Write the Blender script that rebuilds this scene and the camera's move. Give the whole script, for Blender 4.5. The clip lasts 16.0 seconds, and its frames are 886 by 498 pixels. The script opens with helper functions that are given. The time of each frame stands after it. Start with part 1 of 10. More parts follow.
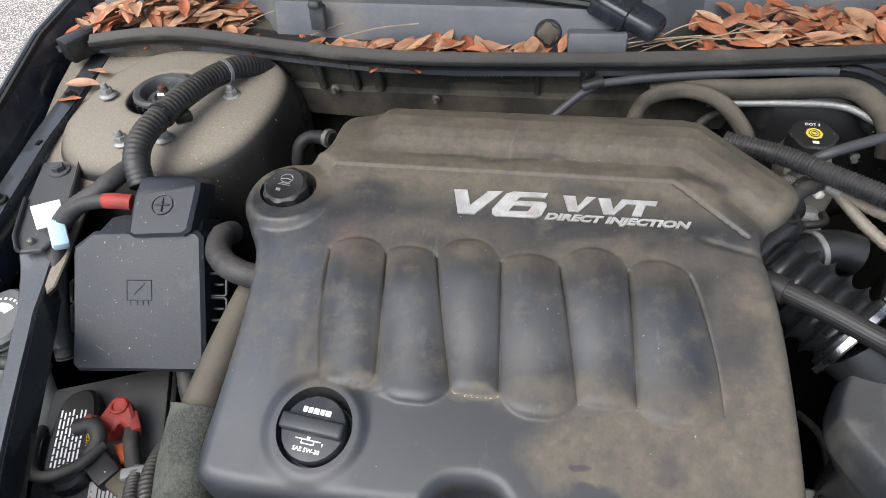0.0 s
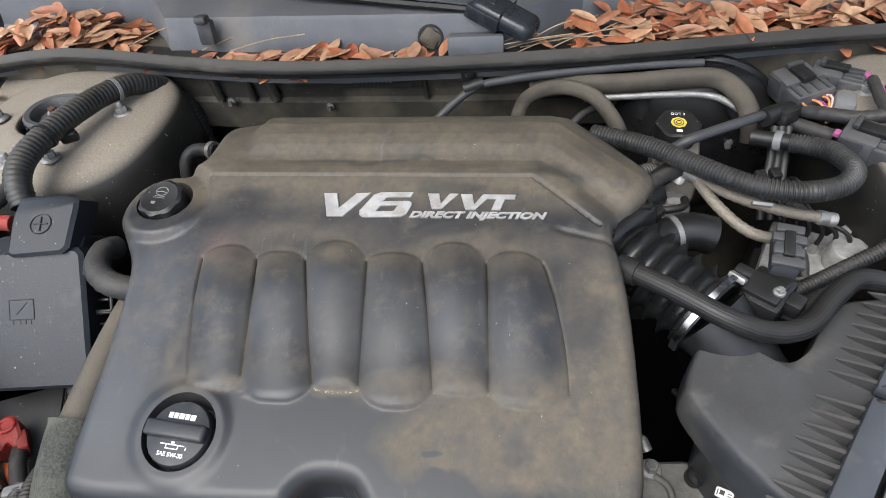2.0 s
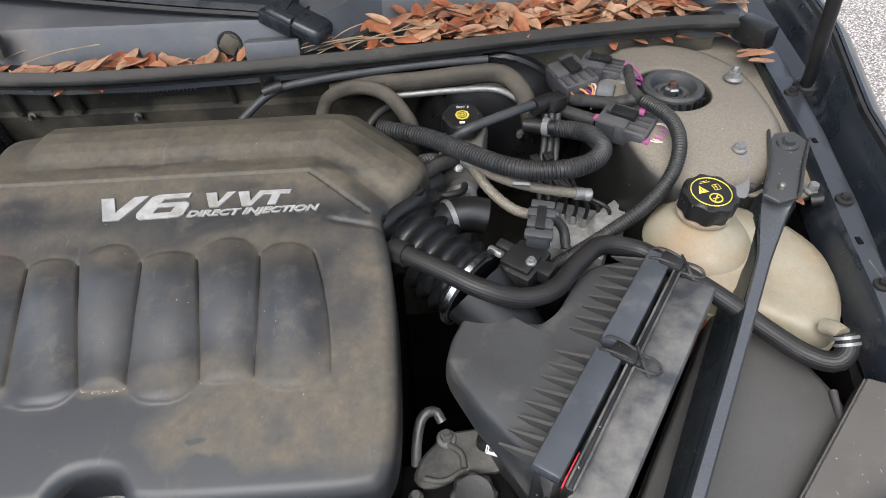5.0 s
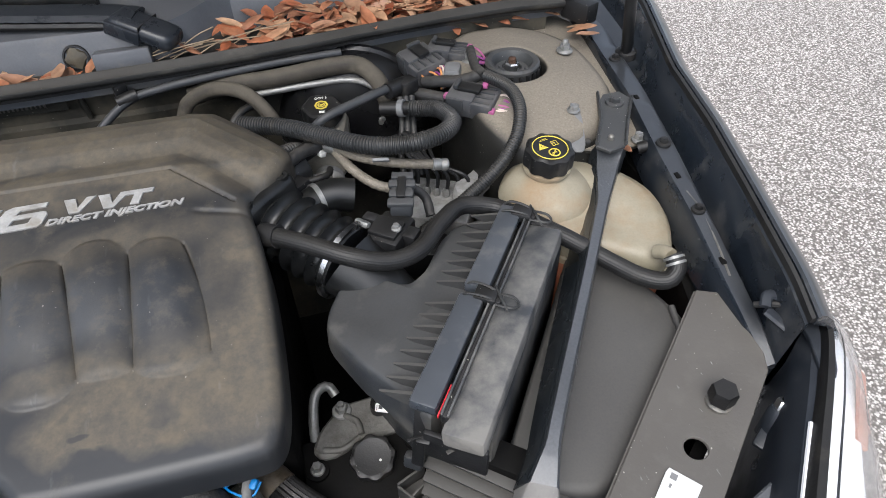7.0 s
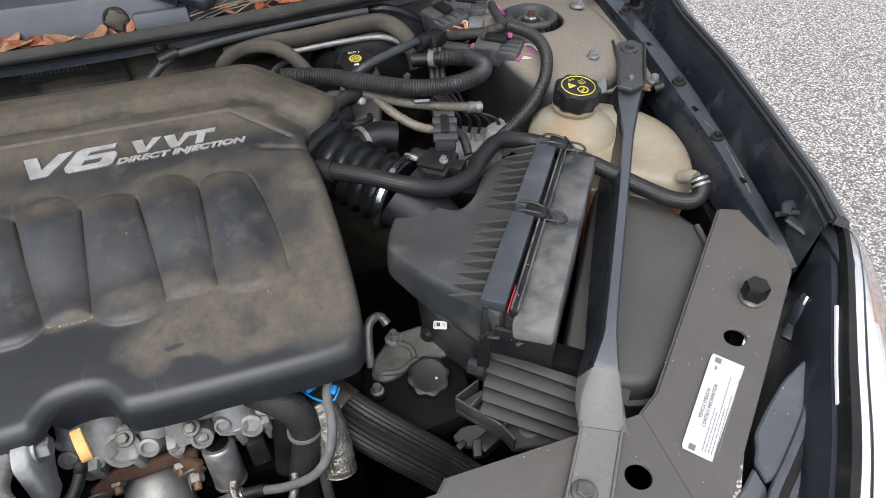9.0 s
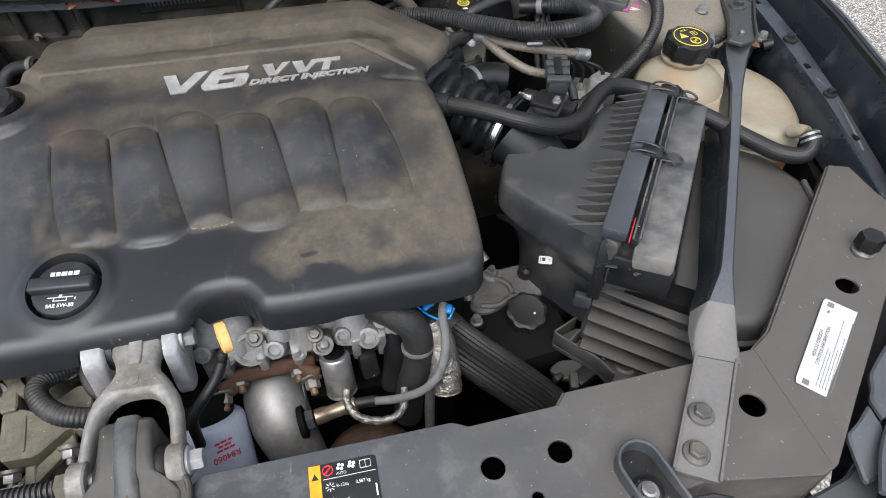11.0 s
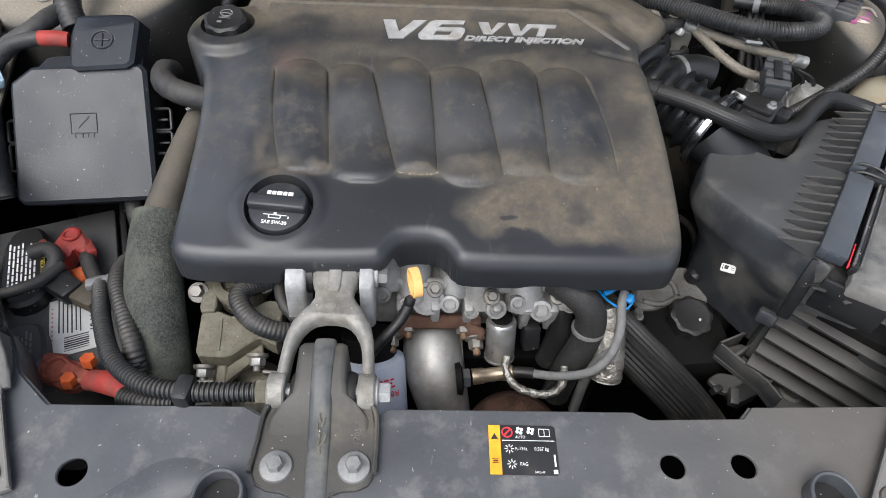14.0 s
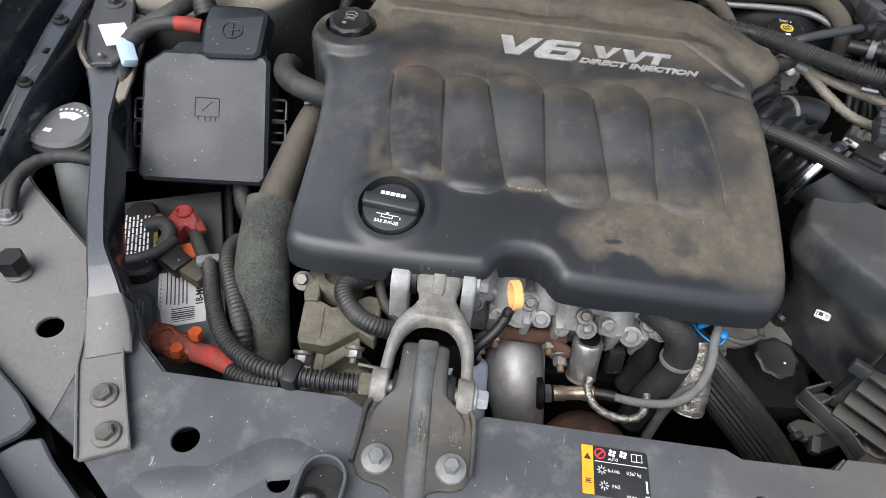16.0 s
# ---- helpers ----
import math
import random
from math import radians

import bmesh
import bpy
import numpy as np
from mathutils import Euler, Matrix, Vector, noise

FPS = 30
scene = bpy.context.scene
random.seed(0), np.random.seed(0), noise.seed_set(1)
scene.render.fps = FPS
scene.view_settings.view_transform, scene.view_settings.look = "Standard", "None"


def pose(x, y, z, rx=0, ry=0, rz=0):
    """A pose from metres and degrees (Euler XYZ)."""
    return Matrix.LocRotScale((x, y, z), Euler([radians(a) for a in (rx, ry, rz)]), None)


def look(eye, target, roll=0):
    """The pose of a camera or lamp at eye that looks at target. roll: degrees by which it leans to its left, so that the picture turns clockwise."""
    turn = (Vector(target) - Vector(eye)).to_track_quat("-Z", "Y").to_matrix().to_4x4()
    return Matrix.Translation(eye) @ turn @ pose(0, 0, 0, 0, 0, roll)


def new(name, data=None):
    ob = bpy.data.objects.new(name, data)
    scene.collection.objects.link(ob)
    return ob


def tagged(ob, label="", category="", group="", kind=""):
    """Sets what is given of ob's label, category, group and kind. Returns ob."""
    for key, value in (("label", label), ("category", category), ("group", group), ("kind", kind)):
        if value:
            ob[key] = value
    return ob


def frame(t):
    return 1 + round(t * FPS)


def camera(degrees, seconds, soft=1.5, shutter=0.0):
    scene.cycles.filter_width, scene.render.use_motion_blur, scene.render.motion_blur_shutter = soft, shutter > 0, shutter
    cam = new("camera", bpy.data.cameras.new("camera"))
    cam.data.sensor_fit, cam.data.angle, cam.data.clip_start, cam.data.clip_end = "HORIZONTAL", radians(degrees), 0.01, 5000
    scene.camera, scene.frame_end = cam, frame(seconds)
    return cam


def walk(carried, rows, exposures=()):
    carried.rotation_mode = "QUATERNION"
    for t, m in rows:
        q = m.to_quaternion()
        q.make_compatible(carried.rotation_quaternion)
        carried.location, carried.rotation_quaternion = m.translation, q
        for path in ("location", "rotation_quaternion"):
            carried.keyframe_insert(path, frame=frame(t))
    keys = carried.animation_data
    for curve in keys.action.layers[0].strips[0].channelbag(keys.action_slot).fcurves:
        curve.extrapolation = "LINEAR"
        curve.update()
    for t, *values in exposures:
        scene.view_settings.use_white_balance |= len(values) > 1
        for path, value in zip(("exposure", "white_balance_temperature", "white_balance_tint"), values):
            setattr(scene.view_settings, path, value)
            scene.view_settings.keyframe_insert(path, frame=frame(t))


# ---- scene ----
cam = camera(70.6, 16.0, soft=0.9)
METRES, EYE, TILT, LEAN, TURN = 0.785, 1.34, -47.0, 3.18, 8.75
ROWS = [
    (0.0, 0.0, 0.0, 0.0, -0.0, 0.0, -0.0),
    (0.5, 0.0424, -0.01, -0.0043, -0.01, 0.25, 0.87),
    (1.0, 0.0733, -0.0172, -0.0078, -0.5, 0.36, 1.55),
    (1.5, 0.1089, -0.0226, -0.0108, -0.95, 0.49, 2.31),
    (2.0, 0.1428, -0.0276, -0.0142, -1.86, 0.58, 3.2),
    (2.5, 0.1775, -0.0323, -0.0203, -3.39, 0.59, 4.33),
    (3.0, 0.2112, -0.0439, -0.0274, -4.68, 0.62, 5.13),
    (3.5, 0.2433, -0.0546, -0.0362, -5.85, 0.61, 5.89),
    (4.0, 0.2725, -0.0651, -0.0421, -6.76, 0.71, 6.67),
    (6.5, 0.3548, -0.1319, -0.1103, -15.22, 0.72, 11.87),
    (7.0, 0.3505, -0.1486, -0.1336, -17.75, 0.45, 15.02),
    (7.5, 0.327, -0.16, -0.1545, -19.26, 0.26, 16.73),
    (8.0, 0.2815, -0.1637, -0.1731, -20.24, 0.08, 17.42),
    (10.5, 0.1045, -0.1599, -0.2414, -18.67, -0.84, 15.05),
    (11.0, 0.0691, -0.1532, -0.2452, -17.2, -1.05, 13.66),
    (11.5, 0.0443, -0.1505, -0.2471, -15.59, -1.24, 12.0),
    (12.0, 0.0226, -0.1434, -0.2484, -14.07, -1.49, 10.3),
    (12.5, -0.0013, -0.1322, -0.2451, -12.75, -1.82, 8.5),
    (13.0, -0.028, -0.1216, -0.2397, -11.66, -2.19, 6.63),
    (13.5, -0.0574, -0.1153, -0.2354, -10.71, -2.22, 4.78),
    (14.0, -0.0787, -0.1152, -0.2328, -10.08, -2.04, 2.99),
    (14.5, -0.103, -0.113, -0.2279, -9.47, -1.98, 1.27),
    (15.0, -0.1234, -0.1146, -0.2247, -8.74, -1.91, -0.38),
    (15.5, -0.1436, -0.1171, -0.2258, -7.7, -1.81, -1.9),
    (16.0, -0.1683, -0.1199, -0.2251, -6.72, -1.58, -3.17),
]
walk(cam, [(t, pose(-0.015, 0, EYE, TILT, LEAN, TURN) @ pose(METRES * x, METRES * y, METRES * z, 90 + pitch, roll, yaw)) for t, x, y, z, yaw, pitch, roll in ROWS],
     [(0.0, 1.20, 6330, 10), (3.5, 1.17, 6330, 10), (6.5, 0.98, 6300, 10), (8.0, 0.89, 6260, 10), (11.5, 0.95, 6260, 10), (13.5, 1.02, 6300, 10), (16.0, 1.02, 6300, 10)])

from mathutils import geometry

# ---- light ----
world = bpy.data.worlds.new("sky")
scene.world = world
world.use_nodes = True
wn, wl = world.node_tree.nodes, world.node_tree.links
sky = wn.new("ShaderNodeTexSky")
sky.sky_type, sky.sun_disc = "NISHITA", False
SUN_UP, SUN_TURN = radians(58), radians(212)
sky.sun_elevation, sky.sun_rotation = SUN_UP, SUN_TURN
sky.air_density, sky.dust_density = 1.0, 3.0
grey = wn.new("ShaderNodeHueSaturation")
grey.inputs["Saturation"].default_value = 0.55
wl.new(sky.outputs["Color"], grey.inputs["Color"])
wl.new(grey.outputs["Color"], wn["Background"].inputs["Color"])
wn["Background"].inputs["Strength"].default_value = 0.15
sun = new("sun", bpy.data.lights.new("sun", "SUN"))
sun.data.energy, sun.data.angle, sun.data.color = 1.5, radians(50), (1.0, 0.98, 0.95)
sun.matrix_world = look((0, 0, 0), (-math.sin(SUN_TURN) * math.cos(SUN_UP), -math.cos(SUN_TURN) * math.cos(SUN_UP), -math.sin(SUN_UP)))


# ---- mesh helpers ----
def thing(name, base, label, category, group="", kind=""):
    """An empty at the base of a thing that parents its parts."""
    ob = new(name)
    ob.location = base
    ob.empty_display_size = 0.02
    return tagged(ob, label, category, group, kind)


def finish(bm, name, material, sharp=38):
    bmesh.ops.recalc_face_normals(bm, faces=bm.faces)
    lim = radians(sharp)
    for f in bm.faces:
        f.smooth = True
    for e in bm.edges:
        if len(e.link_faces) == 2 and e.calc_face_angle(0) > lim:
            e.smooth = False
    me = bpy.data.meshes.new(name)
    bm.to_mesh(me)
    bm.free()
    me.materials.append(material)
    return me


def root_of(ob):
    while ob.parent:
        ob = ob.parent
    return ob


def part(name, bm, material, parent, label="", sharp=38):
    """Links a bmesh, given in world metres, as one mesh under a thing or a part."""
    base = Vector(root_of(parent).location)
    bmesh.ops.translate(bm, verts=bm.verts, vec=-base)
    ob = new(name, finish(bm, name, material, sharp))
    ob.parent = parent
    return tagged(ob, label)


def solid(name, bm, material, label, category, group="", kind="", base=None, sharp=38):
    """Links a bmesh, given in world metres, as a thing of one mesh."""
    co = [v.co for v in bm.verts]
    if base is None:
        lo = Vector([min(c[i] for c in co) for i in range(3)])
        hi = Vector([max(c[i] for c in co) for i in range(3)])
        base = Vector(((lo.x + hi.x) / 2, (lo.y + hi.y) / 2, lo.z))
    base = Vector(base)
    bmesh.ops.translate(bm, verts=bm.verts, vec=-base)
    ob = new(name, finish(bm, name, material, sharp))
    ob.location = base
    return tagged(ob, label, category, group, kind)


def curve_points(points, n=8):
    """A smooth line through the points (Catmull-Rom), n steps a stretch."""
    p = [Vector(q) for q in points]
    p = [p[0] * 2 - p[1]] + p + [p[-1] * 2 - p[-2]]
    out = []
    for i in range(1, len(p) - 2):
        a, b, c, d = p[i - 1:i + 3]
        for k in range(n):
            t = k / n
            out.append(0.5 * (2 * b + (c - a) * t + (2 * a - 5 * b + 4 * c - d) * t * t + (3 * b - a - 3 * c + d) * t ** 3))
    out.append(p[-2].copy())
    return out


def even(points, step):
    """The same line with points a step apart."""
    out, left = [points[0].copy()], step
    for a, b in zip(points, points[1:]):
        d, at = (b - a).length, 0.0
        while d - at >= left:
            at += left
            out.append(a.lerp(b, at / d))
            left = step
        left -= d - at
    if (out[-1] - points[-1]).length > step * 0.3:
        out.append(points[-1].copy())
    return out


def sweep(bm, points, radius, sides=10, flat=1.0, cap=True):
    """A tube along ready points; radius is a number or a function of (index, fraction)."""
    rings, n = [], len(points)
    up = None
    for i, p in enumerate(points):
        way = (points[min(i + 1, n - 1)] - points[max(i - 1, 0)]).normalized()
        if up is None:
            up = Vector((0, 0, 1)) if abs(way.z) < 0.9 else Vector((0, 1, 0))
        side = way.cross(up).normalized()
        up = side.cross(way).normalized()
        r = radius(i, i / max(1, n - 1)) if callable(radius) else radius
        rings.append([bm.verts.new(p + side * (r * math.cos(a)) + up * (r * flat * math.sin(a)))
                      for a in (2 * math.pi * k / sides for k in range(sides))])
    for a, b in zip(rings, rings[1:]):
        for k in range(sides):
            bm.faces.new((a[k], a[(k + 1) % sides], b[(k + 1) % sides], b[k]))
    if cap:
        bm.faces.new(rings[0][::-1]), bm.faces.new(rings[-1])
    return bm


def tube(points, radius, sides=12, step=0.006, flat=1.0, bm=None):
    bm = bm or bmesh.new()
    return sweep(bm, even(curve_points(points), step), radius, sides, flat)


def ribbed(points, radius, pitch=0.005, depth=0.0016, sides=16, bm=None):
    """Split loom or convoluted hose: rings proud of grooves."""
    bm = bm or bmesh.new()
    pts = even(curve_points(points, 12), pitch / 4)
    return sweep(bm, pts, lambda i, f: radius - (depth if i % 4 in (0, 3) else 0.0), sides)


def wrapped(points, radius, sides=14, bm=None, pitch=0.012, depth=0.0008):
    """Taped loom: the overlapping tape makes shallow uneven steps."""
    bm = bm or bmesh.new()
    rnd = random.Random(7)
    pts = even(curve_points(points, 12), 0.003)
    k = max(1, int(pitch / 0.003))
    return sweep(bm, pts, lambda i, f: radius + depth * ((i % k) / k - 0.5) + rnd.uniform(-1, 1) * 0.0003, sides)


def box(center, size, bevel=0.002, turn=(0, 0, 0), bm=None, segments=2):
    bm = bm or bmesh.new()
    m = pose(*center, *turn) @ Matrix.Diagonal((*size, 1))
    made = bmesh.ops.create_cube(bm, size=1.0, matrix=m)
    if bevel:
        edges = list({e for v in made["verts"] for e in v.link_edges})
        bmesh.ops.bevel(bm, geom=edges, offset=min(bevel, min(size) * 0.45), segments=segments, profile=0.5, affect="EDGES", clamp_overlap=True)
    return bm


def lathe(profile, m, sides=32, bm=None, wave=None):
    """Turns a profile of (radius, height) round the z of m. wave(angle, index) scales the radius."""
    bm = bm or bmesh.new()
    rings = []
    for j, (r, h) in enumerate(profile):
        ring = []
        for k in range(sides):
            a = 2 * math.pi * k / sides
            q = r * (wave(a, j) if wave else 1.0)
            ring.append(bm.verts.new(m @ Vector((q * math.cos(a), q * math.sin(a), h))))
        rings.append(ring)
    for a, b in zip(rings, rings[1:]):
        for k in range(sides):
            bm.faces.new((a[k], a[(k + 1) % sides], b[(k + 1) % sides], b[k]))
    bm.faces.new(rings[0][::-1]), bm.faces.new(rings[-1])
    return bm


def aim(p, way):
    """A pose at p whose z points along way."""
    return Matrix.Translation(p) @ Vector(way).to_track_quat("Z", "Y").to_matrix().to_4x4()


def offset_loop(loop, d):
    """A closed 2D loop (anticlockwise) moved inwards by d."""
    n, out = len(loop), []
    for i in range(n):
        a, b, c = Vector(loop[i - 1][:2]), Vector(loop[i][:2]), Vector(loop[(i + 1) % n][:2])
        u, v = (b - a).normalized(), (c - b).normalized()
        nrm = (Vector((-u.y, u.x)) + Vector((-v.y, v.x)))
        nrm = nrm.normalized() if nrm.length > 1e-6 else Vector((-u.y, u.x))
        k = max(0.5, nrm.dot(Vector((-u.y, u.x))))
        out.append((b + nrm * (d / k))[:])
    return out


def ring_hole(x, y, r, n=24, ry=None):
    return [(x + r * math.cos(2 * math.pi * k / n), y + (ry or r) * math.sin(2 * math.pi * k / n)) for k in range(n)]


def rounded(loop, times=2, q=0.25):
    """Cuts the corners of a closed loop, again and again."""
    pts = [Vector(p) for p in loop]
    for _ in range(times):
        out = []
        for a, b in zip(pts, pts[1:] + pts[:1]):
            out += [a.lerp(b, q), a.lerp(b, 1 - q)]
        pts = out
    return [p[:] for p in pts]


def area2(loop):
    return sum(a[0] * b[1] - b[0] * a[1] for a, b in zip(loop, loop[1:] + loop[:1])) / 2


def plate(outline, height, thick, holes=(), chamfer=0.002, m=None, bm=None):
    """A plate with a chamfered rim and through holes; height is a number or a function of (x, y) for its top."""
    bm = bm or bmesh.new()
    m = m or Matrix.Identity(4)
    top = height if callable(height) else (lambda x, y: height)
    loops = [list(outline) if area2(list(outline)) > 0 else list(outline)[::-1]]
    loops += [list(h) if area2(list(h)) < 0 else list(h)[::-1] for h in holes]
    inner = [offset_loop(lp, chamfer) for lp in loops]
    V = lambda p, dz: bm.verts.new(m @ Vector((p[0], p[1], top(p[0], p[1]) + dz)))
    a = [[V(p, 0) for p in lp] for lp in inner]
    b = [[V(p, -chamfer) for p in lp] for lp in loops]
    c = [[V(p, -thick) for p in lp] for lp in loops]
    flat_a, flat_c = sum(a, []), sum(c, [])
    for tri in geometry.tessellate_polygon([[Vector((p[0], p[1], 0)) for p in lp] for lp in inner]):
        try:
            bm.faces.new([flat_a[i] for i in tri])
            bm.faces.new([flat_c[i] for i in tri][::-1])
        except ValueError:
            pass
    for la, lb, lc in zip(a, b, c):
        n = len(la)
        for i in range(n):
            j = (i + 1) % n
            bm.faces.new((lb[i], lb[j], la[j], la[i]))
            bm.faces.new((lc[i], lc[j], lb[j], lb[i]))
    return bm


def loft(rings, cap=True, closed=True, bm=None):
    """Joins loops of equal length."""
    bm = bm or bmesh.new()
    vs = [[bm.verts.new(p) for p in r] for r in rings]
    for a, b in zip(vs, vs[1:]):
        n = len(a)
        for k in range(n if closed else n - 1):
            bm.faces.new((a[k], a[(k + 1) % n], b[(k + 1) % n], b[k]))
    if cap and closed:
        bm.faces.new(vs[0][::-1]), bm.faces.new(vs[-1])
    return bm


def hexagon(m, r, h, bm=None, sides=6):
    bm = bm or bmesh.new()
    return lathe([(r, 0), (r, h * 0.85), (r * 0.88, h)], m, sides, bm)


def bolt_mesh(r, h, flange, bm=None, m=None, dish=True):
    """A hex head with a flange and a shallow dished top, standing on z = 0."""
    bm = bm or bmesh.new()
    m = m or Matrix.Identity(4)
    lathe([(flange, 0), (flange, 0.0012), (flange * 0.93, 0.0026), (r * 1.02, 0.0034)], m, 24, bm)
    hexagon(m @ pose(0, 0, 0.003), r, h, bm)
    if dish:
        lathe([(r * 0.62, h + 0.0025), (r * 0.62, h + 0.0036), (r * 0.5, h + 0.0036)], m, 12, bm)
    return bm


def lettering(text, size, m, material, parent, name="lettering", label="", shear=0.0, extrude=0.0002, stretch=1.0, align="CENTER", bold=0.0):
    cu = bpy.data.curves.new(name, "FONT")
    cu.body, cu.size, cu.shear, cu.extrude, cu.align_x, cu.align_y = text, size, shear, extrude, align, "CENTER"
    cu.offset = bold
    cu.resolution_u = 4
    tmp = bpy.data.objects.new("tmp", cu)
    me = bpy.data.meshes.new_from_object(tmp)
    bpy.data.objects.remove(tmp)
    base = Vector(root_of(parent).location)
    me.transform(Matrix.Translation(-base) @ m @ Matrix.Diagonal((stretch, 1, 1, 1)))
    me.name = name
    me.materials.clear()
    me.materials.append(material)
    ob = new(name, me)
    ob.parent = parent
    return tagged(ob, label)


def bars(rows, m, bm=None, thick=0.0003):
    """Thin raised bars (x, y, width, height) on the plane of m."""
    bm = bm or bmesh.new()
    for x, y, w, h in rows:
        box((x, y, thick / 2), (w, h, thick), 0, bm=bm)
        for v in list(bm.verts)[-8:]:
            v.co = m @ v.co
    return bm


# ---- materials ----
def material(name, base, second=None, scale=40.0, rough=0.5, metal=0.0, bump=0.15, fine=400.0, dust=None, dust_amount=0.0,
             dust_scale=9.0, rough_var=0.12, coat=0.0, scratch=0.0, bump_dist=0.001, up_dust=0.0, spec=0.36, speck=0.0, warm=None):
    """A worn surface: two tones at a broad scale, fine grain in relief, dust in patches and settled on upward faces."""
    m = bpy.data.materials.new(name)
    m.use_nodes = True
    n, l = m.node_tree.nodes, m.node_tree.links
    b = n["Principled BSDF"]
    co = n.new("ShaderNodeTexCoord").outputs["Object"]

    def noise_at(sc, detail=5.0, rough_n=0.6):
        t = n.new("ShaderNodeTexNoise")
        t.inputs["Scale"].default_value, t.inputs["Detail"].default_value, t.inputs["Roughness"].default_value = sc, detail, rough_n
        l.new(co, t.inputs["Vector"])
        return t.outputs["Fac"]

    def ramp(src, a, c, lo=0.0, hi=1.0):
        t = n.new("ShaderNodeMapRange")
        t.inputs["From Min"].default_value, t.inputs["From Max"].default_value = a, c
        t.inputs["To Min"].default_value, t.inputs["To Max"].default_value = lo, hi
        l.new(src, t.inputs["Value"])
        return t.outputs["Result"]

    def mix(f, a, c):
        t = n.new("ShaderNodeMix")
        t.data_type = "RGBA"
        if isinstance(f, float):
            t.inputs["Factor"].default_value = f
        else:
            l.new(f, t.inputs["Factor"])
        for sock, v in (("A", a), ("B", c)):
            s = [x for x in t.inputs if x.name == sock and x.type == "RGBA"][0]
            if isinstance(v, tuple):
                s.default_value = (*v, 1)
            else:
                l.new(v, s)
        return [x for x in t.outputs if x.type == "RGBA"][0]

    def calc(op, a, c):
        t = n.new("ShaderNodeMath")
        t.operation = op
        t.use_clamp = True
        for i, v in enumerate((a, c)):
            if isinstance(v, float):
                t.inputs[i].default_value = v
            else:
                l.new(v, t.inputs[i])
        return t.outputs[0]

    broad, grain = noise_at(scale), noise_at(fine, 3.0)
    second = second or tuple(min(1.0, c * 1.35) for c in base)
    col = mix(ramp(broad, 0.35, 0.65), base, second)
    col = mix(ramp(grain, 0.45, 0.8, 0.0, 0.25), col, tuple(c * 0.6 for c in base))
    rsrc = ramp(broad, 0.3, 0.7, max(0.02, rough - rough_var), min(1.0, rough + rough_var))
    amount = None
    if dust:
        patch = ramp(noise_at(dust_scale, 6.0, 0.65), 0.62 - 0.35 * dust_amount, 0.78 - 0.25 * dust_amount)
        amount = calc("MULTIPLY", patch, min(1.0, 0.35 + dust_amount * 0.6))
        if up_dust:
            g = n.new("ShaderNodeNewGeometry")
            sep = n.new("ShaderNodeSeparateXYZ")
            l.new(g.outputs["Normal"], sep.inputs[0])
            settled = ramp(sep.outputs["Z"], 0.5, 0.95, 0.0, up_dust)
            amount = calc("MAXIMUM", amount, calc("MULTIPLY", settled, ramp(grain, 0.2, 0.7, 0.55, 1.0)))
        col = mix(amount, col, dust)
        t = n.new("ShaderNodeMix")
        l.new(amount, t.inputs[0])
        l.new(rsrc, t.inputs[2])
        t.inputs[3].default_value = 0.9
        rsrc = t.outputs[0]
    if warm:
        # warm dust blown over one end of a long panel: from, to, colour
        sx = n.new("ShaderNodeSeparateXYZ")
        l.new(co, sx.inputs[0])
        drift = calc("MULTIPLY", noise_at(14.0, 5.0), 0.22)
        t = n.new("ShaderNodeMath")
        l.new(sx.outputs["X"], t.inputs[0])
        l.new(drift, t.inputs[1])
        col = mix(ramp(t.outputs[0], warm[0] + 0.11, warm[1] + 0.11, 0.0, 0.75), col, warm[2])
    if scratch:
        wv = n.new("ShaderNodeTexNoise")
        mp = n.new("ShaderNodeMapping")
        mp.inputs["Scale"].default_value, mp.inputs["Rotation"].default_value = (260, 75, 75), (0.3, 0.2, 0.7)
        l.new(co, mp.inputs["Vector"])
        l.new(mp.outputs["Vector"], wv.inputs["Vector"])
        wv.inputs["Scale"].default_value = 1.0
        col = mix(calc("MULTIPLY", ramp(wv.outputs["Fac"], 0.69, 0.75), ramp(noise_at(25.0), 0.5, 0.65, 0.0, scratch)), col, (0.3, 0.3, 0.29))
    if speck:
        col = mix(ramp(noise_at(260.0, 1.0), 0.76 - 0.02 * speck, 0.79, 0.0, 0.6), col, (0.55, 0.52, 0.46))
    l.new(col, b.inputs["Base Color"])
    l.new(rsrc, b.inputs["Roughness"])
    b.inputs["Metallic"].default_value = metal
    b.inputs["Specular IOR Level"].default_value = spec
    b.inputs["Coat Weight"].default_value = coat
    b.inputs["Coat Roughness"].default_value = 0.08
    if bump:
        t = n.new("ShaderNodeBump")
        t.inputs["Strength"].default_value, t.inputs["Distance"].default_value = bump, bump_dist
        l.new(grain, t.inputs["Height"])
        l.new(t.outputs["Normal"], b.inputs["Normal"])
    return m


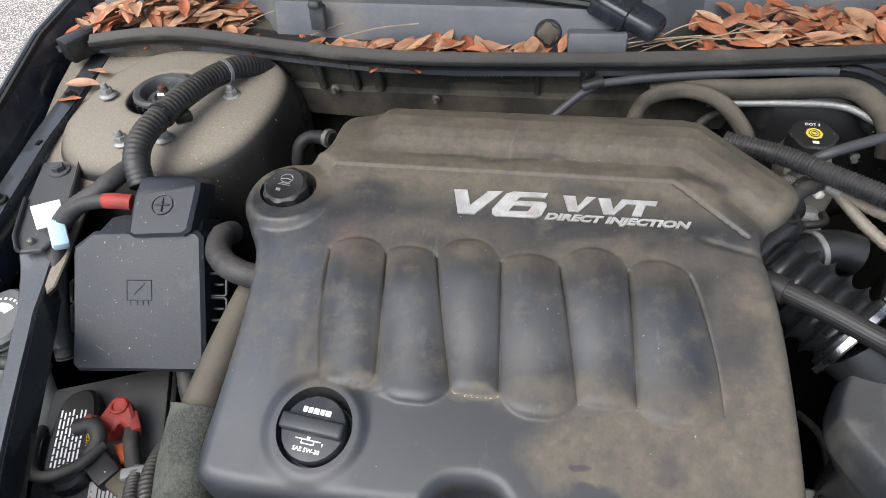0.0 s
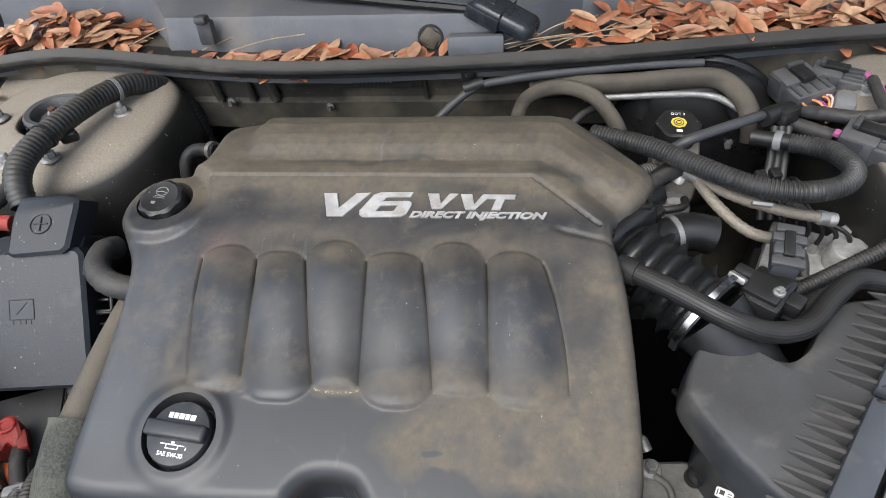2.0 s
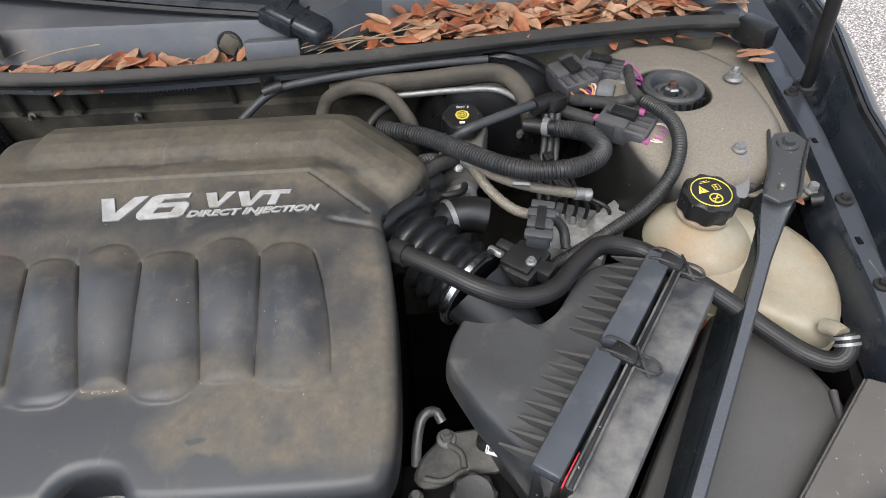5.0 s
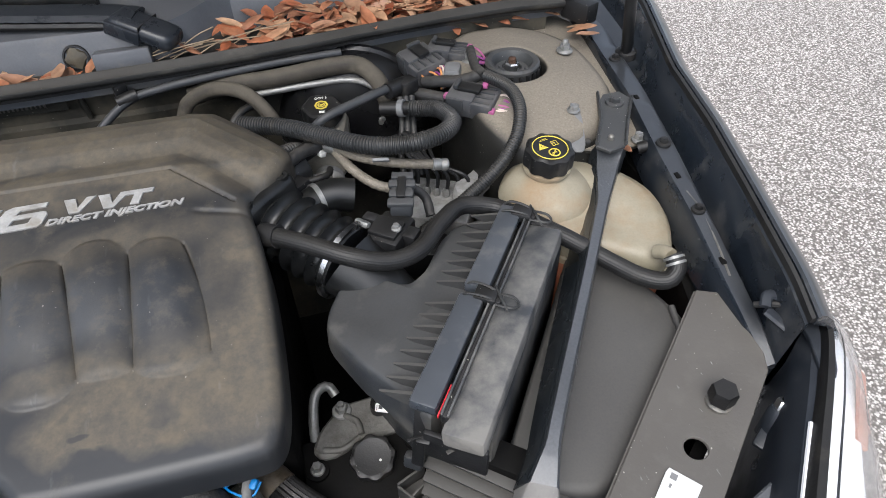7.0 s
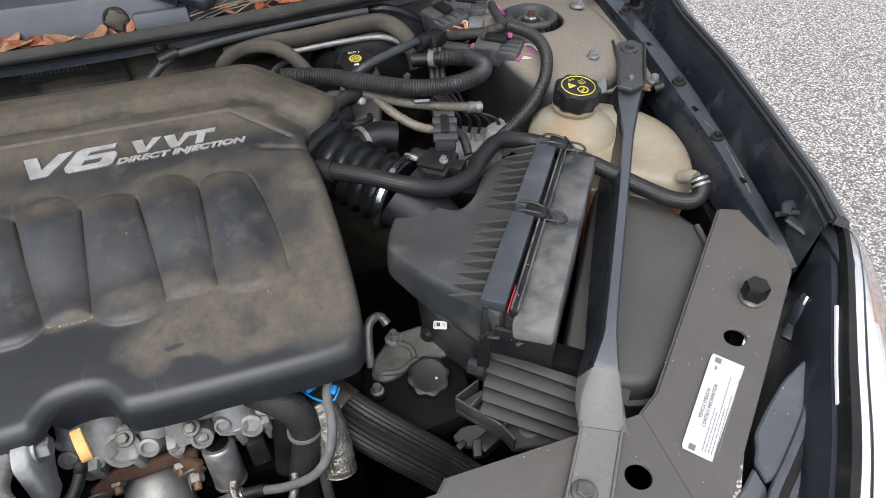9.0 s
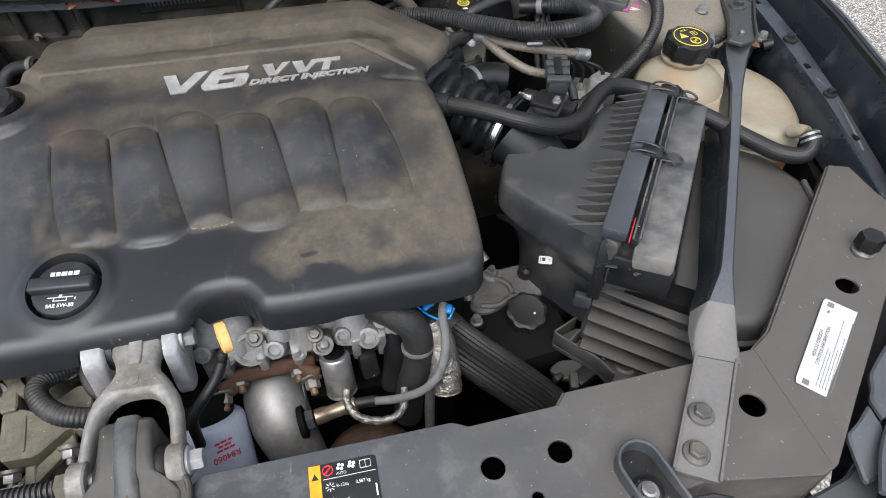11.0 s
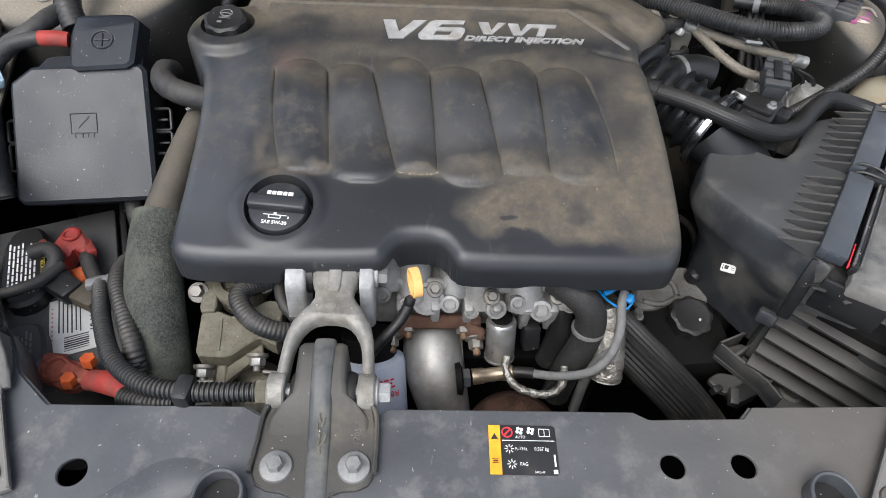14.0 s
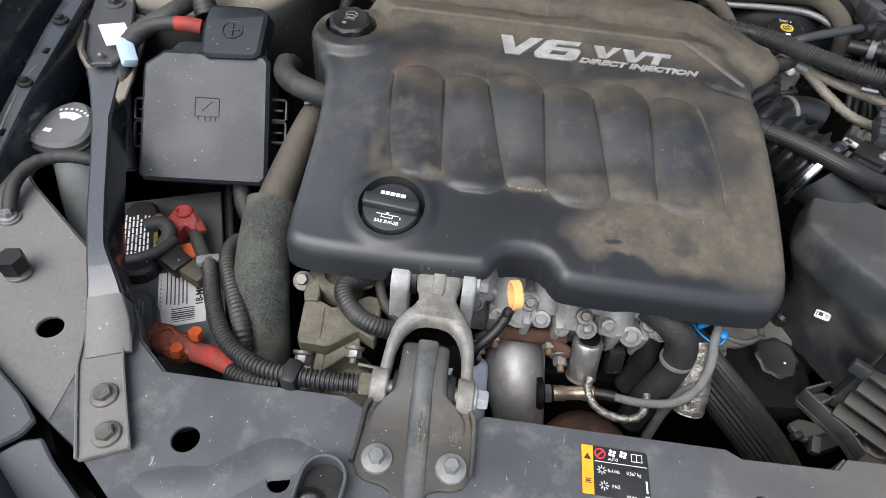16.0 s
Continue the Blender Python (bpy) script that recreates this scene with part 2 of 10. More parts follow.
DUST = (0.16, 0.135, 0.10)
BLACK = material("black_plastic", (0.008, 0.0085, 0.009), (0.016, 0.016, 0.017), 25, 0.40, bump=0.2, dust=(0.12, 0.105, 0.08), dust_amount=0.12, dust_scale=14, up_dust=0.06, speck=0.4)
# grime on near black, which stands in for shade low in the bay
DEEP = material("grimy_shade_black", (0.003, 0.003, 0.003), (0.007, 0.0066, 0.006), 20, 0.75, bump=0.4, fine=150, dust=(0.03, 0.026, 0.02), dust_amount=0.03, spec=0.12)
RUBBER = material("black_rubber", (0.007, 0.007, 0.0075), (0.013, 0.013, 0.013), 30, 0.46, bump=0.25, fine=500, dust=(0.12, 0.105, 0.08), dust_amount=0.08, dust_scale=20, up_dust=0.10)
LOOM = material("loom_plastic", (0.014, 0.015, 0.016), (0.026, 0.027, 0.028), 30, 0.42, bump=0.15, dust=DUST, dust_amount=0.14, up_dust=0.20)
TAPE = material("loom_tape", (0.02, 0.02, 0.021), (0.035, 0.035, 0.035), 60, 0.55, bump=0.5, fine=300, dust=DUST, dust_amount=0.12, up_dust=0.15)
TOWER = material("dusty_paint_tower", (0.016, 0.016, 0.015), (0.028, 0.027, 0.024), 12, 0.42, bump=0.2, fine=350, dust=(0.255, 0.222, 0.175), dust_amount=-0.30, dust_scale=7, up_dust=0.90, speck=0.1)
PAINT = material("dark_body_paint", (0.012, 0.016, 0.022), (0.02, 0.024, 0.03), 10, 0.28, bump=0.05, dust=(0.12, 0.115, 0.108), dust_amount=0.22, dust_scale=14, coat=0.5, up_dust=0.22, scratch=0.3)
SUPPORT = material("scuffed_support_paint", (0.040, 0.044, 0.050), (0.066, 0.070, 0.076), 16, 0.38, bump=0.2, fine=250, dust=(0.175, 0.172, 0.165), dust_amount=0.42, dust_scale=34, up_dust=0.18, warm=(0.08, 0.30, (0.105, 0.094, 0.080)), scratch=1.0, speck=0.2, rough_var=0.16)
WING = material("dusty_support_wing", (0.07, 0.068, 0.066), (0.105, 0.101, 0.096), 9, 0.45, bump=0.2, fine=250, dust=(0.26, 0.247, 0.228), dust_amount=0.35, dust_scale=8, up_dust=0.55, scratch=0.4, speck=0.4)
ALU = material("cast_aluminium", (0.24, 0.238, 0.23), (0.38, 0.375, 0.36), 35, 0.6, 0.35, bump=0.7, fine=220, dust=(0.12, 0.108, 0.09), dust_amount=0.45, dust_scale=26)
GRIMALU = material("oxidised_aluminium", (0.10, 0.092, 0.068), (0.18, 0.167, 0.128), 40, 0.65, 0.35, bump=0.7, fine=200, dust=(0.10, 0.086, 0.056), dust_amount=0.5, dust_scale=25, speck=2.0)
STEEL = material("zinc_steel", (0.22, 0.22, 0.21), (0.34, 0.34, 0.33), 60, 0.5, 0.65, bump=0.3, dust=(0.16, 0.14, 0.11), dust_amount=0.3, dust_scale=60)
CHROME = material("bright_steel", (0.5, 0.5, 0.5), (0.65, 0.65, 0.65), 50, 0.28, 1.0, bump=0.1)
DULLBOLT = material("dusty_bolt", (0.12, 0.115, 0.105), (0.2, 0.19, 0.17), 80, 0.5, 0.5, bump=0.3, dust=DUST, dust_amount=0.3, dust_scale=60)
RUST = material("rusty_iron", (0.055, 0.028, 0.019), (0.10, 0.055, 0.036), 60, 0.8, 0.2, bump=0.8, fine=300, dust=(0.06, 0.035, 0.025), dust_amount=0.4, dust_scale=40)
RUSTBOLT = material("heat_stained_bolt", (0.13, 0.075, 0.04), (0.24, 0.16, 0.10), 120, 0.55, 0.5, bump=0.5)
HEAT = material("heat_shield_steel", (0.30, 0.295, 0.28), (0.42, 0.41, 0.39), 22, 0.52, 0.7, bump=0.35, fine=160, dust=(0.2, 0.15, 0.1), dust_amount=0.35, dust_scale=18)
TANHOSE = material("dusty_tan_hose", (0.03, 0.026, 0.021), (0.06, 0.052, 0.04), 30, 0.75, bump=0.4, fine=300, dust=(0.165, 0.145, 0.112), dust_amount=0.3, up_dust=0.42)
RED = material("red_plastic", (0.22, 0.02, 0.016), (0.32, 0.038, 0.028), 60, 0.6, bump=0.3, dust=(0.11, 0.06, 0.048), dust_amount=0.5, dust_scale=40)
ORANGE = material("orange_plastic", (0.42, 0.07, 0.018), (0.55, 0.12, 0.03), 60, 0.5, bump=0.3, dust=(0.2, 0.08, 0.04), dust_amount=0.3, dust_scale=60)
CORRODED = material("corroded_terminal", (0.16, 0.035, 0.025), (0.30, 0.085, 0.05), 120, 0.7, 0.1, bump=0.8, fine=300, dust=(0.34, 0.19, 0.14), dust_amount=0.2, dust_scale=70)
YELLOW = material("yellow_plastic", (0.68, 0.36, 0.11), (0.76, 0.46, 0.17), 50, 0.4, bump=0.1, dust=(0.4, 0.22, 0.06), dust_amount=0.3, dust_scale=60)
WHITE = material("white_label", (0.50, 0.50, 0.48), (0.58, 0.58, 0.56), 40, 0.55, bump=0.05, dust=(0.35, 0.31, 0.25), dust_amount=0.25, dust_scale=40)
PALEBLUE = material("pale_blue_tape", (0.35, 0.5, 0.6), (0.45, 0.58, 0.66), 60, 0.6, bump=0.1)
INK = material("dark_print", (0.02, 0.02, 0.02), None, 60, 0.6, bump=0)
WHITEINK = material("white_print", (0.62, 0.62, 0.6), None, 60, 0.55, bump=0)
YELLOWINK = material("yellow_print", (0.52, 0.41, 0.06), None, 60, 0.5, bump=0)
REDINK = material("red_print", (0.5, 0.03, 0.04), None, 60, 0.5, bump=0)
ORANGEINK = material("orange_print", (0.85, 0.3, 0.02), None, 60, 0.5, bump=0)
SILVER = material("silver_lettering", (0.27, 0.268, 0.26), (0.37, 0.366, 0.352), 70, 0.5, 0.2, bump=0.15, dust=(0.2, 0.17, 0.125), dust_amount=0.35, dust_scale=45)
BLUE = material("blue_plastic", (0.0, 0.12, 0.36), (0.02, 0.2, 0.46), 60, 0.4, bump=0.1)
PINK = material("pink_plastic", (0.30, 0.07, 0.18), (0.38, 0.11, 0.24), 60, 0.45, bump=0.1)
CREAM = material("aged_cream_plastic", (0.23, 0.205, 0.148), (0.31, 0.28, 0.21), 14, 0.42, bump=0.12, dust=(0.24, 0.14, 0.062), dust_amount=0.45, dust_scale=9, up_dust=0.05)
COOLANT = material("orange_stained_plastic", (0.3, 0.1, 0.055), (0.36, 0.14, 0.08), 20, 0.45, bump=0.1, dust=(0.2, 0.1, 0.06), dust_amount=0.3)
GREYPL = material("grey_plastic", (0.14, 0.145, 0.15), (0.19, 0.19, 0.19), 20, 0.5, bump=0.15, dust=DUST, dust_amount=0.2, up_dust=0.1)
COWL = material("cowl_grey_plastic", (0.075, 0.08, 0.09), (0.11, 0.115, 0.125), 9, 0.5, bump=0.2, dust=(0.2, 0.17, 0.13), dust_amount=0.25, up_dust=0.1)
AIRBOX = material("dusty_box_plastic", (0.020, 0.022, 0.025), (0.036, 0.039, 0.043), 14, 0.40, bump=0.2, fine=350, dust=(0.15, 0.14, 0.122), dust_amount=0.48, dust_scale=11, up_dust=0.22)
GLOSSY = material("smooth_dark_plastic", (0.038, 0.044, 0.053), (0.056, 0.062, 0.072), 14, 0.32, bump=0.08, dust=(0.16, 0.155, 0.145), dust_amount=0.35, dust_scale=18, up_dust=0.12)
SLAB = material("dusty_slab_plastic", (0.028, 0.032, 0.038), (0.045, 0.048, 0.052), 18, 0.36, bump=0.15, dust=(0.188, 0.178, 0.160), dust_amount=0.76, dust_scale=17, up_dust=0.12, spec=0.5)
GLOSSRUB = material("glossy_black_rubber", (0.005, 0.0055, 0.006), (0.010, 0.0105, 0.011), 30, 0.34, bump=0.15, dust=(0.10, 0.09, 0.07), dust_amount=0.05, dust_scale=20, up_dust=0.05, spec=0.45)
DUCT = material("dusty_duct_plastic", (0.036, 0.036, 0.037), (0.05, 0.05, 0.049), 8, 0.45, bump=0.12, dust=(0.165, 0.152, 0.13), dust_amount=0.38, dust_scale=5, up_dust=0.30)
DEEPGLOSS = material("black_drum_paint", (0.008, 0.008, 0.009), (0.012, 0.012, 0.012), 14, 0.3, bump=0.08, dust=(0.08, 0.07, 0.05), dust_amount=0.25)
SLEEVE = material("woven_sleeve", (0.010, 0.011, 0.010), (0.060, 0.064, 0.056), 420, 0.8, bump=1.0, fine=520, dust=(0.115, 0.12, 0.092), dust_amount=0.5, dust_scale=16, up_dust=0.12)
GREYDARK = material("dark_grey_trim", (0.035, 0.038, 0.042), (0.05, 0.053, 0.057), 14, 0.45, bump=0.15, dust=DUST, dust_amount=0.2, up_dust=0.12)
CORDBROWN = material("oily_brown_plastic", (0.05, 0.042, 0.03), (0.09, 0.075, 0.05), 40, 0.5, bump=0.2)
WHITEPAPER = material("white_paper_tag", (0.78, 0.8, 0.82), (0.82, 0.84, 0.85), 40, 0.6, bump=0.03)
SEALRUBBER = material("dusty_seal_rubber", (0.016, 0.016, 0.016), (0.028, 0.028, 0.027), 12, 0.42, bump=0.12, dust=(0.125, 0.112, 0.092), dust_amount=0.28, dust_scale=8, up_dust=0.30, rough_var=0.2)
HOODUNDER = material("hood_underside", (0.02, 0.022, 0.025), None, 8, 0.6, bump=0.1)
TWIG = material("dry_straw", (0.22, 0.16, 0.1), (0.34, 0.27, 0.19), 60, 0.7, bump=0.2)
HEADPLATE = material("dusty_dark_plate", (0.03, 0.032, 0.034), (0.05, 0.052, 0.053), 20, 0.45, bump=0.15, dust=(0.14, 0.13, 0.115), dust_amount=0.35, dust_scale=14, up_dust=0.2, speck=0.3)


def special(name):
    """A bare node material with its nodes, links, shader and object coordinates."""
    m = bpy.data.materials.new(name)
    m.use_nodes = True
    n, l = m.node_tree.nodes, m.node_tree.links
    return m, n, l, n["Principled BSDF"], n.new("ShaderNodeTexCoord").outputs["Object"]


def asphalt_material():
    """Chip seal: pale stones a few millimetres across, dark binder showing between them."""
    m, n, l, b, co = special("pale_worn_asphalt")
    v = n.new("ShaderNodeTexVoronoi")
    v.inputs["Scale"].default_value, v.inputs["Randomness"].default_value = 135, 1.0
    f = n.new("ShaderNodeTexNoise")
    f.inputs["Scale"].default_value, f.inputs["Detail"].default_value = 75, 4
    g = n.new("ShaderNodeTexNoise")
    g.inputs["Scale"].default_value, g.inputs["Detail"].default_value = 1.6, 4
    for t in (v, f, g):
        l.new(co, t.inputs["Vector"])
    one = n.new("ShaderNodeSeparateColor")
    l.new(v.outputs["Color"], one.inputs["Color"])
    r = n.new("ShaderNodeValToRGB")
    e = r.color_ramp.elements
    e[0].position, e[0].color = 0.0, (0.13, 0.115, 0.10, 1)
    e[1].position, e[1].color = 1.0, (0.66, 0.62, 0.575, 1)
    mid = e.new(0.30)
    mid.color = (0.44, 0.405, 0.37, 1)
    l.new(one.outputs[0], r.inputs["Fac"])
    gap = n.new("ShaderNodeMapRange")
    for k, q in zip(("From Min", "From Max", "To Min", "To Max"), (0.34, 0.62, 0.0, 0.9)):
        gap.inputs[k].default_value = q
    l.new(v.outputs["Distance"], gap.inputs["Value"])
    sunk = n.new("ShaderNodeMapRange")
    for k, q in zip(("From Min", "From Max", "To Min", "To Max"), (0.36, 0.48, 0.75, 0.0)):
        sunk.inputs[k].default_value = q
    l.new(f.outputs["Fac"], sunk.inputs["Value"])
    dark = n.new("ShaderNodeMath")
    dark.operation = "MAXIMUM"
    l.new(gap.outputs["Result"], dark.inputs[0])
    l.new(sunk.outputs["Result"], dark.inputs[1])
    stone = n.new("ShaderNodeMix")
    stone.data_type = "RGBA"
    l.new(dark.outputs[0], stone.inputs[0])
    l.new(r.outputs["Color"], stone.inputs[6])
    stone.inputs[7].default_value = (0.10, 0.088, 0.078, 1)
    hs = n.new("ShaderNodeHueSaturation")
    l.new(stone.outputs[2], hs.inputs["Color"])
    tone = n.new("ShaderNodeMapRange")
    tone.inputs["To Min"].default_value, tone.inputs["To Max"].default_value = 0.9, 1.25
    l.new(g.outputs["Fac"], tone.inputs["Value"])
    l.new(tone.outputs["Result"], hs.inputs["Value"])
    l.new(hs.outputs["Color"], b.inputs["Base Color"])
    b.inputs["Roughness"].default_value = 0.9
    bu = n.new("ShaderNodeBump")
    bu.inputs["Strength"].default_value, bu.inputs["Distance"].default_value = 0.6, 0.003
    bu.invert = True
    l.new(v.outputs["Distance"], bu.inputs["Height"])
    l.new(bu.outputs["Normal"], b.inputs["Normal"])
    return m


GROOVES = (-0.217, -0.160, -0.110, -0.046, 0.009, 0.073, 0.128)


def cover_material():
    """Black moulded plastic under brown dust: dust over the rear hump, round the runners and in a broad patch at the front."""
    m, n, l, b, co = special("dusty_engine_cover")
    co = n.new("ShaderNodeNewGeometry").outputs["Position"]

    def noise_at(sc, detail=5.0, rough_n=0.6, scale3=None):
        t = n.new("ShaderNodeTexNoise")
        t.inputs["Scale"].default_value, t.inputs["Detail"].default_value, t.inputs["Roughness"].default_value = sc, detail, rough_n
        src = co
        if scale3:
            mp = n.new("ShaderNodeMapping")
            mp.inputs["Scale"].default_value = scale3
            l.new(co, mp.inputs["Vector"])
            src = mp.outputs["Vector"]
        l.new(src, t.inputs["Vector"])
        return t.outputs["Fac"]

    def calc(op, a, c, clamp=True):
        t = n.new("ShaderNodeMath")
        t.operation, t.use_clamp = op, clamp
        for i, v in enumerate((a, c)):
            if isinstance(v, (float, int)):
                t.inputs[i].default_value = v
            else:
                l.new(v, t.inputs[i])
        return t.outputs[0]

    def ramp(src, a, c, lo=0.0, hi=1.0):
        t = n.new("ShaderNodeMapRange")
        for k, v in zip(("From Min", "From Max", "To Min", "To Max"), (a, c, lo, hi)):
            t.inputs[k].default_value = v
        l.new(src, t.inputs["Value"])
        return t.outputs["Result"]

    warp = n.new("ShaderNodeTexNoise")
    warp.inputs["Scale"].default_value, warp.inputs["Detail"].default_value = 16, 4
    l.new(co, warp.inputs["Vector"])
    shift = n.new("ShaderNodeVectorMath")
    shift.operation = "MULTIPLY_ADD"
    l.new(warp.outputs["Color"], shift.inputs[0])
    shift.inputs[1].default_value = (0.055, 0.055, 0)
    l.new(co, shift.inputs[2])
    warped = shift.outputs[0]

    def blob(x, y, rx, ry, soft=0.5, top=1.0):
        """A patch of dirt, or of painted sheen, round a place on the cover, with a frayed edge."""
        mp = n.new("ShaderNodeMapping")
        mp.inputs["Location"].default_value = (-(x + 0.0275) / rx, -(y + 0.0275) / ry, 0)
        mp.inputs["Scale"].default_value = (1 / rx, 1 / ry, 0)
        l.new(warped, mp.inputs["Vector"])
        ln = n.new("ShaderNodeVectorMath")
        ln.operation = "LENGTH"
        l.new(mp.outputs["Vector"], ln.inputs[0])
        return ramp(ln.outputs["Value"], 1.0, 1.0 - soft, 0.0, top)

    sep = n.new("ShaderNodeSeparateXYZ")
    l.new(co, sep.inputs[0])
    fine, mid, broad = noise_at(900.0, 3.0), noise_at(34.0, 7.0, 0.68), noise_at(7.0)
    dust = ramp(sep.outputs["Y"], 0.445, 0.485, 0.0, 0.95)
    for k in range(6):
        dust = calc("MAXIMUM", dust, blob((GROOVES[k] + GROOVES[k + 1]) / 2, 0.405, 0.027, 0.026, 0.7, 0.55 + 0.1 * (k % 3)))
    for args in ((0.095, 0.238, 0.128, 0.042, 0.30, 0.95), (0.185, 0.33, 0.05, 0.14, 0.6, 0.9), (0.06, 0.415, 0.2, 0.035, 0.8, 0.7), (0.170, 0.255, 0.060, 0.075, 0.3, 0.9),
                 (-0.12, 0.435, 0.13, 0.028, 0.8, 0.6), (0.10, 0.285, 0.09, 0.035, 0.9, 0.6), (-0.195, 0.272, 0.035, 0.018, 0.8, 0.6), (0.04, 0.275, 0.12, 0.02, 0.6, 0.7),
                 (-0.03, 0.34, 0.13, 0.09, 1.0, 0.30), (-0.212, 0.30, 0.010, 0.05, 0.9, 0.6), (-0.16, 0.40, 0.05, 0.04, 0.8, 0.6), (-0.148, 0.276, 0.018, 0.010, 0.8, 0.9), (-0.058, 0.270, 0.030, 0.007, 0.6, 0.7)):
        dust = calc("MAXIMUM", dust, blob(*args))
    for args in ((0.047, 0.197, 0.030, 0.016, 0.25, 0.9), (0.037, 0.226, 0.009, 0.0045, 0.35, 0.75), (0.063, 0.237, 0.009, 0.007, 0.6, 0.4), (0.107, 0.231, 0.016, 0.013, 0.5, 0.5), (0.024, 0.250, 0.008, 0.006, 0.6, 0.4), (-0.004, 0.200, 0.016, 0.010, 0.3, 0.85),
                 (0.036, 0.350, 0.018, 0.04, 0.8, 0.75), (-0.078, 0.365, 0.016, 0.025, 0.8, 0.75), (-0.02, 0.355, 0.020, 0.045, 0.7, 0.8), (-0.135, 0.38, 0.018, 0.025, 0.7, 0.7),
                 (0.10, 0.355, 0.024, 0.045, 0.7, 0.75), (0.04, 0.487, 0.05, 0.010, 0.5, 0.5), (-0.185, 0.470, 0.040, 0.028, 0.5, 0.75), (0.14, 0.440, 0.045, 0.016, 0.7, 0.6), (0.17, 0.34, 0.02, 0.04, 0.7, 0.6), (-0.06, 0.526, 0.17, 0.005, 0.7, 0.5), (0.14, 0.505, 0.05, 0.008, 0.7, 0.5), (0.05, 0.432, 0.055, 0.010, 0.6, 0.6)):
        t = calc("SUBTRACT", 1.0, blob(*args))
        dust = calc("MULTIPLY", dust, t)
    small = noise_at(110.0, 6.0, 0.7)
    dust = calc("MULTIPLY", dust, ramp(mid, 0.38, 0.58, 0.55, 1.0))
    dust = calc("MULTIPLY", dust, ramp(small, 0.32, 0.58, 0.75, 1.0))
    lodged = n.new("ShaderNodeAttribute")
    lodged.attribute_name = "dirt"
    grime = calc("MULTIPLY", lodged.outputs["Fac"], ramp(mid, 0.30, 0.60, 0.35, 1.0))
    dust = calc("MAXIMUM", dust, grime)
    dust = calc("MAXIMUM", dust, ramp(mid, 0.60, 0.80, 0.0, 0.35))
    stipple = calc("MULTIPLY", ramp(noise_at(46.0, 9.0, 0.72), 0.47, 0.66, 0.0, 0.55), ramp(sep.outputs["Y"], 0.262, 0.30, 0.02, 0.8))
    dust = calc("MAXIMUM", dust, stipple)
    geo = n.new("ShaderNodeNewGeometry")
    up = n.new("ShaderNodeSeparateXYZ")
    l.new(geo.outputs["Normal"], up.inputs[0])
    dust = calc("MULTIPLY", dust, ramp(up.outputs["Z"], 0.05, 0.7, 0.45, 1.0))

    def mix(f, a, c):
        t = n.new("ShaderNodeMix")
        t.data_type = "RGBA"
        l.new(f, t.inputs[0])
        for i, v in ((6, a), (7, c)):
            if isinstance(v, tuple):
                t.inputs[i].default_value = (*v, 1)
            else:
                l.new(v, t.inputs[i])
        return t.outputs[2]

    col = mix(ramp(broad, 0.35, 0.65), (0.015, 0.0165, 0.019), (0.022, 0.024, 0.027))
    # bluish blobs put the sky's sheen into the colour of left flank and runners
    sky_sheen = calc("MAXIMUM", blob(-0.262, 0.32, 0.055, 0.17, 0.5, 0.85), blob(-0.03, 0.345, 0.19, 0.055, 0.5, 0.75))
    sky_sheen = calc("MULTIPLY", sky_sheen, ramp(broad, 0.3, 0.62, 0.5, 1.0))
    col = mix(sky_sheen, col, (0.056, 0.060, 0.066))
    col = mix(ramp(fine, 0.5, 0.75, 0.0, 0.35), col, (0.018, 0.018, 0.019))
    brown = mix(ramp(mid, 0.35, 0.65), (0.146, 0.119, 0.080), (0.118, 0.097, 0.066))
    brown = mix(ramp(noise_at(75.0, 9.0, 0.75), 0.42, 0.62, 0.0, 0.55), brown, (0.062, 0.056, 0.047))
    col = mix(calc("MULTIPLY", dust, 0.85), col, brown)
    stain = blob(-0.205, 0.42, 0.03, 0.028, 0.9, 0.45)
    col = mix(stain, col, (0.10, 0.062, 0.055))
    col = mix(ramp(noise_at(240.0, 1.0), 0.79, 0.81, 0.0, 0.5), col, (0.34, 0.32, 0.28))
    grit = calc("MULTIPLY", ramp(lodged.outputs["Fac"], 0.80, 0.95), ramp(noise_at(500.0, 2.0), 0.56, 0.62))
    col = mix(grit, col, (0.38, 0.34, 0.26))
    smear = noise_at(1.0, 4.0, 0.6, (60, 18, 20))
    col = mix(ramp(smear, 0.64, 0.72, 0.0, 0.12), col, (0.22, 0.22, 0.21))
    l.new(col, b.inputs["Base Color"])
    l.new(ramp(dust, 0.0, 1.0, 0.37, 0.75), b.inputs["Roughness"])
    b.inputs["Specular IOR Level"].default_value = 0.4
    bu = n.new("ShaderNodeBump")
    bu.inputs["Strength"].default_value, bu.inputs["Distance"].default_value = 0.12, 0.0005
    l.new(fine, bu.inputs["Height"])
    l.new(bu.outputs["Normal"], b.inputs["Normal"])
    return m


ASPHALT, COVER = asphalt_material(), cover_material()

# ---- ground ----
bm = bmesh.new()
bmesh.ops.create_grid(bm, x_segments=8, y_segments=8, size=150)
solid("ground", bm, ASPHALT, "pale grey worn asphalt with coarse stone grain", "ground", kind="structure")


# ---- car body round the engine bay ----
SUPPORT_Z = 0.785


def support_top(x, y):
    """The radiator support is flat in the middle and rises gently along its two wings."""
    return SUPPORT_Z + 0.09 * max(0.0, abs(x) - 0.440)


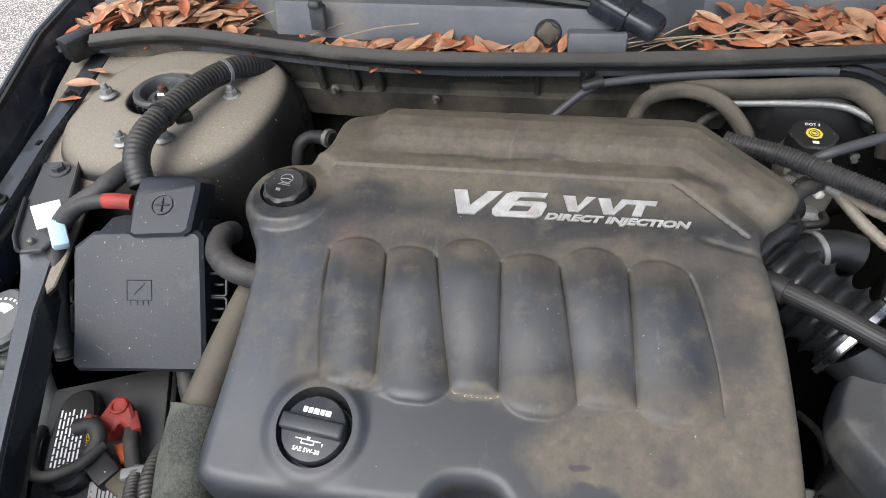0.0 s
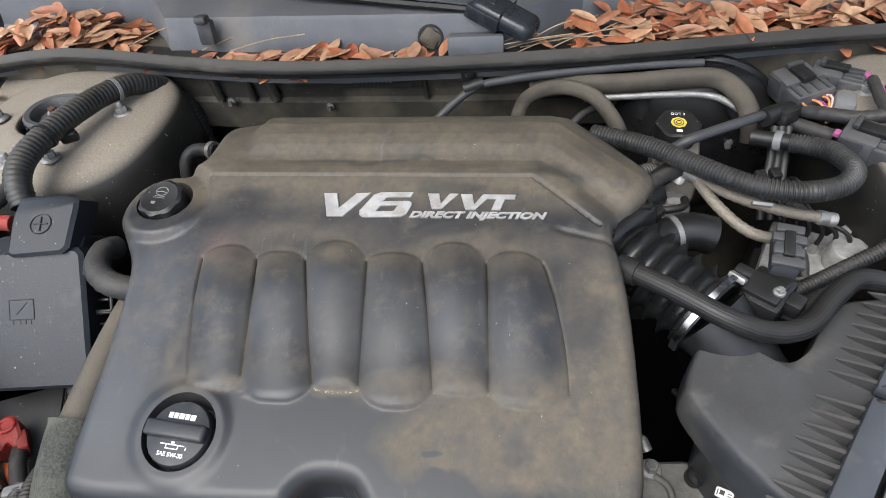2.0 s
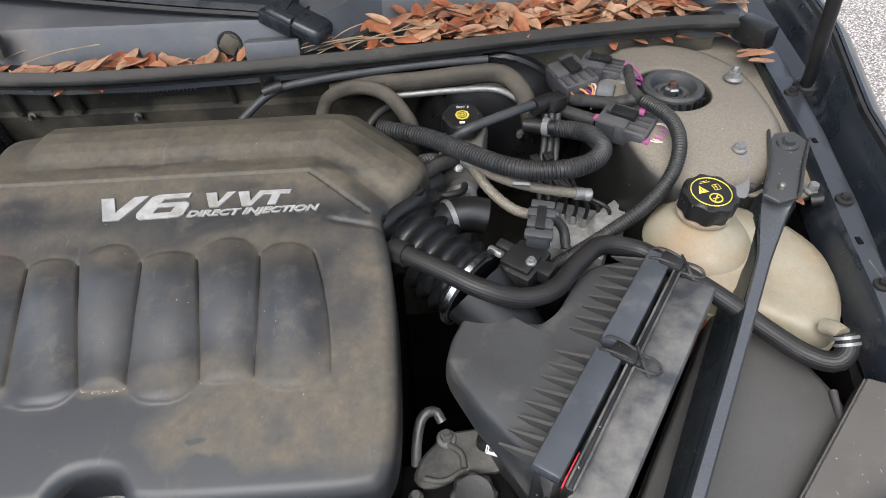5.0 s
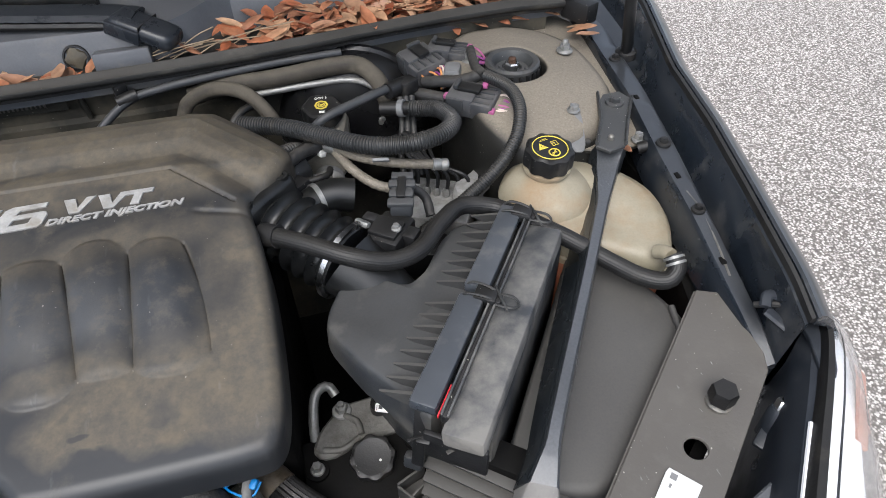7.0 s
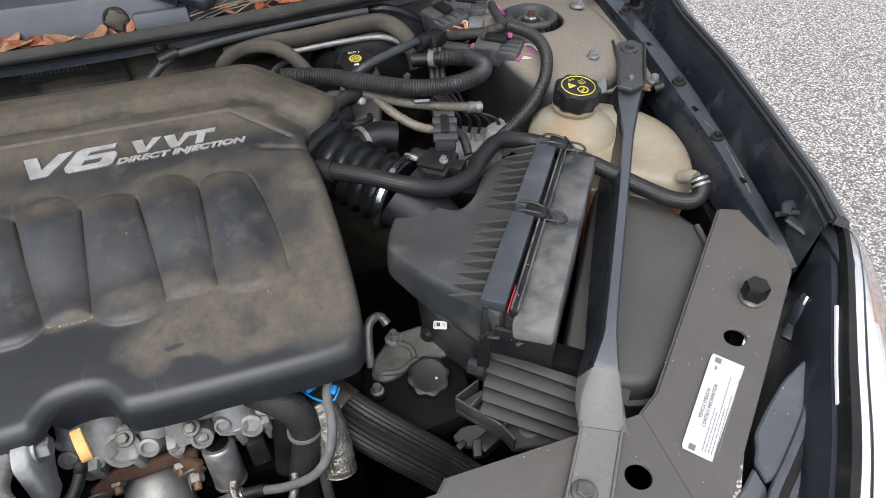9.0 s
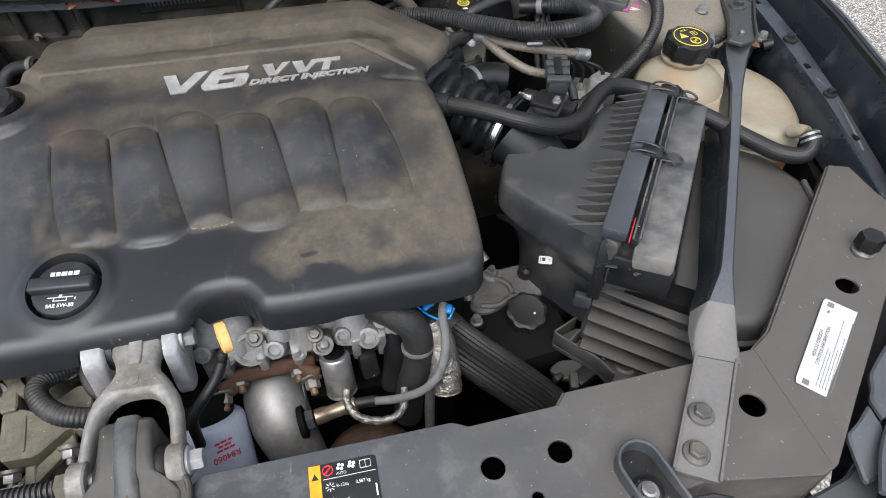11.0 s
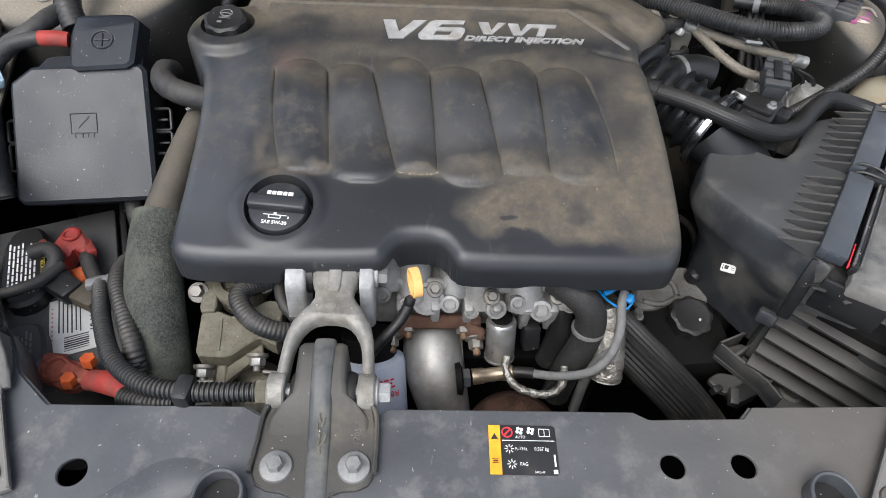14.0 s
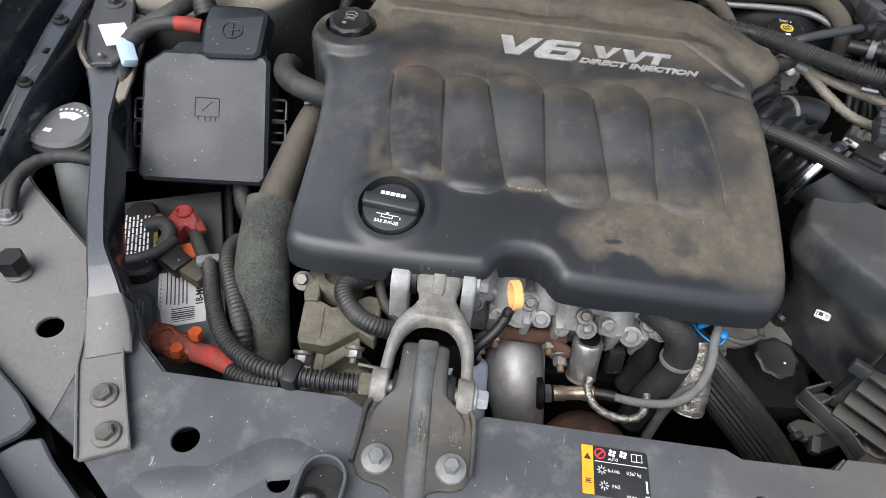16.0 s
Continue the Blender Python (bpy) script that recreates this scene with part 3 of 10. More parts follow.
def radiator_support():
    back = [(-0.440, 0.130), (-0.430, 0.121), (-0.402, 0.079), (-0.367, 0.050), (-0.20, 0.050), (-0.182, 0.040), (-0.090, 0.040), (-0.076, 0.049), (0.137, 0.049),
            (0.150, 0.042), (0.234, 0.044), (0.245, 0.055), (0.440, 0.059)]
    front = [(0.440, -0.064), (0.428, -0.067), (0.33, -0.050), (0.20, -0.066), (-0.20, -0.070), (-0.364, -0.063), (-0.410, -0.027), (-0.440, -0.010)]
    wing_r = [(0.440, 0.059), (0.465, 0.073), (0.665, 0.270), (0.688, 0.258), (0.686, 0.175), (0.678, 0.155), (0.56, 0.045), (0.500, -0.010), (0.445, -0.062), (0.440, -0.064)]
    wing_l = [(-0.440, 0.130), (-0.585, 0.240), (-0.602, 0.255), (-0.655, 0.262), (-0.672, 0.25), (-0.668, 0.180), (-0.60, 0.11), (-0.507, 0.032), (-0.459, 0.001), (-0.440, -0.010)]
    holes = [ring_hole(-0.324, -0.008, 0.0115), ring_hole(0.161, 0.001, 0.0105), ring_hole(0.221, 0.002, 0.0105), ring_hole(-0.238, -0.032, 0.009), ring_hole(0.406, 0.005, 0.012), ring_hole(0.190, -0.031, 0.005)]
    ob = thing("radiator_support", (0, 0, 0.62), "dark painted steel radiator support, scuffed and dusty", "radiator support", kind="structure")
    part("top_panel", plate(back + front, support_top, 0.0035, holes, 0.0008), SUPPORT, ob)
    part("wing", plate(wing_r, support_top, 0.0035, [ring_hole(0.570, 0.102, 0.011)], 0.0008), SUPPORT, ob, "smooth brown-grey wing of the support")
    part("wing", plate(wing_l, support_top, 0.0035, [ring_hole(-0.484, 0.077, 0.0115)], 0.0008), WING, ob, "dusty grey-brown wing of the support")
    # folded flanges below the rear and front rims
    bm = bmesh.new()
    for run, drop in ((back, 0.045), (front, 0.09), (wing_r[:3], 0.03), (wing_r[3:], 0.03), (wing_l[:3], 0.03), (wing_l[4:], 0.03)):
        for (x0, y0), (x1, y1) in zip(run, run[1:]):
            a, b = Vector((x0, y0, support_top(x0, y0) - 0.003)), Vector((x1, y1, support_top(x1, y1) - 0.003))
            inn = Vector(((b - a).y, -(b - a).x, 0)).normalized() * 0.002
            if inn.dot(Vector((0.0, 0.03, 0)) - (a + b).xy.to_3d() / 2) < 0:
                inn = -inn
            low = Vector((0, 0, -drop))
            q = [bm.verts.new(v) for v in (a, b, b + low, a + low, a + inn, b + inn, b + inn + low, a + inn + low)]
            for f in ((0, 1, 2, 3), (7, 6, 5, 4), (0, 4, 5, 1), (3, 2, 6, 7), (0, 3, 7, 4), (1, 5, 6, 2)):
                bm.faces.new([q[i] for i in f])
    part("folded_flange", bm, SUPPORT, ob)
    # pressed swage ahead of the left bay
    rib = [(-0.352, -0.047), (-0.322, -0.047), (-0.290, -0.042), (-0.268, -0.026), (-0.248, -0.013), (-0.205, -0.010)]
    pts = even(curve_points([(x, y, SUPPORT_Z) for x, y in rib], 10), 0.006)
    rings = []
    for i, p in enumerate(pts):
        way = pts[min(i + 1, len(pts) - 1)] - pts[max(i - 1, 0)]
        out = Vector((-way.y, way.x, 0)).normalized()
        k = math.sin(min(1.0, (i + 0.6) / 7, (len(pts) - i - 0.4) / 7) * math.pi / 2)
        rings.append([p + out * (d * 0.020 * (0.35 + 0.65 * k)) + Vector((0, 0, -0.0006 + 0.0042 * k * math.cos(d * math.pi / 2) ** 1.5)) for d in (-1, -0.85, -0.65, -0.4, -0.15, 0.15, 0.4, 0.65, 0.85, 1)] + [p + out * 0.006 - Vector((0, 0, 0.002)), p - out * 0.006 - Vector((0, 0, 0.002))])
    part("pressed_rib", loft(rings), SUPPORT, ob, sharp=70)
    return ob


support = radiator_support()


def strut_tower(sx, cx, cy, label):
    """A domed suspension tower: flat dusty top with a round hole, skirt falling into the bay and joined to the wing outside."""
    ob = thing("strut_tower", (cx, cy, 0.45), label, "strut tower", kind="structure")
    n, rings = 56, []
    hole = 0.050

    def plan(a, k):
        """Half-widths: longer towards the front and inner side."""
        c, s = math.cos(a), math.sin(a)
        inner = -sx * c  # 1 on the engine side
        rx = (0.168 if sx < 0 else 0.092) if inner > 0 else 0.135
        ry = (0.152 if sx < 0 else 0.180) if s < 0 else 0.135
        p = 2.6
        r = 1.0 / ((abs(c) / rx) ** p + (abs(s) / ry) ** p) ** (1 / p)
        return Vector((c * r * k, s * r * k, 0))

    def ring(k, z, tilt=0.0, r=None):
        out = []
        for i in range(n):
            a = 2 * math.pi * i / n
            v = Vector((math.cos(a) * r, math.sin(a) * r, 0)) if r else plan(a, k)
            dz = -0.18 * max(0.0, -v.y - 0.06) - 0.13 * max(0.0, v.x * sx - 0.03)
            out.append(Vector((cx, cy, z + dz)) + v)
        return out

    top = 0.888
    rings = [ring(0, 0.84, r=hole * 0.93), ring(0, 0.872, r=hole * 0.93), ring(0, top - 0.001, r=hole), ring(0, top + 0.001, r=hole + 0.003), ring(0, top, r=hole + 0.012), ring(0.62, top), ring(0.84, top - 0.001), ring(0.92, top - 0.004), ring(0.965, top - 0.012), ring(0.99, top - 0.026),
             ring(1.0, top - 0.045), ring(1.03, top - 0.10), ring(1.05, 0.62), ring(1.06, 0.45)]
    part("shell", loft(rings, cap=False), TOWER, ob, sharp=60)
    up = Matrix.Translation((cx, cy, 0.870))
    mount = part("mount", lathe([(0.002, 0.010), (0.013, 0.010), (0.0145, 0.015), (0.0185, 0.0155), (0.020, 0.012), (0.024, 0.0125), (0.0265, 0.020), (0.030, 0.0245), (0.036, 0.026), (0.0395, 0.023), (0.0395, 0.019), (0.036, 0.017), (0.036, 0.002), (0.042, -0.006), (0.046, -0.012)],
                 up, 48), HEADPLATE, ob, "dusty black rubber strut mount")
    for k in range(20):
        a = 2 * math.pi * k / 20
        part("fin", box((cx + 0.0378 * math.cos(a), cy + 0.0378 * math.sin(a), 0.880), (0.007, 0.004, 0.015), 0.001, (0, 0, math.degrees(a))), RUBBER, mount)
    part("nut", lathe([(0.0105, 0), (0.0105, 0.010), (0.0085, 0.012), (0.0060, 0.012)], Matrix.Translation((cx, cy, 0.880)), 6), CHROME, mount)
    part("stud", lathe([(0.0055, 0), (0.0055, 0.007), (0.003, 0.008)], Matrix.Translation((cx, cy, 0.891)), 12), RUST, mount, "rusty stud end")
    return ob


def flange_nut(p, way=(0, 0, 1), r=0.008, stud=0.006, label="zinc flange nut on a stud", mat=None):
    m = aim(p, way)
    bm = lathe([(r * 1.55, 0), (r * 1.55, 0.0015), (r * 1.15, 0.004)], m, 20)
    hexagon(m @ pose(0, 0, 0.003), r, 0.008, bm)
    lathe([(r * 0.55, 0.010), (r * 0.55, 0.010 + stud), (r * 0.35, 0.012 + stud)], m, 12, bm)
    return solid("flange_nut", bm, mat or STEEL, label, "nut", base=p)


strut_tower(-1, -0.523, 0.660, "dusty grey-brown strut tower with black rubber mount")
strut_tower(1, 0.575, 0.665, "dusty grey strut tower with black rubber mount")
for p in ((-0.602, 0.652, 0.886), (-0.426, 0.662, 0.886), (-0.534, 0.561, 0.880), (0.666, 0.690, 0.884), (0.520, 0.695, 0.886), (-0.480, 0.568, 0.884)):
    flange_nut(p)


def inner_walls():
    """Aprons and firewall that close the bay, and an unseen floor added to block light from below."""
    ob = thing("engine_bay", (0, 0.4, 0.25), "dusty firewall, bay walls coloured near black for shade, added floor", "engine bay", kind="structure")
    fw = [(-0.66, 0.76), (-0.45, 0.775), (-0.30, 0.765), (0.0, 0.765), (0.3, 0.775), (0.68, 0.80)]
    rings = []
    for x, y in fw:
        rings.append([Vector((x, y, 0.905)), Vector((x, y + 0.004, 0.84)), Vector((x, y - 0.004, 0.835)), Vector((x, y - 0.002, 0.79)), Vector((x, y + 0.05, 0.76)), Vector((x, y + 0.03, 0.25)), Vector((x, y + 0.07, 0.25)), Vector((x, y + 0.07, 0.905))])
    part("firewall", loft(rings), FIREWALL, ob)
    for s in (-1, 1):
        pts = [(0.655, 0.80), (0.70, 0.60), (0.70, 0.45), (0.67, 0.26), (0.60, 0.13), (0.47, 0.02), (0.43, -0.03)]
        rings = [[Vector((s * x, y, 0.25)), Vector((s * x, y, 0.80 if y > 0.3 else 0.765)), Vector((s * (x + 0.02), y, 0.80 if y > 0.3 else 0.765)), Vector((s * (x + 0.02), y, 0.25))] for x, y in pts]
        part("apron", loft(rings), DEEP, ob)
    # unseen sheet, added to keep the ground's bounced light out
    part("added_floor", box((0, 0.36, 0.26), (1.50, 1.06, 0.02), 0.002), DEEP, ob)
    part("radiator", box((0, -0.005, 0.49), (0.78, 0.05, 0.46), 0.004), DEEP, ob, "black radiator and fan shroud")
    return ob


FIREWALL = material("dusty_firewall_paint", (0.028, 0.028, 0.024), (0.05, 0.047, 0.039), 10, 0.5, bump=0.25, fine=250, dust=(0.16, 0.138, 0.10), dust_amount=0.40, dust_scale=9, speck=0.5)
bay = inner_walls()


FENDER = ((1.02, 0.735, 0.765, 0.850, 0.885, 0.930), (0.75, 0.728, 0.760, 0.826, 0.878, 0.920), (0.57, 0.713, 0.740, 0.780, 0.872, 0.910), (0.44, 0.690, 0.718, 0.762, 0.868, 0.905),
          (0.33, 0.684, 0.706, 0.744, 0.850, 0.895), (0.21, 0.684, 0.704, 0.726, 0.812, 0.880), (0.165, 0.684, 0.700, 0.718, 0.795, 0.868))


def side(s, x):
    """A place across the car; the left side lies nearer to the middle of the view's axis."""
    return x if s > 0 else -x + 0.065


def fender(s, label):
    """Wing: inner bolted ledge, dark gutter and the outer panel's folded rim, curving inwards to the lamp."""
    ob = thing("fender", (side(s, 0.76), 0.4, 0.35), label, "car fender", kind="structure")
    ys = np.arange(1.02, 0.164, -0.019)
    F = np.array(FENDER)[::-1]
    ledge, gutter, skin, rail = [], [], [], []
    for y in ys:
        a, b, e, zl, ze = (float(np.interp(y, F[:, 0], F[:, k])) for k in range(1, 6))
        v = lambda x, z: Vector((side(s, x), float(y), z))
        wob = 0.0015 * math.sin(y * 40)
        ledge.append([v(a, zl - 0.06), v(a, zl - 0.005), v(a + 0.003, zl), v(b - 0.004, zl + 0.002 + wob), v(b, zl), v(b, zl - 0.06), v(b - 0.003, zl - 0.06), v(b - 0.003, zl - 0.006), v(a + 0.004, zl - 0.008), v(a + 0.003, zl - 0.06)])
        gutter.append([v(b + 0.001, zl - 0.030), v(b + 0.012, zl - 0.038), v(e - 0.022, zl - 0.020), v(e - 0.014, ze - 0.010), v(e - 0.010, ze - 0.006), v(e - 0.012, ze - 0.014), v(e - 0.022, zl - 0.026), v(b + 0.012, zl - 0.044), v(b + 0.001, zl - 0.040)])
        rail.append([v(e - 0.012, ze - 0.008), v(e - 0.010, ze - 0.002), v(e - 0.006, ze - 0.001), v(e - 0.005, ze - 0.008)])
        skin.append([v(e - 0.004, ze - 0.012), v(e - 0.003, ze - 0.002), v(e, ze), v(e + 0.006, ze - 0.002), v(e + 0.020, ze - 0.014), v(e + 0.040, ze - 0.05), v(e + 0.055, ze - 0.14), v(e + 0.06, ze - 0.35), v(e + 0.055, ze - 0.35), v(e + 0.035, ze - 0.06), v(e + 0.016, ze - 0.022), v(e, ze - 0.014)])
    part("ledge", loft(ledge), PAINT, ob)
    part("gutter", loft(gutter), PAINT, ob)
    part("edge_trim", loft(rail), RUBBER, ob)
    part("outer_panel", loft(skin), PAINT, ob)
    for y, r in ((0.455, 0.0075), (0.66, 0.007), (0.345, 0.0065), (0.83, 0.006)):
        a, b, e, zl, ze = (float(np.interp(y, F[:, 0], F[:, k])) for k in range(1, 6))
        part("bolt", bolt_mesh(r * 0.75, 0.005, r * 1.3, m=pose(side(s, (a + b) / 2), y, zl + 0.001)), RUBBER, ob)
    for y in (0.56, 0.40, 0.28):
        a, b, e, zl, ze = (float(np.interp(y, F[:, 0], F[:, k])) for k in range(1, 6))
        part("slot_clip", box((side(s, a + 0.010), y, zl + 0.0005), (0.006, 0.010, 0.003), 0.001), DEEP, ob)
    a, b, e, zl, ze = FENDER[4][1:]
    part("chafed_edge", tube([(side(s, 0.697), 0.375, 0.8575), (side(s, 0.700), 0.345, 0.8540), (side(s, 0.699), 0.325, 0.8485), (side(s, 0.697), 0.29, 0.8375), (side(s, 0.694), 0.262, 0.8285)], 0.0016, 6, 0.006), DULLBOLT, ob, "pale chafed edge")
    return ob


fender(-1, "dark painted car fender with bolted inner ledge")
fender(1, "dark painted car fender with bolted inner ledge")


def headlamp(s):
    """A glossy lamp unit in the corner, with its dark housing and an adjusting screw."""
    ob = thing("headlamp", (side(s, 0.68), 0.08, 0.55), "clear headlamp unit with bright reflector and black housing", "headlamp", group="headlamps")
    line = [(0.752, 0.190), (0.738, 0.160), (0.704, 0.116), (0.664, 0.070), (0.622, 0.022), (0.56, -0.050), (0.48, -0.13)]
    pts = [p for p in even(curve_points([(x, y, 0) for x, y in line], 10), 0.015)]
    rings, rim, refl, shell = [], [], [], []
    n = len(pts)
    for i, p in enumerate(pts):
        a = pts[min(i + 1, n - 1)] - pts[max(i - 1, 0)]
        out = Vector((-a.y, a.x, 0)).normalized()
        if out.x < 0:
            out = -out
        w = 0.35 + 0.65 * math.sin(math.pi * min(1.0, 0.12 + 0.6 * i / n))
        q = lambda d, z: Vector((side(s, p.x + out.x * d * w), p.y + out.y * d * w, z))
        rings.append([q(0.0, 0.836), q(0.012, 0.835), q(0.050, 0.815), q(0.090, 0.76), q(0.11, 0.64), q(0.105, 0.64), q(0.086, 0.757), q(0.047, 0.810), q(0.01, 0.830), q(0.0, 0.831)])
        refl.append([q(0.002, 0.825), q(0.045, 0.803), q(0.080, 0.747), q(0.098, 0.64), q(0.090, 0.64), q(0.074, 0.742), q(0.040, 0.797), q(0.0, 0.818)])
        rim.append([q(-0.010, 0.832), q(-0.004, 0.840), q(0.003, 0.841), q(0.004, 0.836), q(-0.003, 0.80), q(-0.010, 0.80)])
        k = lambda d, z: Vector((side(s, p.x + out.x * d), p.y + out.y * d, z))
        h = 0.016
        shell.append([k(-0.008, 0.828), k(-0.008 - h * 0.35, 0.826), k(-0.008 - h * 0.9, 0.812), k(-0.010 - h, 0.800), k(-0.016 - h, 0.74), k(-0.016 - h, 0.64), k(-0.011 - h, 0.64), k(-0.008 - h, 0.74), k(-0.006 - h * 0.9, 0.796), k(-0.006, 0.815)])
    part("reflector", loft(refl), LAMPWHITE, ob, "silvered reflector, its bright reflection painted white")
    part("lens", loft(rings), LENS, ob, "clear lens").visible_shadow = False
    part("bezel_line", sweep(bmesh.new(), [Vector((side(s, q.x + 0.014), q.y - 0.006, 0.827)) for q in pts[1:-1]], 0.0012, 6), RUBBER, ob, "dark moulded line")
    part("marker", loft([[Vector((side(s, q.x + 0.034), q.y - 0.012, 0.8085)), Vector((side(s, q.x + 0.046), q.y - 0.020, 0.7945)), Vector((side(s, q.x + 0.044), q.y - 0.020, 0.7925)), Vector((side(s, q.x + 0.032), q.y - 0.012, 0.8060))] for q in pts[3:10]]), MARKER, ob, "dull reddish side marker")
    part("rim", loft(rim), RUBBER, ob, "black sealing rim")
    part("housing", loft(shell), LAMPCASE, ob, "blue-black glossy housing")
    part("bright_strip", sweep(bmesh.new(), [Vector((side(s, q.x - 0.010), q.y + 0.004, 0.8295)) for q in pts[9:18]], 0.0022, 6), LAMPWHITE, ob, "thin bright strip")
    way = Vector((s * 0.30, 0.25, 0.92))
    at = Vector((side(s, 0.676), 0.120, 0.785))
    part("boss", lathe([(0.013, -0.030), (0.012, 0.0), (0.010, 0.004)], aim(at, way), 20), LAMPCASE, ob)
    part("boss_arm", box((side(s, 0.668), 0.112, 0.768), (0.050, 0.020, 0.008), 0.003, (0, -s * 15, s * 35)), LAMPCASE, ob)
    sc = part("screw", hexagon(aim(at + way * 0.004, way), 0.0085, 0.010), CHROME, ob)
    part("screw_socket", lathe([(0.0045, 0.0095), (0.0045, 0.0105)], aim(at + way * 0.004, way), 12), DEEP, sc)
    part("arm", plate(rounded([(side(s, 0.742), 0.196), (side(s, 0.750), 0.172), (side(s, 0.716), 0.118), (side(s, 0.704), 0.124), (side(s, 0.722), 0.168), (side(s, 0.722), 0.198)], 1, 0.15), 0.832, 0.005, [ring_hole(side(s, 0.728), 0.150, 0.0035)], 0.001), LAMPCASE, ob)
    part("hook", sweep(bmesh.new(), even(curve_points([(side(s, 0.694), 0.205, 0.842), (side(s, 0.704), 0.216, 0.846), (side(s, 0.722), 0.208, 0.842), (side(s, 0.734), 0.196, 0.834)], 8), 0.004), 0.006, 8, 0.5), LAMPCASE, ob)
    part("hook", sweep(bmesh.new(), even(curve_points([(side(s, 0.694), 0.203, 0.840), (side(s, 0.706), 0.188, 0.832), (side(s, 0.716), 0.174, 0.826)], 8), 0.004), 0.007, 8, 0.5), LAMPCASE, ob)
    part("lead", tube([(side(s, 0.690), 0.215, 0.835), (side(s, 0.706), 0.205, 0.842), (side(s, 0.726), 0.195, 0.838), (side(s, 0.74), 0.18, 0.82)], 0.0035, 8), RUBBER, ob)
    return ob


LENS, n_, l_, b_, c_ = special("clear_lens")
b_.inputs["Transmission Weight"].default_value, b_.inputs["Roughness"].default_value, b_.inputs["IOR"].default_value = 1.0, 0.03, 1.45
b_.inputs["Base Color"].default_value = (0.95, 0.96, 0.97, 1)
LAMPCASE = material("blue_black_lamp_plastic", (0.012, 0.015, 0.020), (0.022, 0.026, 0.033), 14, 0.35, bump=0.1, dust=(0.10, 0.10, 0.10), dust_amount=0.2, dust_scale=16, up_dust=0.12)
MARKER = material("dull_red_marker", (0.36, 0.20, 0.16), (0.42, 0.26, 0.21), 20, 0.4, bump=0.05)
# near-white colour stands in for the blown-out reflection on the silvering
LAMPWHITE = material("reflector_glare_white", (0.86, 0.86, 0.87), (0.92, 0.92, 0.92), 8, 0.2, 0.15, bump=0)
right_lamp = headlamp(1)
lamp = headlamp(-1)
LAMPTOP = material("blue_grey_lamp_cover", (0.055, 0.060, 0.068), (0.08, 0.086, 0.095), 14, 0.42, bump=0.2, dust=(0.16, 0.16, 0.158), dust_amount=0.3, dust_scale=16, up_dust=0.25, speck=0.5)
fold = lambda x, y: 0.800 + 0.04 * (y + 0.02) - 0.45 * max(0.0, (x + 0.455) * 0.70 - (y + 0.033) * 0.71)
part("upper_cover", plate(rounded([(-0.535, 0.052), (-0.494, 0.023), (-0.463, 0.003), (-0.443, -0.015), (-0.448, -0.028), (-0.470, -0.048), (-0.505, -0.020), (-0.556, 0.030)], 1, 0.1), fold, 0.006, (), 0.002), LAMPTOP, lamp, "blue-grey plastic upper cover")
part("upper_cover", plate(rounded([(-0.447, -0.031), (-0.434, -0.026), (-0.421, -0.040), (-0.382, -0.071), (-0.365, -0.105), (-0.420, -0.110), (-0.466, -0.050)], 1, 0.1), lambda x, y: fold(x, y) - 0.003, 0.006, (), 0.002), LAMPTOP, lamp, "blue-grey plastic upper cover")
part("upper_cover", plate(rounded([(0.620, 0.058), (0.581, 0.043), (0.545, 0.021), (0.522, 0.005), (0.514, -0.008), (0.505, -0.018), (0.505, -0.038), (0.560, -0.016), (0.618, 0.036)], 1, 0.12), lambda x, y: 0.795 + 0.05 * (y + 0.02), 0.006, (), 0.002), LAMPTOP, right_lamp, "blue-grey plastic upper cover")
part("upper_cover", plate(rounded([(0.504, -0.020), (0.486, -0.032), (0.469, -0.040), (0.462, -0.080), (0.490, -0.075), (0.505, -0.041)], 1, 0.10), lambda x, y: 0.791 + 0.20 * (y + 0.02), 0.006, (), 0.002), LAMPTOP, right_lamp, "blue-grey plastic upper cover")
ridge = [(0.624, 0.045), (0.575, 0.004), (0.533, -0.026), (0.502, -0.047), (0.480, -0.068), (0.460, -0.094)]
for d, mat, lift in ((0.0, LAMPTOP, 0.0), (0.007, RUBBER, -0.001), (0.014, LAMPTOP, -0.001)):
    part("edge_ridge", sweep(bmesh.new(), even(curve_points([(x + d * 0.6, y - d * 0.8, 0.797 + 0.05 * y + lift) for x, y in ridge], 8), 0.008), 0.0045, 8, 0.9), mat, right_lamp)


# ---- engine cover ----
OUT = [(-0.292, 0.200), (-0.289, 0.184), (-0.272, 0.176), (-0.20, 0.175), (-0.100, 0.177), (-0.086, 0.180), (-0.078, 0.194), (-0.066, 0.203), (-0.036, 0.203), (-0.026, 0.193), (-0.018, 0.179), (-0.004, 0.175),
       (0.10, 0.174), (0.185, 0.175), (0.200, 0.183), (0.208, 0.205), (0.211, 0.25), (0.210, 0.34), (0.205, 0.405), (0.197, 0.436), (0.200, 0.452), (0.238, 0.492), (0.252, 0.525), (0.246, 0.552), (0.215, 0.592), (0.185, 0.630),
       (0.165, 0.645), (0.12, 0.648), (-0.18, 0.642), (-0.212, 0.635), (-0.225, 0.612), (-0.243, 0.606), (-0.252, 0.59), (-0.252, 0.535), (-0.268, 0.519), (-0.296, 0.518), (-0.320, 0.500), (-0.328, 0.472), (-0.325, 0.445), (-0.312, 0.424),
       (-0.300, 0.405), (-0.294, 0.385), (-0.290, 0.33), (-0.290, 0.26)]
GRID = 0.0016
CAP = (-0.191, 0.232)
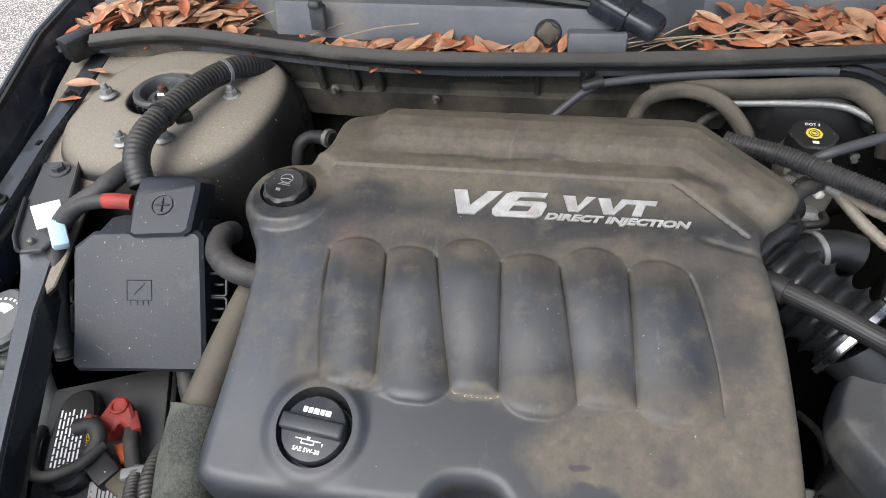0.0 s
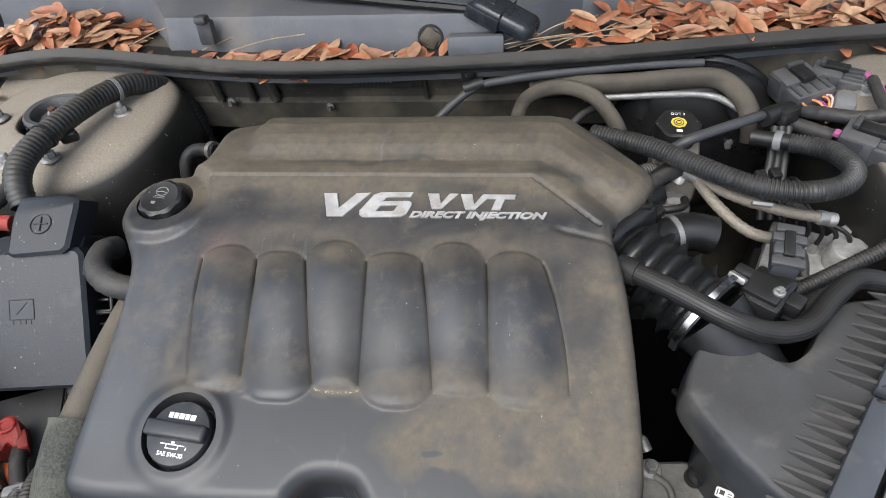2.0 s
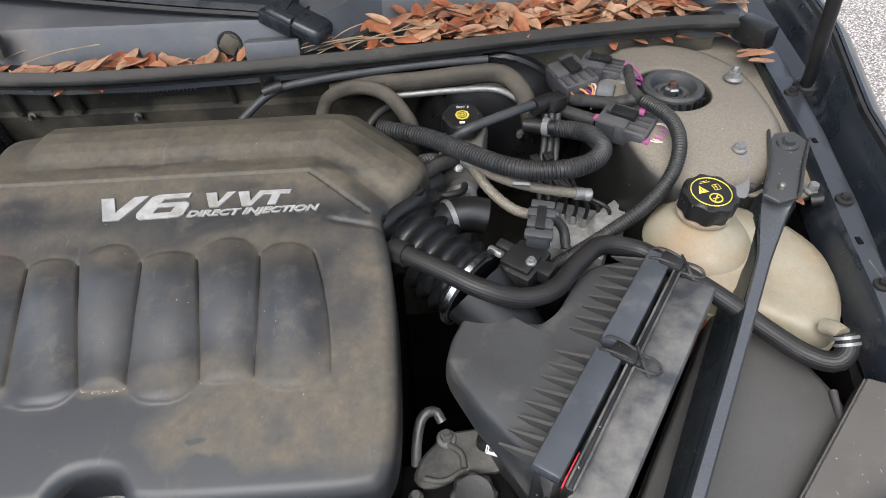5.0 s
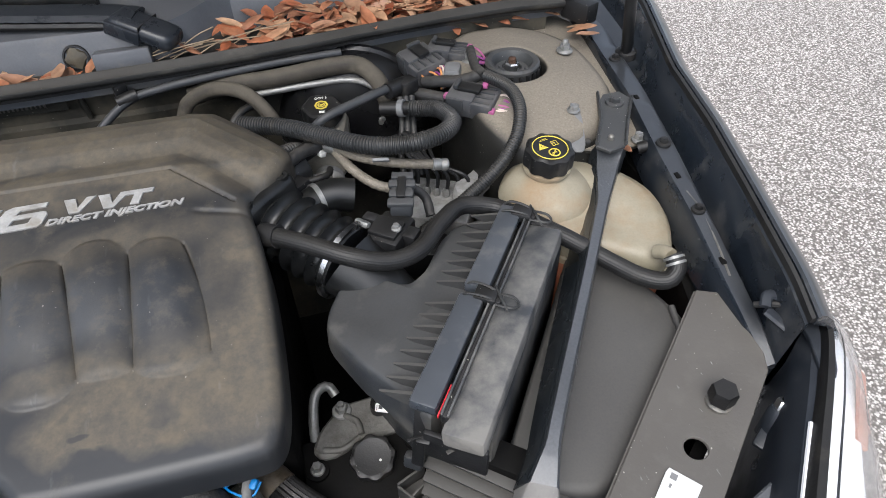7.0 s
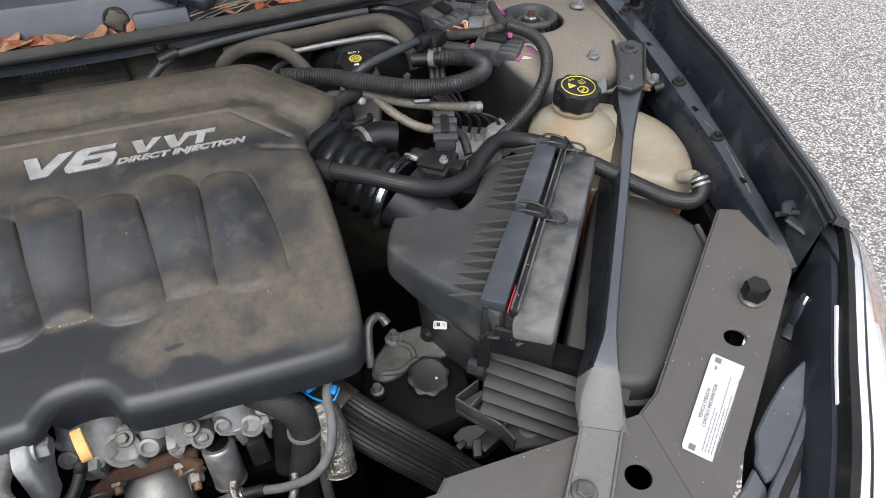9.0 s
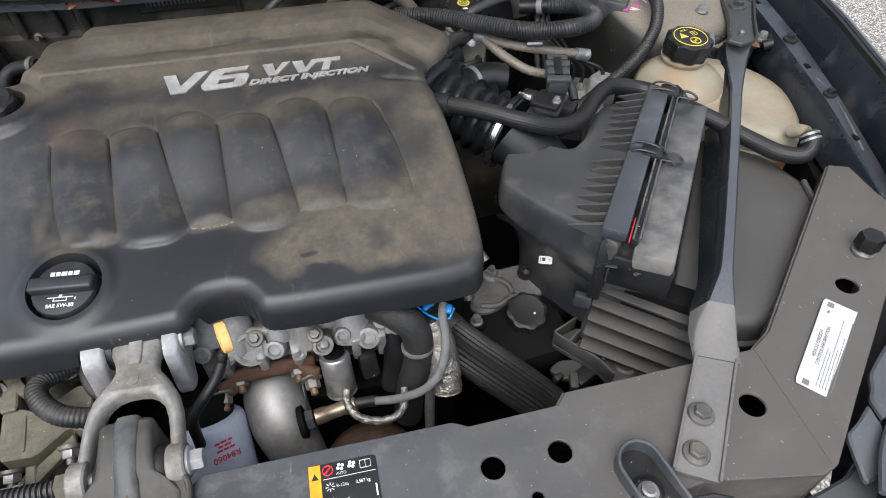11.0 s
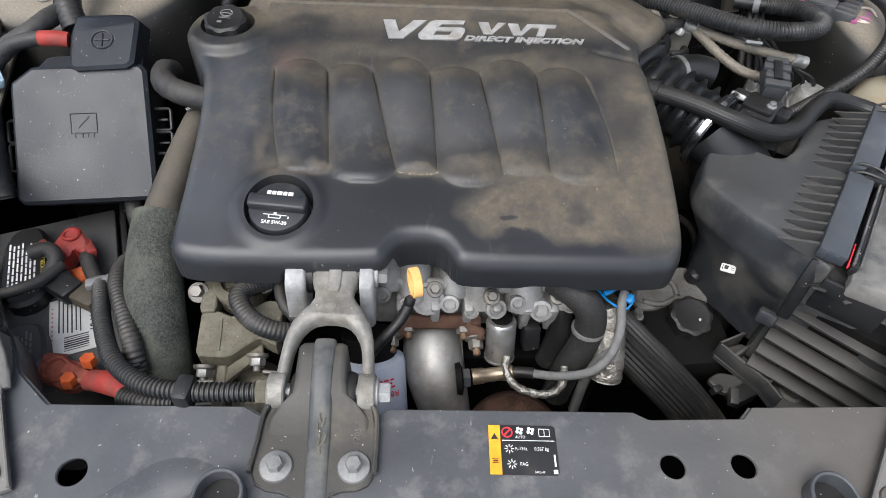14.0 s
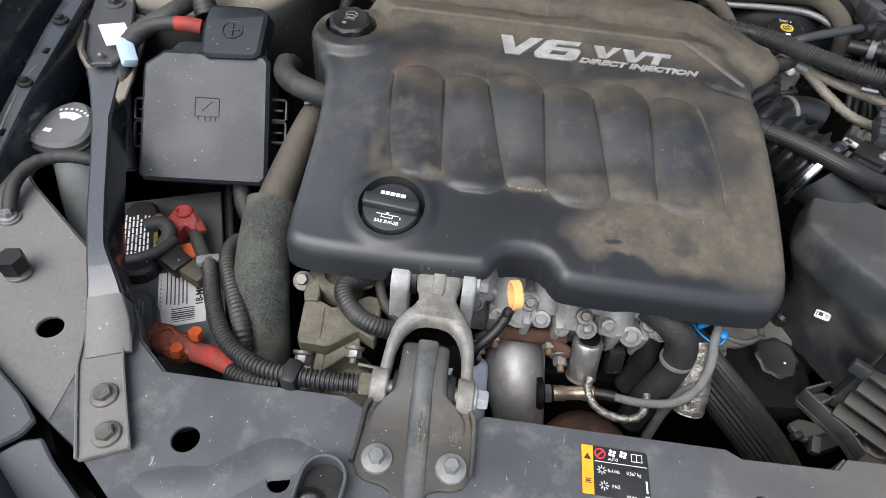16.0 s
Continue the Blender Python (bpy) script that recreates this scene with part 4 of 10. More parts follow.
EAR = (CAP[0] - 56 * GRID, CAP[1] + 150 * GRID)
GROOVE_T = np.array([-0.217, -0.160, -0.110, -0.046, 0.009, 0.073, 0.126])
GROOVE_B = np.array([-0.196, -0.146, -0.078, -0.036, 0.031, 0.080, 0.150])
GROOVE_BOW = np.array([-0.005, 0.0, -0.001, 0.0, 0.001, 0.001, 0.006])
TIP = np.array([0.271, 0.261, 0.2745, 0.260, 0.2745, 0.265])
TOP = np.array([0.417, 0.411, 0.424, 0.412, 0.424, 0.415])
LITTER = np.array([0.55, 0.15, 1.0, 0.25, 0.7, 0.15])


def plane_z(y):
    return 0.842 + 0.255 * (np.minimum(y, 0.503) - 0.218)


def behind_seam(x, y):
    """How far a place lies behind the seam that bends forward on the right."""
    return np.maximum(y - 0.503, (x - 0.118) * 0.657 + (y - 0.503) * 0.755)


def step(a, b, v):
    t = np.clip((v - a) / (b - a), 0.0, 1.0)
    return t * t * (3 - 2 * t)


REAR_Q = (0.0, 0.004, 0.012, 0.020, 0.026, 0.034, 0.046, 0.060, 0.080, 0.100, 0.118, 0.140)
REAR_H = (0.0, 0.0004, 0.0004, -0.0008, -0.0012, 0.0012, 0.0068, 0.0098, 0.0098, 0.0035, -0.008, -0.028)
SHELF_H = (0.0, 0.0004, 0.0004, 0.0004, 0.0004, 0.0004, 0.0, -0.001, -0.003, -0.008, -0.016, -0.032)


def grooves(y):
    """Where the seven creases lie across the cover at a place along it."""
    v = np.clip((0.410 - y) / 0.135, 0.0, 1.0)[..., None]
    return GROOVE_T + (GROOVE_B - GROOVE_T) * v + GROOVE_BOW * 4 * v * (1 - v)


def runner(x, y):
    """Place on the nearest runner: its number, across (0 middle, 1 crease), half width, and the ways from its front tip and its rear arch."""
    g = grooves(y)
    k = np.clip((x[..., None] > g).sum(-1) - 1, 0, 5)
    lo, hi = np.take_along_axis(g, k[..., None], -1)[..., 0], np.take_along_axis(g, k[..., None] + 1, -1)[..., 0]
    half = (hi - lo) / 2
    u = np.abs(x - (lo + hi) / 2) / half
    c = np.minimum(u, 1.0)
    front = y - (TIP[k] + (0.2775 - TIP[k]) * c ** 3)
    rear = TOP[k] - (TOP[k] - 0.4045) * c ** 2.4 - y
    return k, u, half, front, rear


def pillow(x, y):
    """Height of the six runners: rounded across, with blunt front tips, melting into the cover at the rear, and creases cut between them."""
    k, u, half, front, rear = runner(x, y)
    inside = (front > 0) & (rear > 0) & (u < 1)
    f = np.clip(front / 0.010, 0.0, 1.0)
    f = np.sqrt(np.maximum(0.0, 1 - (1 - f) ** 2))
    r = np.clip(rear / 0.060, 0.0, 1.0)
    r = 0.18 * np.clip(rear / 0.004, 0.0, 1.0) + 0.82 * (1 - (1 - r) ** 2)
    h = (0.0048 + 0.0050 * step(0.0, 0.085, front)) * f * r
    z = np.where(inside, h * np.maximum(0.0, 1 - np.minimum(u, 1.0) ** 2) ** 0.8, 0.0)
    crease = np.exp(-((u - 1) * half / 0.0011) ** 2) * step(-0.001, 0.003, front) * step(-0.001, 0.004, rear)
    return z - crease * (0.0008 + 0.0022 * step(0.345, 0.385, y))


def cover_z(x, y):
    z = plane_z(y)
    q = behind_seam(x, y)
    bulge = step(-0.212, -0.190, x)
    rear = np.interp(q, REAR_Q, REAR_H) * bulge + np.interp(q, REAR_Q, SHELF_H) * (1 - bulge)
    z = z + np.where(q > 0, rear - 0.20 * np.maximum(0.0, x - 0.14) * step(0.0, 0.04, q), 0.0)
    z = z - np.where((x > -0.245) & (x < 0.185), 0.0042 * np.maximum(0.0, 1 - np.abs(q) / 0.0020), 0.0)
    # runners: six pillows side by side
    z = z + np.where((y > 0.24) & (y < 0.44) & (x > -0.26) & (x < 0.19), pillow(x, y), 0.0)
    # shallow swage that runs out to the right rim
    z = z - 0.0016 * np.exp(-(((y - 0.437) + 0.25 * (x - 0.155)) / 0.003) ** 2) * step(0.135, 0.150, x)
    # filler well and reservoir ear
    r = np.hypot(x - CAP[0], y - CAP[1])
    z = z + 0.003 * step(0.050, 0.038, r)
    z = np.where(r < 20.5 * GRID, z - 0.024, z)
    e = np.hypot(x - EAR[0], y - EAR[1])
    z = z + (0.903 - z) * step(0.056, 0.046, e)
    return np.where(e < 18.5 * GRID, z - 0.018, z)


def lodge(x, y):
    """How much dirt sits in the creases and at the runners' tips."""
    k, u, half, front, rear = runner(x, y)
    patchy = 0.5 + 0.5 * np.sin(x * 61 + 1.3) * np.sin(y * 47 + x * 23)
    inside = step(-0.002, 0.004, front) * step(-0.004, 0.004, rear)
    crease = np.maximum(0.0, 1 - np.abs(u - 1) * half / 0.0028) * inside * (0.35 + 0.5 * patchy)
    toe = np.exp(-((front + 0.002) / 0.0030) ** 2) * np.minimum(1.0, LITTER[k] + 0.5 * step(0.85, 1.0, np.minimum(u, 1.0))) * step(1.12, 1.02, u)
    arch = (0.45 + 0.25 * patchy) * np.exp(-(np.maximum(0.0, rear - 0.004) / 0.022) ** 2) * step(-0.012, 0.0, rear) * step(1.25, 1.0, u)
    halo = (0.10 + 0.30 * patchy) * np.exp(-((u - 1) / 0.26) ** 2) * inside
    there = (y > 0.24) & (y < 0.44) & (x > -0.245) & (x < 0.17)
    return np.where(there, np.maximum(np.maximum(crease, toe), np.maximum(arch, halo)), 0.0)


def engine_cover():
    ob = thing("engine_cover", (-0.03, 0.40, 0.70), "black plastic engine cover with ribbed runners, dusty brown", "engine cover")
    loop = np.array(rounded(OUT, 2))
    nxt = np.roll(loop, -1, 0)
    d1 = nxt - loop
    ln2 = (d1 ** 2).sum(1)

    def rim(x, y):
        """Signed distance to the rim, positive inside, and the nearest rim points."""
        p = np.stack((x, y), -1)[:, None]
        t = np.clip(((p - loop) * d1).sum(-1) / ln2, 0, 1)
        near = loop + d1 * t[..., None]
        dd = ((p - near) ** 2).sum(-1)
        i = dd.argmin(1)
        at = np.arange(len(x))
        a, b, yy = loop[:, 1], nxt[:, 1], y[:, None]
        cross = ((a > yy) != (b > yy)) & (x[:, None] < d1[:, 0] * (yy - a) / (d1[:, 1] + 1e-12) + loop[:, 0])
        return np.where(cross.sum(1) % 2 == 1, 1, -1) * np.sqrt(dd[at, i]), near[at, i]

    s = GRID
    X0, Y = np.meshgrid(CAP[0] + s * np.arange(-90, 286), CAP[1] + s * np.arange(-40, 266), indexing="ij")
    X1, keep = X0.copy(), np.ones_like(X0)
    for cx, cy in (CAP, EAR):
        a, c = X0 - cx, Y - cy
        m = np.maximum(np.abs(a), np.abs(c))
        w = step(0.052, 0.040, m)
        q = 1 + (m / np.maximum(1e-9, np.hypot(a, c)) - 1) * w
        near = m < 0.052
        X1, Y, keep = np.where(near, cx + a * q, X1), np.where(near, cy + c * q, Y), np.where(near, 1 - w, keep)
    # columns follow the creases between the runners
    ref = CAP[0] + s * np.round(((GROOVE_T + GROOVE_B) / 2 - CAP[0]) / s)
    bend = step(0.235, 0.258, Y) * step(0.50, 0.43, Y) * keep
    knots = np.concatenate(([-0.40], ref, [0.30]))
    moved = np.broadcast_to(knots, Y.shape + (9,)).copy()
    moved[..., 1:-1] += (grooves(Y) - ref) * bend[..., None]
    k = np.clip(np.searchsorted(knots, X1) - 1, 0, 7)
    f = (X1 - knots[k]) / (knots[k + 1] - knots[k])
    lo, hi = np.take_along_axis(moved, k[..., None], -1)[..., 0], np.take_along_axis(moved, k[..., None] + 1, -1)[..., 0]
    X = lo + (hi - lo) * f
    D, P = np.empty(X.size), np.empty((X.size, 2))
    xs, ys = X.ravel(), Y.ravel()
    for i in range(0, X.size, 8000):
        D[i:i + 8000], P[i:i + 8000] = rim(xs[i:i + 8000], ys[i:i + 8000])
    on = D > s * 0.3
    px, py = np.where(on, xs, P[:, 0]), np.where(on, ys, P[:, 1])
    R = 0.014
    inner = np.where(on, D, 0.0)
    Z = cover_z(px, py) - (R - np.sqrt(np.maximum(0.0, R * R - (R - np.minimum(inner, R)) ** 2)))
    soil = lodge(px, py)
    bm = bmesh.new()
    dirt = bm.verts.layers.float.new("dirt")
    ny = X.shape[1]
    grid = {}
    for i in np.nonzero(D >= -s * 0.75)[0].tolist():
        v = bm.verts.new((px[i], py[i], Z[i]))
        v[dirt] = soil[i]
        grid[i] = v
    for i in list(grid):
        if i % ny == ny - 1:
            continue
        q = [grid.get(j) for j in (i, i + ny, i + ny + 1, i + 1)]
        if all(q):
            bm.faces.new(q)
        elif sum(1 for j in q if j) == 3:
            bm.faces.new([j for j in q if j])
    bmesh.ops.remove_doubles(bm, verts=bm.verts, dist=0.0003)
    edges = [e for e in bm.edges if len(e.link_faces) == 1]
    made = bmesh.ops.extrude_edge_only(bm, edges=edges)["geom"]

    def lip(x, y):
        if y < 0.24:
            return 0.796 + 0.026 * step(-0.190, -0.182, x) * step(-0.072, -0.080, x) + 0.004 * step(0.040, 0.060, x) * step(0.110, 0.090, x)
        return 0.796 + 0.02 * step(0.24, 0.5, y) if x > -0.27 or y < 0.4 else 0.825

    for v in made:
        if isinstance(v, bmesh.types.BMVert):
            v.co.z = min(v.co.z - 0.004, lip(v.co.x, v.co.y))
    # returned lip below
    edges = [e for e in made if isinstance(e, bmesh.types.BMEdge) and len(e.link_faces) == 1]
    more = bmesh.ops.extrude_edge_only(bm, edges=edges)["geom"]
    for v in more:
        if isinstance(v, bmesh.types.BMVert):
            c = Vector((-0.03, 0.4, v.co.z))
            v.co += (c - v.co).normalized() * 0.006
            v.co.z += 0.001
    part("shell", bm, COVER, ob, sharp=55)
    return ob


cover = engine_cover()
SLOPE = math.degrees(math.atan(0.255))


def on_cover(x, y, dz=0.0, turn=0.0):
    return pose(x, y, float(plane_z(y)) + dz, SLOPE, 0, turn)


V_BIG = [(-0.101, 0.4785), (-0.087, 0.4788), (-0.0822, 0.4610), (-0.066, 0.4785), (-0.050, 0.4795), (-0.077, 0.451), (-0.094, 0.451)]
SIX = [(-0.005, 0.4805), (-0.040, 0.4800), (-0.047, 0.4770), (-0.060, 0.4580), (-0.0595, 0.4530), (-0.056, 0.4505), (-0.016, 0.4512), (-0.0105, 0.4540), (-0.0055, 0.4650), (-0.0065, 0.4685), (-0.010, 0.4698), (-0.036, 0.4694), (-0.0325, 0.4742), (-0.0075, 0.4748)]
SIX_EYE = [(-0.0385, 0.4640), (-0.0205, 0.4645), (-0.0240, 0.4578), (-0.0425, 0.4574)]
V_ONE = [(0.010, 0.479), (0.022, 0.479), (0.0245, 0.4672), (0.033, 0.479), (0.0425, 0.479), (0.0255, 0.461), (0.0155, 0.461)]
V_TWO = [(x + 0.0345, y - 0.0006) for x, y in V_ONE]
T_BAR = [(0.0735, 0.4784), (0.102, 0.4784), (0.1000, 0.4734), (0.0905, 0.4734), (0.0857, 0.4604), (0.0765, 0.4604), (0.0812, 0.4734), (0.0715, 0.4734)]
for glyph, eye in ((V_BIG, ()), (SIX, (SIX_EYE,)), (V_ONE, ()), (V_TWO, ()), (T_BAR, ())):
    flat_y = lambda lp: [(x, (y - 0.465) / 0.969) for x, y in lp]
    part("raised_letter", plate(flat_y(glyph), 0.0022, 0.0026, [flat_y(e) for e in eye], 0.0005, on_cover(0, 0.465)), SILVER, cover, "silver raised letter")
lettering("DIRECT INJECTION", 0.0098, on_cover(0.061, 0.4535, 0.001), SILVER, cover, "raised_lettering", "silver raised lettering", shear=0.3, extrude=0.0009, stretch=1.62, bold=0.0005)


CAPPL = material("grey_cap_plastic", (0.020, 0.022, 0.025), (0.030, 0.032, 0.035), 30, 0.42, bump=0.2, dust=(0.1, 0.09, 0.075), dust_amount=0.1, dust_scale=30)


def filler_cap():
    """Oil filler cap: disc with a grip bar, white print above and below it."""
    x, y = CAP
    z = float(plane_z(y)) - 0.006
    tilt = pose(x, y, z, SLOPE * 0.8, 0, -6)
    ob = thing("oil_filler_cap", (x, y, z - 0.01), "round black oil filler cap with white print", "oil cap")
    part("disc", lathe([(0.0285, -0.012), (0.0292, 0.006), (0.0280, 0.0085), (0.0275, 0.0087), (0.001, 0.0087)], tilt, 48, wave=lambda a, j: 1 + (0.012 * math.cos(24 * a) if j < 2 else 0)), CAPPL, ob)
    m = tilt @ pose(0, 0.0008, 0.0125)
    bm = box((0, 0, 0), (0.0575, 0.0145, 0.011), 0.003, segments=3)
    bmesh.ops.transform(bm, matrix=m, verts=bm.verts)
    part("grip", bm, CAPPL, ob)
    lettering("SAE 5W-30", 0.0052, tilt @ pose(0, -0.0192, 0.0090), WHITEINK, ob, "lettering", extrude=0.0002, bold=0.0001)
    # brand mark as plain rounded bars, oil can sign as plain outline
    bm = bars([(-0.0125, 0.0145, 0.004, 0.005), (-0.0075, 0.0145, 0.004, 0.005), (-0.002, 0.0145, 0.005, 0.005), (0.0035, 0.0145, 0.004, 0.005), (0.009, 0.0145, 0.005, 0.005)], tilt @ pose(0, 0, 0.0086))
    part("mark", bm, WHITEINK, ob, "white printed mark")
    bm = bars([(-0.001, -0.014, 0.012, 0.0009), (-0.001, -0.0105, 0.010, 0.0009), (-0.0065, -0.012, 0.0009, 0.004), (0.0048, -0.012, 0.0009, 0.004), (-0.0095, -0.0105, 0.006, 0.0009), (0.008, -0.0105, 0.005, 0.0009), (-0.001, -0.0088, 0.003, 0.002), (0.0125, -0.0125, 0.001, 0.0025)],
              tilt @ pose(0, 0, 0.0086))
    part("oil_sign", bm, WHITEINK, ob)
    return ob


def lobed_cap(name, p, r, h, lobes, label, category, tilt=(0, 0, 0)):
    """A moulded screw cap with finger lobes."""
    m = pose(*p, *tilt)
    ob = thing(name, p, label, category)
    wave = lambda a, j: 1 + (0.05 * math.cos(lobes * a) if 0 < j < 4 else 0)
    part("cap", lathe([(r * 0.9, 0), (r, 0.001), (r, h * 0.75), (r * 0.97, h * 0.92), (r * 0.82, h), (r * 0.78, h * 0.985), (0.001, h * 0.985)], m, 72, wave=wave), BLACK, ob)
    return ob, m @ pose(0, 0, h * 0.985)


filler_cap()
ps, face = lobed_cap("steering_fluid_cap", (EAR[0], EAR[1], 0.887), 0.0245, 0.026, 8, "black lobed steering fluid cap with moulded symbols", "fluid cap", (10, 0, -8))
bm = bars([(0.0, 0.001, 0.012, 0.0007), (0.0, -0.001, 0.014, 0.0007), (-0.004, -0.008, 0.005, 0.0035)], face)
sweep(bm, [face @ Vector((0.007 * math.cos(a), 0.0075 + 0.0055 * math.sin(a), 0.0003)) for a in (2 * math.pi * k / 20 for k in range(21))], 0.0005, 5)
sweep(bm, [face @ Vector((x, 0.0075 - abs(x) * 0.25, 0.0003)) for x in (-0.006, 0, 0.006)], 0.0006, 5)
part("symbol", bm, GREYPL, ps)


# ---- braces over the corners ----
def brace(path, inner, slope, plate_loop, bolts, top, head_loop, label):
    """A folded black channel bar from the support to the wing, with a bolted foot and a bolted head."""
    ob = thing("corner_brace", (bolts[0][0], bolts[0][1], SUPPORT_Z), label, "brace bar", group="corner braces")
    pts = even(curve_points([p[:3] for p in path], 10), 0.008)
    n = len(pts)
    run = [0.0]
    for p, q in zip(path, path[1:]):
        run.append(run[-1] + (Vector(q[:3]) - Vector(p[:3])).length)
    rings, wall = [], []
    for i, p in enumerate(pts):
        f = run[-1] * i / (n - 1)
        wi, wo, h = (float(np.interp(f, run, [r[k] for r in path])) for k in (3, 4, 5))
        way = pts[min(i + 1, n - 1)] - pts[max(i - 1, 0)]
        out = Vector((way.y, -way.x, 0)).normalized() * inner
        lean = slope * h
        q = lambda d, z: p + out * d + Vector((0, 0, z))
        sec = [q(-wi - lean, -h), q(-wi - lean * 0.55, -h * 0.52), q(-wi - lean * 0.5, -h * 0.46), q(-wi - 0.0022, -0.0028), q(-wi, 0), q(wo, 0), q(wo + 0.002, -0.002), q(wo + 0.0045, -h * 0.8), q(wo + 0.0025, -h * 0.8), q(wo - 0.001, -0.0035), q(-wi + 0.001, -0.0035), q(-wi - lean + 0.003, -h)]
        rings.append(sec if inner > 0 else sec[::-1])
        face = [q(-wi - lean - 0.0012, -h), q(-wi - lean * 0.5 - 0.0026, -h * 0.48), q(-wi - 0.0030, -0.0030), q(-wi - 0.0010, -0.0022), q(-wi - lean * 0.5, -h * 0.52), q(-wi - lean + 0.002, -h)]
        wall.append(face if inner > 0 else face[::-1])
    cut = 7
    part("bar", loft(rings[cut:]), BRACE, ob, sharp=25)
    part("inner_wall", loft(wall[cut:-4]), BRACEWALL, ob, "glossy black inner wall")
    part("tongue", loft(rings[:cut + 1]), WING, ob, "dusty end of the bar", sharp=70)
    foot = part("foot", plate(plate_loop, lambda x, y: support_top(x, y) + 0.008, 0.006, (), 0.0015), WING, ob, "dusty bolted foot")
    # raised side flanges of the foot
    bm = bmesh.new()
    for a, b in ((plate_loop[0], plate_loop[1]), (plate_loop[1], plate_loop[2]), (plate_loop[3], plate_loop[4]), (plate_loop[4], plate_loop[5])):
        c, d = Vector((*a, support_top(*a) + 0.009)), Vector((*b, support_top(*b) + 0.009))
        sweep(bm, [c.lerp(d, k / 6) for k in range(7)], 0.0016, 8, 1.3)
    part("flange", bm, WING, foot)
    for x, y in bolts:
        part("bolt", bolt_mesh(0.0078, 0.006, 0.0118, m=pose(x, y, support_top(x, y) + 0.008)), DULLBOLT, foot)
    zt = top[2]
    hp = part("head", plate(head_loop, zt + 0.010, 0.005, (), 0.0015), HEADPLATE, ob, "dusty bolted head plate")
    part("bolt", bolt_mesh(0.008, 0.007, 0.013, m=pose(top[0], top[1], zt + 0.010)), HEADPLATE, hp)
    for k, ln in ((2, 3), (6, 3)) if inner > 0 else ((1, 3), (5, 3)):
        rim = [Vector((*head_loop[(k + q) % len(head_loop)], zt + 0.0125)) for q in range(ln)]
        part("head_flange", sweep(bmesh.new(), even(rim, 0.006), 0.0022, 8, 2.0), HEADPLATE, hp)
    e = pts[-1]
    part("pin", lathe([(0.004, 0), (0.004, 0.005), (0.002, 0.007)], pose(e.x, e.y, zt + 0.010), 12), DULLBOLT, hp)
    return ob


BRACEWALL = material("gloss_black_wall", (0.007, 0.009, 0.010), (0.012, 0.014, 0.016), 12, 0.22, bump=0.06, coat=0.8, scratch=0.4, dust=(0.16, 0.15, 0.13), dust_amount=-0.05, dust_scale=24)
BRACE = material("semi_gloss_black_paint", (0.008, 0.01, 0.012), (0.014, 0.016, 0.018), 12, 0.3, bump=0.08, dust=(0.19, 0.197, 0.212), dust_amount=0.05, dust_scale=20, coat=0.6, scratch=0.5, up_dust=0.40)
brace([(0.392, 0.052, 0.7945, 0.018, 0.020, 0.003), (0.404, 0.076, 0.802, 0.018, 0.018, 0.010), (0.414, 0.096, 0.817, 0.010, 0.013, 0.022), (0.430, 0.126, 0.829, 0.001, 0.009, 0.026), (0.447, 0.156, 0.835, 0.000, 0.009, 0.029), (0.487, 0.220, 0.838, 0.000, 0.009, 0.033), (0.541, 0.306, 0.839, 0.000, 0.009, 0.037), (0.600, 0.402, 0.842, 0.001, 0.010, 0.038), (0.634, 0.458, 0.848, 0.012, 0.014, 0.022), (0.645, 0.478, 0.860, 0.016, 0.018, 0.010)], 1, 0.55,
      [(0.336, -0.056), (0.418, 0.056), (0.420, 0.075), (0.390, 0.080), (0.372, 0.054), (0.304, -0.037)], [(0.351, 0.003), (0.329, -0.029)], (0.686, 0.555, 0.862), [(0.622, 0.470), (0.634, 0.455), (0.658, 0.462), (0.684, 0.510), (0.714, 0.560), (0.706, 0.582), (0.672, 0.580), (0.650, 0.520)], "black brace bar with dusty bolted foot on the support")
brace([(-0.416, 0.054, 0.7945, 0.017, 0.018, 0.003), (-0.426, 0.080, 0.803, 0.017, 0.018, 0.010), (-0.437, 0.110, 0.823, 0.010, 0.013, 0.022), (-0.452, 0.143, 0.835, 0.002, 0.011, 0.030), (-0.475, 0.194, 0.838, 0.002, 0.012, 0.030), (-0.501, 0.253, 0.838, 0.002, 0.012, 0.030), (-0.532, 0.321, 0.838, 0.003, 0.013, 0.029), (-0.556, 0.374, 0.842, 0.012, 0.016, 0.020), (-0.566, 0.400, 0.850, 0.018, 0.020, 0.008)], -1, 0.32,
      [(-0.362, -0.024), (-0.400, 0.048), (-0.414, 0.080), (-0.447, 0.074), (-0.437, 0.039), (-0.398, -0.040)], [(-0.402, 0.016), (-0.384, -0.017)], (-0.606, 0.520, 0.852), [(-0.640, 0.535), (-0.590, 0.545), (-0.560, 0.470), (-0.545, 0.415), (-0.551, 0.392), (-0.574, 0.386), (-0.590, 0.405), (-0.616, 0.465)], "black brace bar with dusty bolted foot on the support")


def wing_bumper(x, y):
    z = support_top(x, y)
    ob = thing("hood_bumper", (x, y, z), "black rubber hood bumper screwed into the support", "bumper stop", group="hood bumpers")
    part("pad", lathe([(0.011, 0.006), (0.0132, 0.008), (0.0132, 0.022), (0.012, 0.025), (0.001, 0.025)], pose(x, y, z, 0, 0, 12), 6), RUBBER, ob)
    part("collar", lathe([(0.0125, 0), (0.0125, 0.003), (0.010, 0.005), (0.009, 0.008)], pose(x, y, z), 28), DULLBOLT, ob)


wing_bumper(0.613, 0.137)
wing_bumper(-0.540, 0.128)

